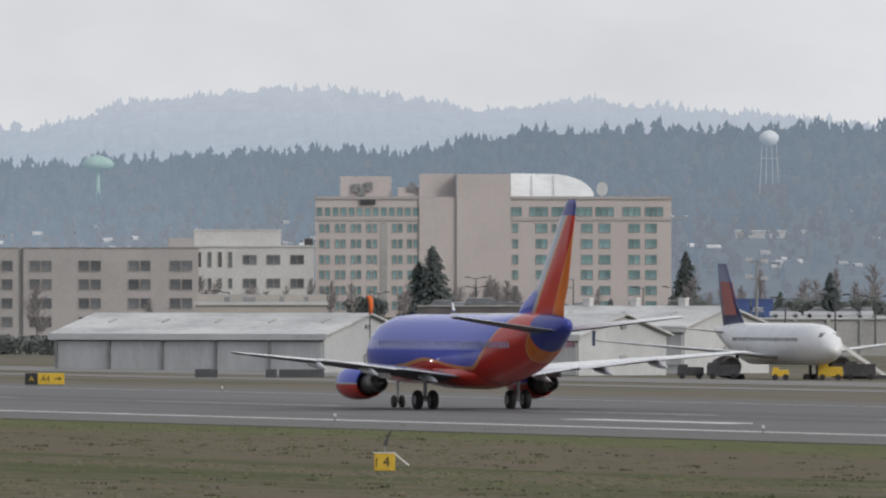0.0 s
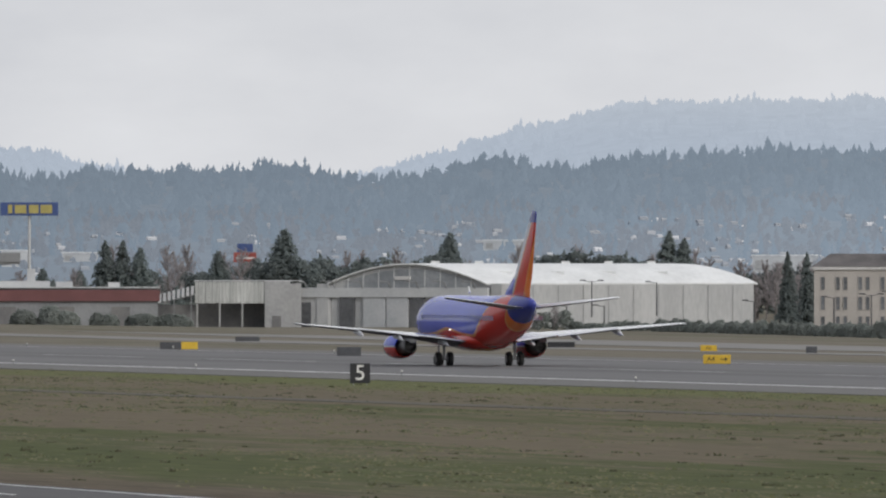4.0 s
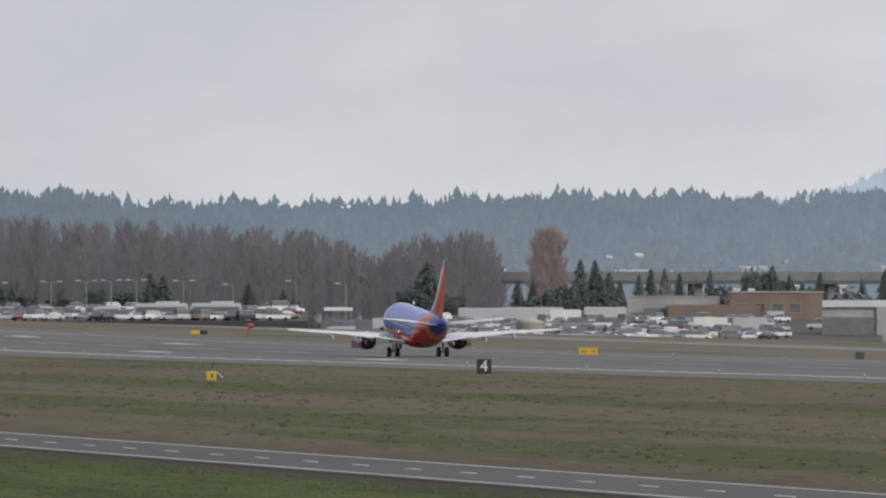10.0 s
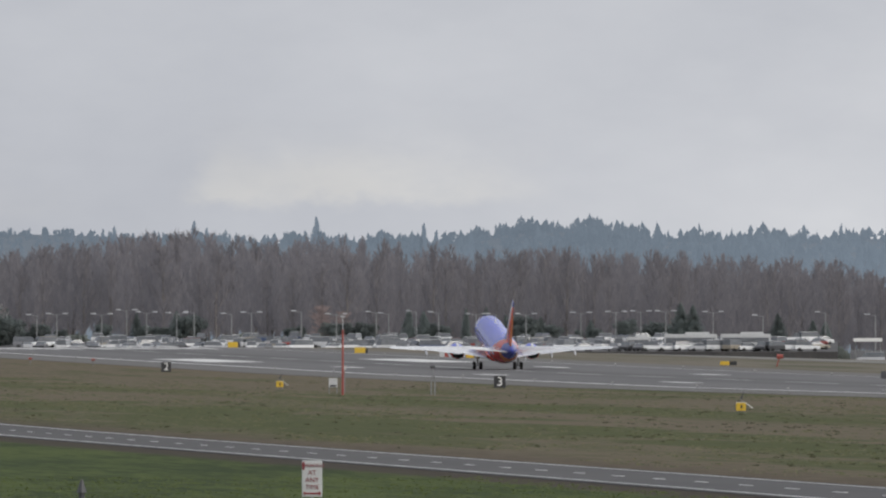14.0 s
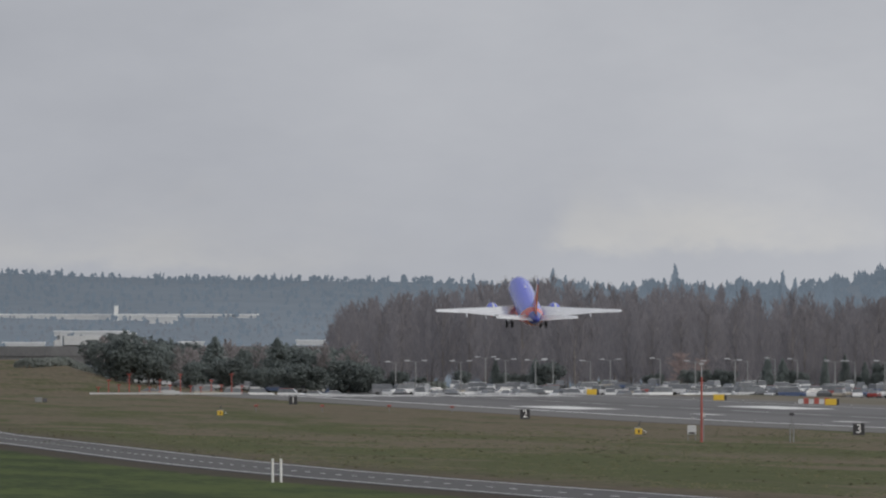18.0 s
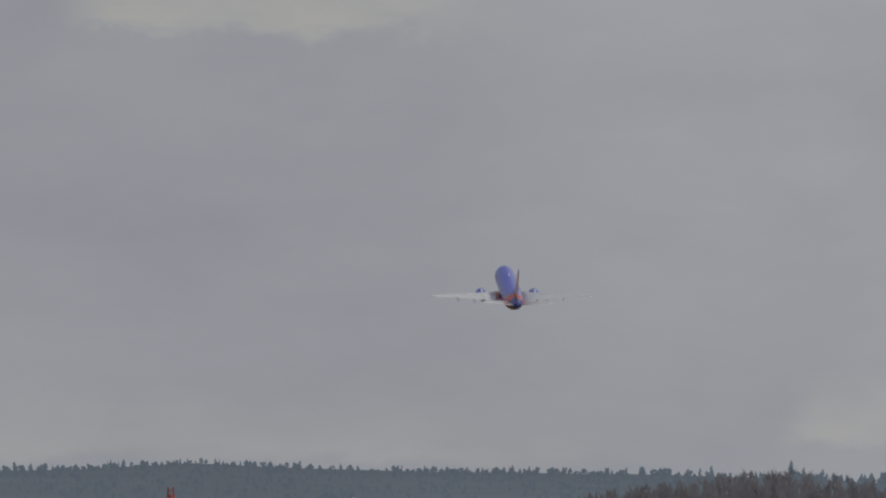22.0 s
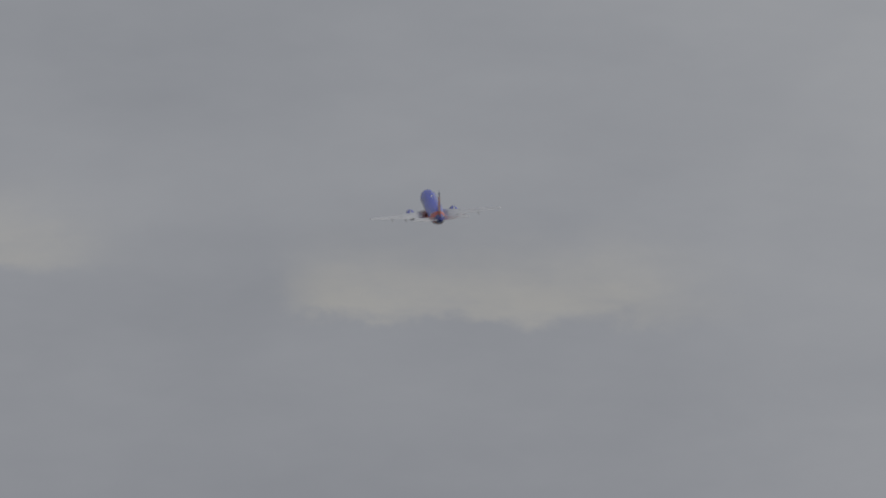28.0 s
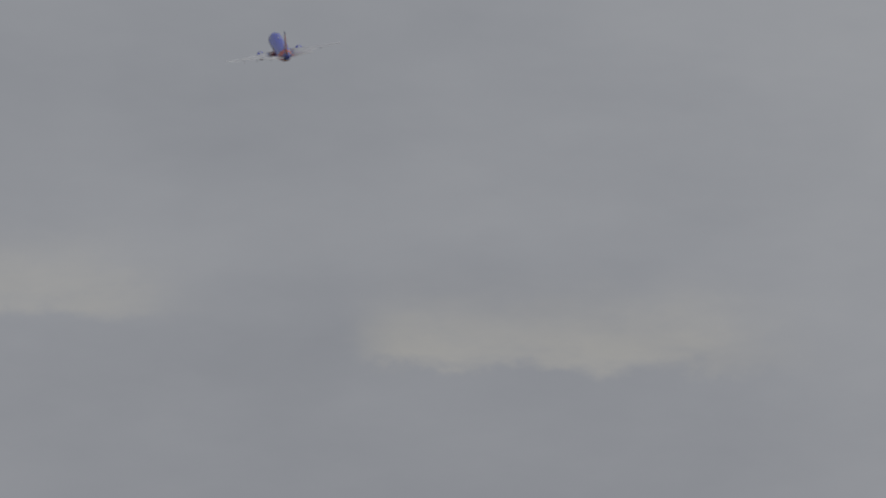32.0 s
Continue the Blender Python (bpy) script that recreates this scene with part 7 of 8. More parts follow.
SALOON = car_kind("parked_car", [(-2.2, 0.3), (2.2, 0.3), (2.25, 0.62), (2.05, 0.78), (1.0, 0.92), (-1.5, 0.95), (-2.2, 0.9)], (-1.75, -0.9, 0.35, 1.15, 1.42), "saloon car parked in the car park", 4.4, 1.75)
ESTATE = car_kind("parked_car", [(-2.25, 0.34), (2.25, 0.34), (2.3, 0.75), (2.1, 0.92), (1.1, 1.0), (-2.25, 1.02)], (-2.2, -1.95, 0.45, 1.2, 1.72), "tall estate car parked in the car park", 4.5, 1.82)
VAN = car_kind("parked_van", [(-2.5, 0.36), (2.4, 0.36), (2.45, 0.85), (1.9, 1.05), (1.3, 1.1), (-2.5, 1.1)], (-2.45, -2.4, 1.0, 1.6, 2.0), "parked minivan in the car park", 4.9, 1.9)
rnd = random.Random(21)
KINDS = [SALOON, SALOON, SALOON, ESTATE, ESTATE, VAN]
placed = set()


def park(kind, bearing, dist, z, turn):
    x, y = spot(bearing, dist)
    m = pose(x, y, z, 0, 0, turn - bearing)
    if kind in placed:
        return copy_thing(kind, m)
    placed.add(kind)
    kind.matrix_basis = m
    return kind


for row, (l, b0, b1, fill) in enumerate(((LOT_ONE, 5.8, 9.0, 0.78), (LOT_TWO, 9.5, 10.95, 0.92))):
    rows = (8, 40, 75, 110, 150, 190) if l is LOT_ONE else (8, 34, 62, 90, 120, 155, 190)
    for r in rows:
        d = l[2] + r
        b = b0 + (0.1 if r > 100 else 0)
        if l is LOT_ONE and r < 30:
            b = 5.95
        while b < b1:
            gap = 0.052 + 0.03 * rnd.random()
            if rnd.random() < fill - (0.25 if r > 130 else 0):
                park(rnd.choice(KINDS), b, d + rnd.uniform(-1, 1), on_lot(l, d), rnd.choice((0, 180)) + rnd.choice((0, 25, 60, 75, 90)) + rnd.uniform(-6, 6))
            b += gap * (1.0 if l is LOT_ONE else 0.95)
for b, d, z in ((4.86, 2462, None), (4.93, 2466, None), (5.08, 2470, None), (5.2, 2468, None), (5.3, 2470, None), (5.42, 2472, None), (5.52, 2470, None), (5.6, 2474, None)):
    park(rnd.choice(KINDS), b, d, ground_z(*spot(b, d)), rnd.uniform(-20, 20))
for d in (2570, 2602, 2634):
    b = 4.83 + rnd.random() * 0.05
    while b < 5.62:
        if rnd.random() < 0.75:
            park(rnd.choice(KINDS), b, d, ground_z(*spot(b, d)), rnd.choice((0, 90, 180)) + rnd.uniform(-8, 8))
        b += 0.062 + 0.04 * rnd.random()


def lot_lamp(kind, bearing, dist, z, h, arms, mat=STEEL, head=LAMP_HEAD):
    """A tall car-park lamp with one or two outstretched heads."""
    s = tagged(new("lamp_post"), kind, "lamp post", "lamp posts beyond the airfield")
    x, y = spot(bearing, dist)
    s.matrix_basis = pose(x, y, z, 0, 0, -bearing)
    bm = bmesh.new()
    rod(bm, (0, 0, -0.5), (0, 0, h), 0.14, 0.09, 8)
    part("pole", bm, mat, s)
    for a in arms:
        bm = bmesh.new()
        rod(bm, (0, 0, h - 0.15), (a * 1.5, 0, h + 0.12), 0.06, 0.05, 6)
        part("arm", bm, mat, s)
        bm = bmesh.new()
        box(bm, a * 1.5 - 0.5, a * 1.5 + 0.5, -0.25, 0.25, h + 0.05, h + 0.26)
        bmesh.ops.bevel(bm, geom=bm.edges[:], offset=0.05, segments=1, affect="EDGES")
        part("lamp_head", bm, head, s)
    return s


double = lot_lamp("grey lamp post with two pale heads", 6.4, 2560, on_lot(LOT_ONE, 2560), 6.1, (-1, 1))
single = lot_lamp("grey lamp post with one pale head", 6.47, 2640, on_lot(LOT_ONE, 2640), 5.8, (-1,))
rnd = random.Random(8)
for b in (5.84, 5.92, 6.1, 6.2, 6.28, 6.62, 6.7, 6.9, 7.04, 7.2, 7.25, 7.36, 7.45, 7.6, 7.68, 7.8, 8.02, 8.16, 8.26, 8.36, 8.55, 8.75, 9.0, 9.2):
    d = rnd.uniform(2520, 2680)
    x, y = spot(b, d)
    copy_thing(rnd.choice((double, single)), pose(x, y, on_lot(LOT_ONE, d), 0, 0, -b))
double = lot_lamp("dark lamp post with two heads", 18.76, 2605, 2.5, 5.6, (-1, 1), SIGN_BACK, SIGN_BACK)
single = lot_lamp("dark lamp post with one head", 19.15, 2605, 2.7, 5.2, (-1,), SIGN_BACK, SIGN_BACK)
for i in range(9):
    park(rnd.choice(KINDS), 18.62 + 0.07 * i + rnd.uniform(-0.02, 0.02), 1960, 3.0, rnd.choice((0, 90, 180)))
for i in range(7):
    park(rnd.choice(KINDS), 19.75 + 0.12 * i + rnd.uniform(-0.03, 0.03), 1985, 2.2, rnd.choice((0, 90, 180)))
for b, d, h in ((17.77, 1800, 9), (18.37, 2600, 5.6), (18.76, 2600, 6.4), (19.15, 2600, 6.6), (19.43, 2600, 6.4), (19.55, 2600, 6.4), (20.0, 1850, 8.0), (20.2, 1850, 8.0), (20.36, 1850, 7.8),
                (15.22, 2240, 6.0), (15.37, 2240, 6.0), (15.46, 2240, 6.4), (15.56, 2240, 6.2), (15.67, 2240, 4.0), (14.25, 2440, 8.0), (14.51, 2440, 8.2), (14.15, 2440, 4.2), (14.0, 2440, 4.0), (14.3, 2440, 4.2), (13.9, 2440, 4.0), (14.9, 2440, 5.0),
                (15.8, 2240, 4.8), (11.2, 2700, 10), (10.2, 2640, 9), (10.7, 2640, 8.5), (11.9, 2640, 8)):
    x, y = spot(b, d)
    copy_thing(rnd.choice((double, single)) if h > 5 else single, pose(x, y, ground_z(x, y) + h - 5.5, 0, 0, -b))


def long_vehicle(name, label, bearing, dist, z, length, h, mats, band=None, wide=2.5, turn=0.0, category="bus"):
    s = tagged(new(name), label, category)
    x, y = spot(bearing, dist)
    s.matrix_basis = pose(x, y, z, 0, 0, turn - bearing)
    bm = bmesh.new()
    box(bm, -length / 2, length / 2, -wide / 2, wide / 2, 0.45, h)
    bmesh.ops.bevel(bm, geom=bm.edges[:], offset=0.12, segments=2, affect="EDGES")
    part("body", bm, mats, s)
    if band:
        part("window_band", boxes((-length / 2 + 0.3, length / 2 - 0.3, -wide / 2 - 0.02, wide / 2 + 0.02, h * 0.48, h * 0.78)), CAR_GLASS, s)
    for wx in (-length * 0.33, length * 0.3):
        for sgn in (-1, 1):
            bm = bmesh.new()
            rod(bm, (wx, sgn * wide * 0.5, 0.45), (wx, sgn * wide * 0.36, 0.45), 0.45, 0.45, 12)
            part("wheel", bm, RUBBER, s)
    return s


for b, d, n, h in ((8.46, 2500, 9.3, 2.9), (8.68, 2505, 8.8, 2.9), (8.25, 2500, 4.2, 2.4)):
    v = long_vehicle("shuttle_bus", "pale shuttle bus waiting by the car park", b, d, on_lot(LOT_ONE, d), n, h, SIDING, True)
    part("roof_unit", boxes((-n * 0.1, n * 0.35, -0.7, 0.7, h - 0.02, h + 0.35)), SIDING, v)
for b, d, n, h, mat in ((10.08, 2560, 5.6, 2.6, SIGN_WHITE), (10.24, 2565, 7.6, 3.0, SIDING), (10.66, 2480, 6.0, 2.5, SIGN_WHITE), (10.82, 2480, 6.0, 2.5, SIDING), (9.42, 2480, 9.8, 2.4, SIDING), (9.95, 2575, 11, 2.8, SIDING), (9.75, 2580, 9, 2.6, SIDING)):
    long_vehicle("box_trailer", "pale box trailer parked among cars", b, d, on_lot(LOT_TWO, d), n, h, mat, False, category="trailer")
for b, d in ((9.18, 2470), (11.17, 2480), (11.1, 2500)):
    park(VAN, b, d, on_lot(LOT_TWO, d), 180)
c = tagged(stand("gate_canopy", 9.17, 2490, on_lot(LOT_TWO, 2490)), "flat white canopy on thin posts", "canopy")
part("roof", boxes((-2.5, 2.5, -2, 2, 3.5, 4.1)), SIGN_WHITE, c)
for dx in (-2.2, 2.2):
    bm = bmesh.new()
    rod(bm, (dx, 0, 0), (dx, 0, 3.5), 0.12)
    part("post", bm, STEEL, c)
k = tagged(stand("storage_tank", 9.94, 2440, on_lot(LOT_TWO, 2440)), "squat tan storage tank with a shallow cone roof", "tank")
bm = bmesh.new()
loft(bm, [[(r * math.cos(a), r * math.sin(a), z) for a in [q * math.pi / 12 for q in range(24)]] for z, r in ((-0.5, 2.4), (2.2, 2.4), (2.35, 2.5), (3.1, 0.3))])
smooth(part("drum", bm, CREAM, k))


# ---- highway, truck, far landmarks ----
DARK_CONCRETE = material("dull_dark_concrete", (0.11, 0.112, 0.118), (0.165, 0.167, 0.173), 0.85, 0.15, 16.0)
DULL_CONCRETE = material("dull_grey_concrete", (0.16, 0.165, 0.17), (0.225, 0.23, 0.236), 0.85, 0.15, 16.0)


def viaduct(name, label, x0, x1, y, z, step, mat, deep=1.5):
    v = tagged(new(name), label, "viaduct")
    v.location = (0, y, 0)
    part("deck", boxes((x0, x1, 0, 11, z - deep, z)), mat, v)
    part("parapet", boxes((x0, x1, -0.3, 0.0, z - 1.0, z + 0.9)), mat, v)
    part("parapet", boxes((x0, x1, 11.0, 11.3, z - 1.6, z + 0.9)), mat, v)
    x = x0 + step / 2
    while x < x1:
        part("pier", boxes((x - 0.9, x + 0.9, 2, 9, -2, z - 1.5)), mat, v)
        x += step
    return v


viaduct("highway_viaduct", "grey concrete highway viaduct behind trees", 20, 268, 2735, 10.6, 30, DARK_CONCRETE, 2.6)
viaduct("rail_viaduct", "grey concrete viaduct above the far roofs", 470, 610, 2880, 10.2, 28, DULL_CONCRETE)


def lorry():
    t = tagged(new("lorry"), "white articulated lorry on the highway", "truck")
    bm = bmesh.new()
    box(bm, -3.4, 5.3, -1.25, 1.25, 1.1, 2.9)
    bmesh.ops.bevel(bm, geom=bm.edges[:], offset=0.06, segments=1, affect="EDGES")
    part("trailer_box", bm, SIDING, t)
    part("chassis", boxes((-5.0, 5.2, -0.5, 0.5, 0.75, 1.1)), DARK_STEEL, t)
    part("brand_panel", boxes((-2.0, 1.0, -1.27, -1.25, 1.9, 2.5)), SIDING, t)
    bm = bmesh.new()
    extrude(bm, [(-5.2, 0.6), (-3.7, 0.6), (-3.7, 3.3), (-4.3, 3.4), (-4.7, 2.2), (-5.3, 1.8)], lambda p, q: (p[0], (q - 0.5) * 2.3, p[1]))
    part("cab", bm, SIDING, t)
    part("windscreen", boxes((-4.66, -4.2, -1.18, 1.18, 2.2, 3.0)), CAR_GLASS, t)
    for x in (-4.8, -3.0, 3.4, 4.5):
        for s in (-1, 1):
            bm = bmesh.new()
            rod(bm, (x, s * 1.2, 0.5), (x, s * 0.85, 0.5), 0.5, 0.5, 14)
            part("wheel", bm, RUBBER, t)
    return t


LORRY = lorry()
x, y = spot(4.18, 2600)
car = copy_thing(SALOON, pose(x, y, ground_z(x, y) + 0.05, 0, 0, -94))
tagged(car, "car with lit headlamps on the bank road", "car", "cars on the bank road")
for dy in (-0.6, 0.6):
    bm = bmesh.new()
    bmesh.ops.create_icosphere(bm, subdivisions=1, radius=0.1)
    lamp = part("headlamp", bm, HEADLAMP, car, "lit headlamp")
    lamp.matrix_basis = pose(2.22, dy, 0.66)
d = long_vehicle("dark_pickup", "dark pickup standing beside the service road", 3.95, 1100, 0.0, 4.8, 1.2, DARK_STEEL, False, 1.9, 20, "pickup")
part("cab", boxes((-0.6, 1.2, -0.85, 0.85, 1.15, 1.85)), DARK_STEEL, d)

# far white sheds on the left, below the hills
for bb, k, w, h in ((4.6, 0.46, 23, 1.1), (4.9, 0.43, 3.6, 1.7), (4.62, 0.3, 9, 1.1), (4.75, 0.27, 3.0, 1.5), (5.5, 0.24, 3.5, 1.0), (3.9, 0.42, 13, 0.8), (3.6, 0.36, 8, 0.9), (5.1, 0.5, 12, 0.6), (4.35, 0.2, 5, 1.1), (5.02, 0.22, 3, 1.1), (6.0, 0.4, 5, 0.7)):
    dd = 3250 + 750 * k
    s = tagged(stand("far_shed", bb, dd, hill_z(bb, k)), "long pale shed far off on the hillside", "building")
    part("wall", boxes((-w, w, 0, 8, -4, h)), SIDING, s)
    part("roof", boxes((-w - 0.2, w + 0.2, -0.2, 8.2, h, h + 0.3)), ROOF_WHITE, s)
s = tagged(stand("far_tower_block", 4.72, 3590, hill_z(4.72, 0.45)), "small white tower above a long shed", "building")
part("wall", boxes((-0.5, 0.5, -1, 1, -1, 3.6)), SIGN_WHITE, s)
part("cap", boxes((-0.6, 0.6, -1.1, 1.1, 3.6, 3.9)), ROOF_WHITE, s)


FADED_YELLOW = shade("faded_yellow_block", (0.42, 0.36, 0.12), rough=0.5, scale=0.5)


def landmarks():
    # water tower: a white globe on legs
    w = tagged(stand("water_tower", 19.935, 3650, 19.7), "white water tower on slim legs", "water tower")
    bm = bmesh.new()
    loft(bm, [[(r * math.cos(a), r * math.sin(a), z) for a in [q * math.pi / 10 for q in range(20)]] for z, r in ((22.6, 0.3), (23.2, 1.6), (24.4, 2.5), (25.4, 2.4), (26.3, 1.6), (26.8, 0.3))])
    # tanks, legs and column also get their haze as emission
    smooth(part("tank", bm, haze("misty_white_tank", (0.5, 0.52, 0.53), (0.6, 0.61, 0.62), (0.235, 0.3, 0.375), 0.5, 0.5, 0.0, 50.0, 1.0, 1.0), w, "white globe tank"))
    for sx in (-2.4, -0.9, 0.9, 2.4):
        bm = bmesh.new()
        rod(bm, (sx * 1.15, 0, 4), (sx * 0.75, 0, 23.6), 0.16)
        part("leg", bm, haze_steel, w)
    bm = bmesh.new()
    rod(bm, (-2.4, 0, 19.6), (2.4, 0, 19.6), 0.12)
    part("brace", bm, haze_steel, w)
    g = tagged(stand("green_water_tank", 17.245, 3720, 17.0), "pale green domed water tank on a column", "water tower")
    bm = bmesh.new()
    loft(bm, [[(r * math.cos(a), r * math.sin(a), z) for a in [q * math.pi / 12 for q in range(24)]] for z, r in ((20.0, 3.2), (21.0, 4.2), (21.8, 4.1), (22.8, 3.1), (23.5, 1.4), (23.8, 0.2))])
    tank_paint = haze("misty_green_tank", (0.25, 0.36, 0.32), (0.3, 0.42, 0.38), (0.235, 0.3, 0.36), 0.6, 0.5, 0.0, 50.0, 1.0, 1.0)
    smooth(part("tank", bm, tank_paint, g, "pale green domed tank"))
    bm = bmesh.new()
    rod(bm, (0, 0, 0), (0, 0, 20.4), 0.6, 0.55, 10)
    part("column", bm, tank_paint, g)
    s = tagged(stand("store_sign", 11.996, 2950, 1.5), "large blue sign board with yellow blocks on a tall pole", "sign")
    sign_case(s, -5.95, 5.95, 17.3, 20.0, BLUE_PANEL, 1.0, "board")
    for x0, x1 in ((-4.4, -3.5), (-3.0, -0.6), (-0.1, 1.9), (2.3, 4.7)):
        part("yellow_block", boxes((x0, x1, -0.56, -0.5, 17.75, 19.5)), FADED_YELLOW, s)
    bm = bmesh.new()
    rod(bm, (0, 0.4, -2), (0, 0.4, 17.4), 0.32, 0.28, 10)
    part("pole", bm, SIDING, s)
    r = tagged(stand("inn_sign", 12.86, 2900, 1.5), "red and blue roadside sign on posts", "sign")
    sign_case(r, -2.3, 2.3, 7.6, 9.6, RED_PAINT, 0.5, "red_board")
    sign_case(r, -1.6, 1.6, 9.7, 11.4, BLUE_PANEL, 0.5, "blue_board")
    part("pale_strip", boxes((-1.9, 1.9, -0.28, -0.25, 8.3, 8.6)), SIGN_WHITE, r)
    for dx in (-1.2, 1.2):
        bm = bmesh.new()
        rod(bm, (dx, 0.3, -1), (dx, 0.3, 7.7), 0.16)
        part("post", bm, STEEL, r)
    # windsock
    x, y = spot(18.335, 1250)
    q = tagged(new("windsock"), "limp orange windsock on a dark mast", "windsock")
    q.matrix_basis = pose(x, y, ground_z(x, y), 0, 0, -18.3)
    bm = bmesh.new()
    rod(bm, (0, 0, -0.2), (0, 0, 7.2), 0.06, 0.04, 8)
    part("mast", bm, DARK_STEEL, q)
    bm = bmesh.new()
    loft(bm, [[(cx + r * math.cos(a), r * math.sin(a) * 0.8, z) for a in [i * math.pi / 5 for i in range(10)]] for z, cx, r in ((7.2, -0.15, 0.2), (6.95, 0.02, 0.24), (6.3, 0.1, 0.2), (5.6, 0.08, 0.15))])
    smooth(part("sock", bm, ORANGE_CLOTH, q))
    # blue skips, light mast
    for dx in (-1.6, 2.6):
        k = tagged(stand("blue_skip", 19.85 + dx * 0.022, 2000, 2.25), "blue steel skip on a raised yard", "skip")
        part("body", boxes((-1.5, 1.5, -1, 1, 0, 2.5)), BLUE_PANEL, k)
        part("rim", boxes((-1.58, 1.58, -1.08, 1.08, 2.4, 2.6)), BLUE_PANEL, k)
    m = tagged(stand("floodlight_mast", 19.885, 1700), "tall grey floodlight mast with lamp heads", "mast")
    bm = bmesh.new()
    rod(bm, (0, 0, -0.3), (0, 0, 12.6), 0.2, 0.12, 8)
    part("pole", bm, STEEL, m)
    for dx, z in ((-0.9, 12.4), (0.9, 12.2), (-0.9, 10.4), (0.9, 10.2)):
        part("lamp_head", boxes((dx - 0.45, dx + 0.45, -0.3, 0.3, z, z + 0.45)), LAMP_HEAD, m)
        part("arm", boxes((min(0, dx), max(0, dx), -0.05, 0.05, z - 0.08, z)), STEEL, m)


haze_steel = haze("misty_pale_steel", (0.3, 0.32, 0.34), (0.36, 0.38, 0.4), (0.235, 0.3, 0.375), 0.5, 0.5, 0.0, 50.0, 1.0, 1.0)
landmarks()


# ---- the white jet on the apron ----
def white_jet():
    x, y = spot(19.97, 1405)
    j = tagged(new("parked_jet"), "white jetliner with a dark blue and red fin on the apron", "airliner")
    j.matrix_basis = pose(x, y, ground_z(x, y) - 0.6, 0, 0, 199.3 - 19.97)
    bm = bmesh.new()
    loft(bm, [ring(*r) for r in ((17.0, 0.05, 0.05, 3.5), (16.7, 0.6, 0.55, 3.6), (15.8, 1.1, 1.15, 3.75), (14.4, 1.6, 1.65, 3.95), (12.6, 1.92, 1.98, 4.05), (10, 1.97, 2.05, 4.1), (-7, 1.97, 2.05, 4.1), (-11, 1.6, 1.65, 4.5), (-15, 0.9, 0.95, 5.0), (-18.5, 0.25, 0.3, 5.4))])
    smooth(part("fuselage", bm, WHITE_HULL, j))
    for a in (-0.62, -0.22, 0.22, 0.62):
        bm = bmesh.new()
        box(bm, -0.3, 0.3, -0.5, 0.06, -0.2, 0.2)
        ob = part("cockpit_window", bm, CAR_GLASS, j)
        ob.matrix_basis = pose(1.28 * math.sin(a), 14.25 + 1.1 * math.cos(a), 4.75, -38, 0, -math.degrees(a))
    navy = shade("navy_fin_paint", (0.03, 0.045, 0.13), rough=0.35, scale=0.4)
    bm = bmesh.new()
    loft(bm, [foil(0, le, ch, z, th, vertical=True) for z, le, ch, th in ((5.6, -9.5, 6.8, 0.4), (8.0, -12.2, 5.0, 0.35), (12.0, -15.6, 2.6, 0.2))])
    bmesh.ops.recalc_face_normals(bm, faces=bm.faces)
    smooth(part("fin", bm, navy, j, "dark blue fin"))
    for s in (-1, 1):
        bm = bmesh.new()
        extrude(bm, [(-11.9, 6.9), (-15.6, 6.9), (-16.8, 10.2), (-14.3, 10.2)], lambda p, t: (s * (0.14 + 0.06 * t), p[0], p[1]))
        part("fin_flash", bm, RED_PAINT, j, "red patch on the fin")
        bm = bmesh.new()
        loft(bm, [foil(s * q, le, ch, z, th) for q, le, ch, z, th in ((1.6, 4.4, 6.4, 2.9, 0.85), (5.6, 1.6, 4.0, 3.4, 0.5), (16.6, -5.0, 1.6, 4.4, 0.18), (17.0, -5.5, 1.0, 4.5, 0.1))])
        bmesh.ops.recalc_face_normals(bm, faces=bm.faces)
        wing = smooth(part("wing", bm, WING, j))
        bm = bmesh.new()
        loft(bm, [foil(s * (17.0 + 0.05), -5.6, 1.0, z, 0.1, vertical=True) for z in (3.9, 5.4)])
        part("wingtip_fence", bm, navy, wing)
        bm = bmesh.new()
        loft(bm, [foil(s * q, le, ch, z, th) for q, le, ch, z, th in ((0.6, -12.5, 3.6, 5.2, 0.3), (6.2, -16.0, 1.4, 5.8, 0.12))])
        bmesh.ops.recalc_face_normals(bm, faces=bm.faces)
        smooth(part("tailplane", bm, WING, j))
        bm = bmesh.new()
        loft(bm, [[(s * 5.75 + r * math.cos(a), q, 1.85 + r * math.sin(a)) for a in [i * math.pi / 9 for i in range(18)]] for q, r in ((2.6, 0.85), (2.75, 1.0), (2.2, 1.12), (0.5, 1.1), (-1.4, 0.8), (-2.2, 0.45))])
        smooth(part("engine", bm, DARK_SKIN, j))
        bm = bmesh.new()
        rod(bm, (s * 3.8, -1.2, 3.0), (s * 3.8, -1.2, 0.6), 0.16)
        for dx in (-0.4, 0.4):
            rod(bm, (s * 3.8 + dx - 0.18, -1.2, 0.58), (s * 3.8 + dx + 0.18, -1.2, 0.58), 0.58, 0.58, 14)
        part("main_gear", bm, RUBBER, j)
    bm = bmesh.new()
    rod(bm, (0, 11.5, 2.4), (0, 11.5, 0.4), 0.12)
    rod(bm, (-0.35, 11.5, 0.38), (0.35, 11.5, 0.38), 0.38, 0.38, 12)
    part("nose_gear", bm, RUBBER, j)
    for i in range(26):
        for s in (-1, 1):
            m = pose(s * 1.95, 11 - i * 0.75, 4.55)
            if i == 0 and s == -1:
                first = part("cabin_window", boxes((-0.03, 0.03, -0.12, 0.12, -0.17, 0.17)), TINT, j)
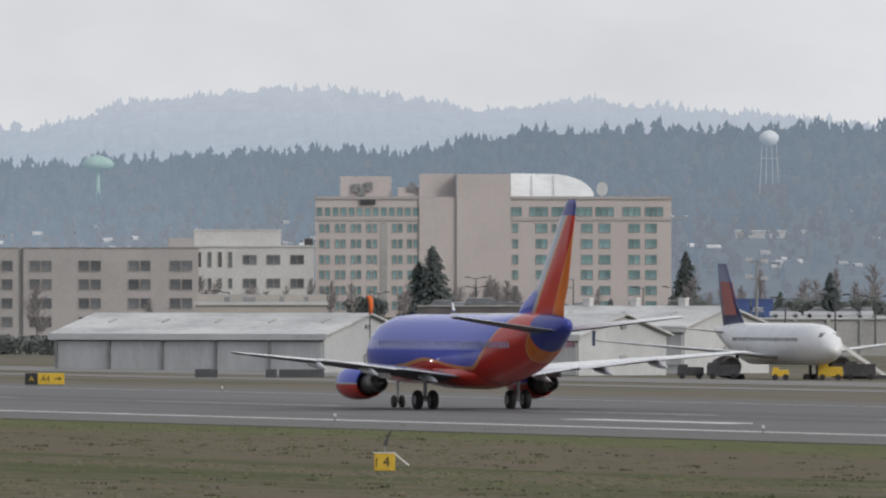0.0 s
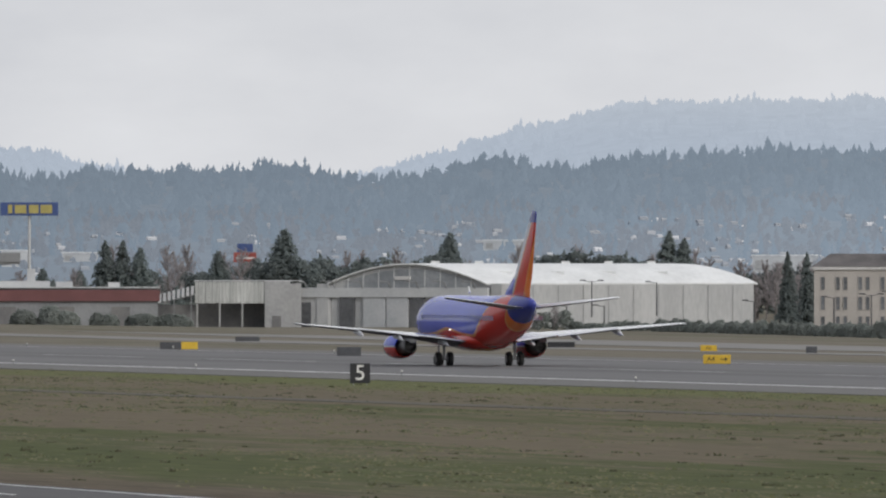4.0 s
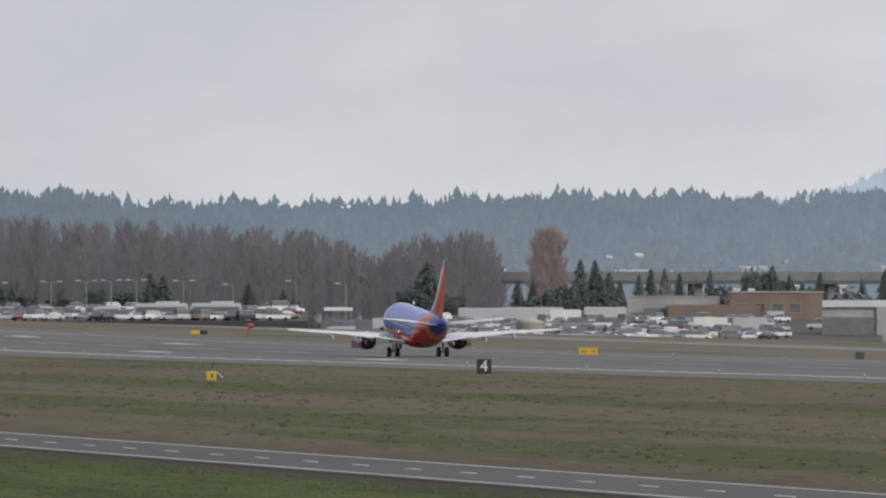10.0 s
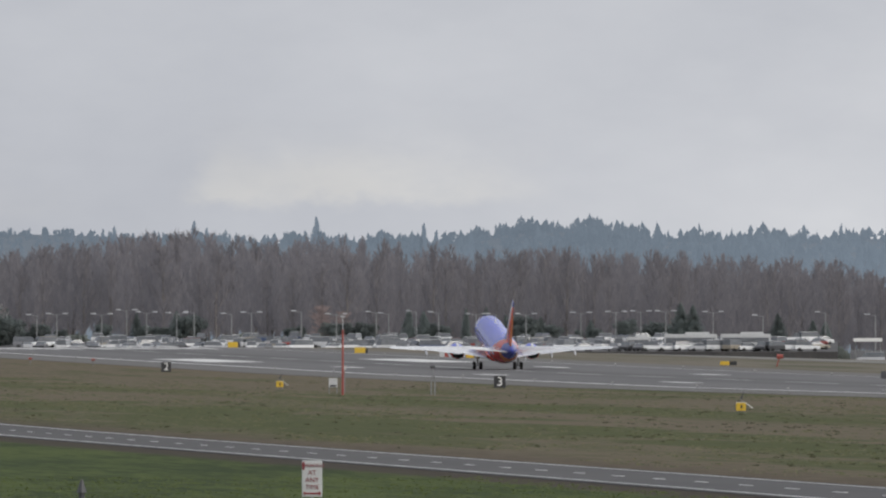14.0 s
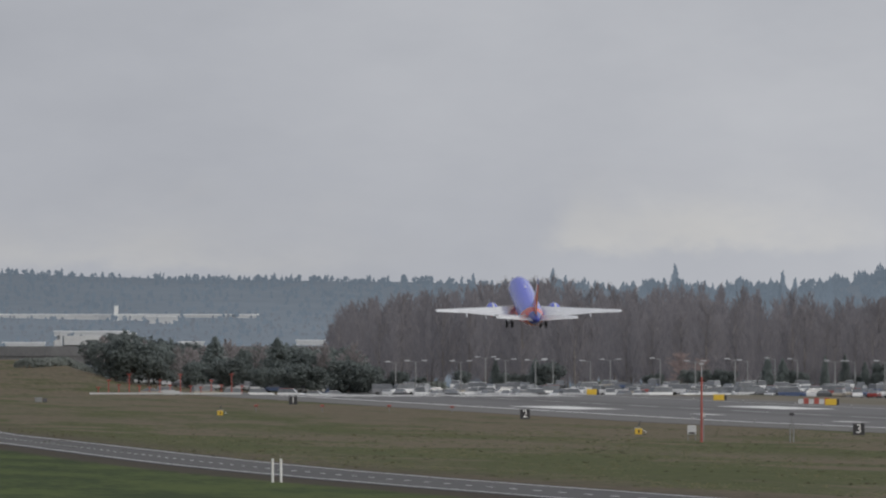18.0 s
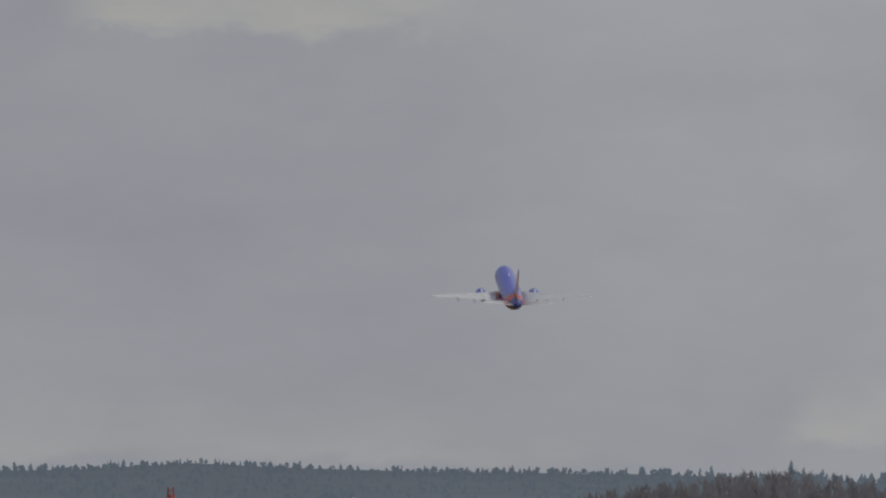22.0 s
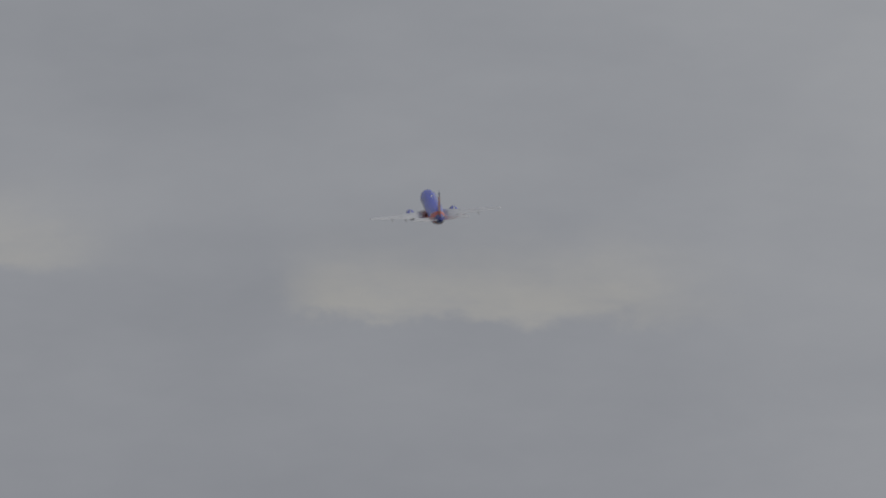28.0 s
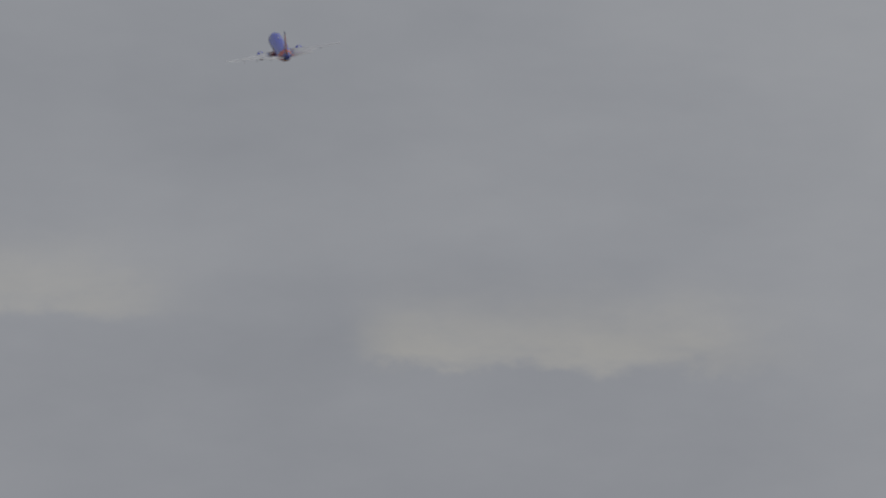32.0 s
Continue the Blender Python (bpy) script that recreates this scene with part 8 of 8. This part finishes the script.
                first.matrix_basis = m
            else:
                again(first, m)
    # carts and a tug round it
    for b, dd, w, h, mat, name, label in ((20.18, 1395, 2.4, 1.3, SIGN_YELLOW, "yellow_tug", "low yellow aircraft tug"), (19.98, 1390, 1.6, 1.0, SIGN_YELLOW, "yellow_cart", "small yellow ground cart"),
                                          (19.75, 1400, 3.2, 1.4, DARK_STEEL, "baggage_cart", "dark baggage cart by the jet"), (19.62, 1402, 2.6, 1.2, DARK_STEEL, "baggage_cart", "dark baggage cart by the jet"), (20.3, 1398, 3.0, 1.6, DARK_STEEL, "baggage_cart", "dark baggage cart by the jet")):
        c = tagged(stand(name, b, dd), label, "ground vehicle")
        sign_case(c, -w / 2, w / 2, 0.35, h, mat, 1.5, "body")
        part("hood", boxes((-w / 2 + 0.1, -w * 0.1, -0.6, 0.6, h, h + 0.25)), mat, c)
        for wx in (-w * 0.32, w * 0.32):
            for s in (-1, 1):
                bm = bmesh.new()
                rod(bm, (wx, s * 0.78, 0.3), (wx, s * 0.55, 0.3), 0.3, 0.3, 10)
                part("wheel", bm, RUBBER, c)
    g = tagged(stand("boarding_stairs", 20.36, 1400), "white sloping boarding stairs on the apron", "stairs")
    bm = bmesh.new()
    loft(bm, [[(-3.4, -0.6, 3.3), (-3.4, 0.6, 3.3), (-3.4, 0.6, 3.7), (-3.4, -0.6, 3.7)], [(1.2, -0.6, 0.1), (1.2, 0.6, 0.1), (1.2, 0.6, 0.5), (1.2, -0.6, 0.5)]])
    part("flight", bm, SIGN_WHITE, g)
    part("base", boxes((-3.2, 1.6, -0.7, 0.7, 0.1, 0.5)), DARK_STEEL, g)


white_jet()


# ---- hedges and shrubs ----
def hedge(b0, d0, b1, d1, h, label, seed, thick=2.0, mat=HEDGE, dense=1.0):
    """A rough hedge: a row of shrubs, each of many small leaf clumps."""
    rnd = random.Random(seed)
    (xa, ya), (xb, yb) = spot(b0, d0), spot(b1, d1)
    long = math.hypot(xb - xa, yb - ya)
    shrubs = max(2, round(long / 4.5))
    o = tagged(new("hedge"), label, "hedge")
    for k in range(shrubs):
        bm = bmesh.new()
        mid = (k + 0.5 + rnd.uniform(-0.2, 0.2)) / shrubs
        reach, tall, deep = 0.62 * long / shrubs * rnd.uniform(0.85, 1.3), h * rnd.uniform(0.66, 1.05), 0.5 * thick * rnd.uniform(0.8, 1.2)
        for _ in range(int(long / shrubs * 46 * h / 3.5 * max(1.0, thick / 2.5) * dense)):
            a, e, r = rnd.uniform(0, 2 * math.pi), rnd.random(), rnd.uniform(0.75, 1.0)
            flat = math.sqrt(1 - e * e)
            along, across = flat * math.cos(a), flat * math.sin(a)
            out = Vector(((xb - xa) / long * along - (yb - ya) / long * across, (yb - ya) / long * along + (xb - xa) / long * across, e))
            x = xa + (xb - xa) * mid + r * ((xb - xa) / long * along * reach - (yb - ya) / long * across * deep)
            y = ya + (yb - ya) * mid + r * ((yb - ya) / long * along * reach + (xb - xa) / long * across * deep)
            spray(bm, rnd, Vector((x, y, ground_z(x, y) + tall * r * e ** 0.7)), out, 0.36 * rnd.uniform(0.6, 1.4))
        part("shrub", bm, mat, o)
    return o


hedge(15.4, 2060, 17.1, 1950, 3.0, "dark clipped hedge before the hotel", 1)
hedge(14.17, 2362, 14.5, 2332, 1.7, "low dull shrubs before the hangar", 13)
hedge(14.5, 2330, 15.45, 2100, 2.2, "dark clipped hedge beside the hangar", 2)
hedge(14.03, 2375, 14.17, 2372, 3.8, "rounded dark shrub before the hangar", 3, 3.0)
hedge(9.3, 2700, 10.0, 2700, 3.0, "low dark shrubs behind the car park", 4, 4.0)
hedge(5.3, 2700, 9.2, 2720, 4.0, "dark shrubs behind the car park", 5, 5.0)
hedge(10.0, 2780, 12.6, 2790, 4.2, "dark shrubs below the viaduct", 6, 6.0)
hedge(12.6, 2760, 14.9, 2780, 4.5, "dark shrubs behind the hangar", 7, 6.0)
hedge(19.4, 2500, 20.7, 2450, 4.5, "dark shrubs behind the long shed", 8, 6.0)
hedge(11.93, 2425, 12.2, 2425, 3.6, "dark shrubs before the terminal", 9, 4.0, HEDGE, 3.0)
hedge(12.24, 2430, 12.34, 2430, 2.6, "small dark shrub before the terminal", 10, 3.0, HEDGE, 3.0)
hedge(12.4, 2435, 12.62, 2430, 2.2, "low dark shrubs before the works", 11, 3.0, HEDGE, 3.0)
hedge(4.35, 2600, 4.62, 2610, 1.7, "scrub on the grassy bank below the highway", 12, 10.0)
rnd = random.Random(5)
for b, d, h in ((18.1, 2700, 9), (18.18, 2700, 8.5), (18.26, 2705, 8), (18.0, 2690, 7.5), (17.72, 2650, 9), (17.66, 2650, 10), (18.82, 2740, 9), (19.25, 2740, 6), (16.78, 2200, 9), (17.0, 2210, 10.5), (15.75, 2200, 7), (15.92, 2195, 8), (17.45, 2200, 8), (16.35, 2200, 8),
                (16.25, 2190, 7.5), (14.1, 2360, 5), (13.2, 2800, 9), (13.4, 2800, 9), (13.9, 2820, 9), (14.3, 2820, 9), (12.1, 2820, 8), (11.2, 2830, 8), (10.8, 2830, 9), (10.35, 2850, 9), (20.2, 2600, 10), (19.9, 2620, 10), (19.75, 2640, 9), (20.35, 2600, 11)):
    plant(rnd.choice(BARES), b, d, h * 0.9, rnd.random() * 6, 0.95)
for i in range(30):
    b = rnd.choice((rnd.uniform(17.6, 18.5), rnd.uniform(18.68, 18.95), rnd.uniform(19.5, 20.4)))
    plant(rnd.choice(BARES), b, rnd.uniform(2690, 2770), rnd.uniform(4.5, 7.5), rnd.random() * 6, 1.35)
plant(POPLAR, 6.98, 2750, 9.5, 1.0, 2.4)
plant(POPLAR, 7.06, 2755, 8.5, 2.0, 2.2)
for i in range(46):
    b = 4.66 + 1.02 * (i + rnd.random()) / 46
    plant(rnd.choice(BARES + ROUND + CONIFERS), b, rnd.uniform(2600, 2700), rnd.uniform(7.0, 10.0), rnd.random() * 6, 1.5)
for i in range(44):
    b = 12.3 + 2.85 * (i + rnd.random()) / 44
    h = rnd.uniform(11.0, 15.0) * between(((12, 1.0), (14.6, 1.0), (14.8, 0.8), (16, 0.8)), b)
    plant(rnd.choice(BARES + BARES + ROUND) if b > 14.8 else rnd.choice(BARES + ROUND + ROUND), b, rnd.uniform(2790, 2900), h, rnd.random() * 6, 1.0)
for i in range(20):
    b = 14.55 + 0.6 * (i + rnd.random()) / 20
    plant(rnd.choice(BARES + BARES + ROUND), b, rnd.uniform(2690, 2790), rnd.uniform(8.5, 11.5), rnd.random() * 6, 1.15)
for i in range(24):
    b = 10.1 + 2.5 * (i + rnd.random()) / 24
    plant(rnd.choice(BARES + ROUND + ROUND + CONIFERS), b, rnd.uniform(2770, 2830), rnd.uniform(7.0, 11.0), rnd.random() * 6, 1.25)
for i in range(26):
    b = 10.0 + 2.3 * (i + rnd.random()) / 26
    plant(rnd.choice(BARES + ROUND + CONIFERS), b, rnd.uniform(2900, 3050), rnd.uniform(6.0, 9.5), rnd.random() * 6, 1.1)


# ---- tussocks on the airfield grass ----
def tussocks():
    """Thousands of low grass tufts, one object: short splayed blades in loose patches."""
    r = random.Random(12)
    verts, faces = [], []
    for _ in range(110000):
        y = 330 + 1350 * r.random() ** 1.7
        x = r.uniform(96, 215)
        if x / y > 0.42 or x / y < 0.06:
            continue
        if noise.noise((x * 0.14, y * 0.02, 1.7)) + 0.6 * noise.noise((x * 0.6, y * 0.09, 4.0)) < r.uniform(-0.2, 0.6):
            continue
        h = r.uniform(0.03, 0.085) * (1.7 if r.random() < 0.03 else 1)
        w = r.uniform(0.06, 0.22)
        z = ground_z(x, y)
        n = len(verts)
        for k in range(3):
            cx = x + (k - 1) * w * 0.8 + r.uniform(-0.05, 0.05)
            cy = y + r.uniform(-0.3, 0.3)
            verts.extend(((cx - w * 0.5, cy, z), (cx + w * 0.5, cy, z), (cx + r.uniform(-0.1, 0.1), cy + r.uniform(0.0, 0.2), z + h * r.uniform(0.5, 1.0))))
            faces.append((n + 3 * k, n + 3 * k + 1, n + 3 * k + 2))
    mesh = bpy.data.meshes.new("grass_tussocks")
    mesh.from_pydata(verts, [], faces)
    mesh.materials.append(chance_tint("tussock_grass", ((0.035, 0.044, 0.017), (0.09, 0.1, 0.037), (0.16, 0.14, 0.078), (0.05, 0.06, 0.022), (0.12, 0.108, 0.058), (0.065, 0.078, 0.027))))
    tagged(new("grass_tussocks", mesh), "rough tussocks of olive and brown grass", "grass", kind="stuff")


def verge_tufts():
    """Longer blades on the roadside verge, one object."""
    r = random.Random(15)
    verts, faces = [], []
    for _ in range(60000):
        y = 285 + 330 * r.random() ** 1.5
        x = r.uniform(16, 82.0)
        if not 0.05 < x / y < 0.22 or noise.noise((x * 0.5, y * 0.12, 2.0)) < r.uniform(-0.5, 0.35):
            continue
        z, w, h = ground_z(x, y), r.uniform(0.015, 0.05), r.uniform(0.02, 0.07)
        n = len(verts)
        for k in range(3):
            cx, cy = x + r.uniform(-0.1, 0.1), y + r.uniform(-0.15, 0.15)
            verts.extend(((cx - w, cy, z), (cx + w, cy, z), (cx + r.uniform(-0.07, 0.07), cy + r.uniform(-0.05, 0.1), z + h * r.uniform(0.6, 1.0))))
            faces.append((n + 3 * k, n + 3 * k + 1, n + 3 * k + 2))
    mesh = bpy.data.meshes.new("verge_grass")
    mesh.from_pydata(verts, [], faces)
    mesh.materials.append(chance_tint("verge_blades", ((0.066, 0.094, 0.023), (0.085, 0.114, 0.03), (0.1, 0.118, 0.036), (0.074, 0.104, 0.026), (0.095, 0.12, 0.032), (0.07, 0.098, 0.024))))
    tagged(new("verge_grass", mesh), "lush green grass blades on the roadside verge", "grass", kind="stuff")


def grass_clumps():
    """Scattered dark clumps of coarse grass and dead weeds on the field, one object."""
    r = random.Random(31)
    verts, faces = [], []
    for _ in range(4200):
        y = 340 + 1250 * r.random() ** 1.5
        x = r.uniform(97, 200)
        if not 0.06 < x / y < 0.42 or noise.noise((x * 0.06, y * 0.012, 5.0)) < r.uniform(-0.35, 0.3):
            continue
        z, wide, high = ground_z(x, y), r.uniform(0.08, 0.34) * (2.0 if r.random() < 0.08 else 1), r.uniform(0.04, 0.13)
        for _k in range(7):
            cx, cy, w = x + r.gauss(0, wide * 0.5), y + r.gauss(0, 0.4), r.uniform(0.03, 0.1)
            n = len(verts)
            verts.extend(((cx - w, cy, z - 0.01), (cx + w, cy, z - 0.01), (cx + r.uniform(-0.09, 0.09), cy + r.uniform(-0.05, 0.1), z + high * r.uniform(0.4, 1.1))))
            faces.append((n, n + 1, n + 2))
    mesh = bpy.data.meshes.new("grass_clumps")
    mesh.from_pydata(verts, [], faces)
    mesh.materials.append(chance_tint("coarse_grass", ((0.032, 0.038, 0.017), (0.05, 0.058, 0.023), (0.06, 0.05, 0.03), (0.04, 0.048, 0.02), (0.068, 0.072, 0.03))))
    tagged(new("grass_clumps", mesh), "dark clumps of coarse grass on the field", "grass", kind="stuff")


grass_clumps()
tussocks()
verge_tufts()
AIRLINER_ROWS = (
    (0.0, pose(245.59, 723.78, 0.00, 0.00, 0.00, 0.00)),
    (0.5, pose(245.74, 756.94, 0.00, 0.02, 0.00, 0.00)),
    (1.0, pose(245.85, 790.44, 0.00, 0.03, 0.00, 0.00)),
    (1.5, pose(245.90, 824.30, 0.00, 0.05, 0.00, 0.00)),
    (2.0, pose(245.91, 858.58, 0.00, 0.07, 0.00, 0.00)),
    (2.5, pose(245.89, 893.29, 0.00, 0.08, 0.00, 0.00)),
    (3.0, pose(245.86, 928.46, 0.00, 0.10, 0.00, 0.00)),
    (3.5, pose(245.75, 964.10, 0.00, 0.12, 0.00, 0.00)),
    (4.0, pose(245.67, 1000.23, 0.00, 0.13, 0.00, 0.00)),
    (4.5, pose(245.63, 1036.85, 0.00, 0.15, 0.00, 0.00)),
    (5.0, pose(245.77, 1073.97, 0.00, 0.17, 0.00, 0.00)),
    (5.5, pose(245.93, 1111.59, 0.00, 0.18, 0.00, 0.00)),
    (6.0, pose(246.09, 1149.70, 0.00, 0.20, 0.00, 0.00)),
    (6.5, pose(246.27, 1188.31, 0.00, 0.22, 0.00, 0.00)),
    (7.0, pose(246.36, 1227.40, 0.00, 0.23, 0.00, 0.00)),
    (7.5, pose(246.26, 1266.97, 0.00, 0.25, 0.00, 0.00)),
    (8.0, pose(246.09, 1307.01, 0.00, 0.27, 0.00, 0.00)),
    (8.5, pose(246.09, 1347.51, 0.00, 0.28, 0.00, 0.00)),
    (9.0, pose(246.06, 1388.47, 0.00, 0.30, 0.00, 0.00)),
    (9.5, pose(245.97, 1429.88, 0.00, 1.50, 0.00, 0.00)),
    (10.0, pose(246.00, 1471.73, 0.00, 3.50, 0.00, 0.00)),
    (10.5, pose(246.00, 1514.01, 0.01, 5.50, 0.00, 0.00)),
    (11.0, pose(246.00, 1556.74, 0.03, 7.00, 0.00, 0.00)),
    (11.5, pose(246.00, 1599.90, 0.07, 7.55, 0.00, -0.15)),
    (12.0, pose(246.00, 1643.51, 0.14, 8.10, 0.00, -0.30)),
    (12.5, pose(246.00, 1687.58, 0.30, 8.40, 0.00, -0.55)),
    (13.0, pose(246.00, 1732.11, 0.48, 8.70, 0.00, -0.80)),
    (13.5, pose(246.00, 1777.12, 0.76, 8.75, 0.00, -1.05)),
    (14.0, pose(246.00, 1822.65, 1.11, 8.80, 0.00, -1.30)),
    (14.5, pose(246.00, 1868.72, 1.59, 9.20, 0.00, -1.30)),
    (16.5, pose(245.31, 2056.46, 6.73, 12.50, -0.00, -0.90)),
    (17.0, pose(245.37, 2103.47, 8.59, 12.83, -0.00, -0.80)),
    (17.5, pose(245.25, 2150.99, 10.96, 13.17, -0.00, -0.70)),
    (18.0, pose(245.17, 2198.50, 13.79, 13.50, -0.00, -0.60)),
    (18.5, pose(245.08, 2246.01, 17.04, 13.75, -0.00, -0.57)),
    (19.0, pose(244.85, 2293.52, 20.81, 14.00, -0.00, -0.55)),
    (19.5, pose(244.53, 2341.03, 24.88, 14.25, -0.00, -0.53)),
    (20.0, pose(243.90, 2388.54, 29.65, 14.50, -0.00, -0.50)),
    (20.5, pose(243.29, 2435.55, 35.00, 14.68, -0.00, -0.45)),
    (21.0, pose(242.50, 2482.55, 40.82, 14.85, -0.00, -0.40)),
    (21.5, pose(241.62, 2529.56, 46.80, 15.02, -0.00, -0.35)),
    (22.0, pose(240.90, 2576.57, 52.96, 15.20, -0.00, -0.30)),
    (22.5, pose(240.28, 2623.57, 58.95, 15.33, -0.00, -0.23)),
    (23.0, pose(240.22, 2670.58, 65.40, 15.47, -1.00, -0.17)),
    (23.5, pose(240.11, 2717.58, 72.07, 15.60, -2.00, -0.10)),
    (24.0, pose(239.58, 2764.59, 79.84, 15.73, -3.00, -0.03)),
    (24.5, pose(238.49, 2811.60, 89.61, 15.87, -3.75, 0.03)),
    (25.0, pose(236.49, 2858.60, 98.47, 16.00, -4.50, 0.10)),
    (25.5, pose(235.95, 2905.60, 103.22, 16.00, -4.67, 0.18)),
    (27.5, pose(230.84, 3093.60, 136.56, 16.00, -5.33, 0.52)),
    (28.0, pose(228.83, 3140.60, 145.00, 16.00, -5.50, 0.60)),
    (28.5, pose(227.51, 3187.85, 153.59, 15.94, -6.12, 0.69)),
    (29.0, pose(226.39, 3235.10, 161.64, 15.88, -6.75, 0.78)),
    (29.5, pose(222.12, 3282.34, 170.29, 15.81, -7.38, 0.86)),
    (30.0, pose(218.72, 3329.59, 179.11, 15.75, -8.00, 0.95)),
    (30.5, pose(215.90, 3376.84, 187.34, 15.69, -8.50, 1.04)),
    (31.0, pose(211.96, 3424.09, 195.88, 15.62, -9.00, 1.12)),
    (31.5, pose(206.70, 3471.33, 204.66, 15.56, -9.50, 1.21)),
    (32.0, pose(201.06, 3518.58, 213.36, 15.50, -10.00, 1.30)),
)


# ---- what moves ----
def motions():
    walk(AIRLINER, AIRLINER_ROWS)
    for side, leg in zip((-1, 1), MAIN_GEAR):
        down = pose(side * 2.62, 0, 1.75)
        mid = pose(side * 2.62, 0, 1.75, 0, side * 45, 0)
        up = pose(side * 2.62, 0, 1.75, 0, side * 86, 0)
        low = pose(side * 2.62, 0, 1.4)
        walk(leg, ((0.0, down), (12.8, down), (14.3, low), (19.2, low), (20.2, mid), (21.2, up), (32.0, up)))
    down, mid, up = (pose(0, 12.45, 1.6, a) for a in (0, 45, 85))
    hold = pose(*spot(5.5, 2740)[:1], 2740, 10.6)
    drive = [(t, pose(2740 * math.tan(radians(4.2592 - 0.3203 * (t - 19))), 2740, 10.6)) for t in (16.0, 18.0, 20.0, 22.0, 24.0, 28.0, 32.0)]
    walk(LORRY, [(0.0, hold), (14.6, hold)] + drive)
    walk(NOSE_GEAR, ((0.0, down), (18.8, down), (19.6, mid), (20.4, up), (32.0, up)))


motions()
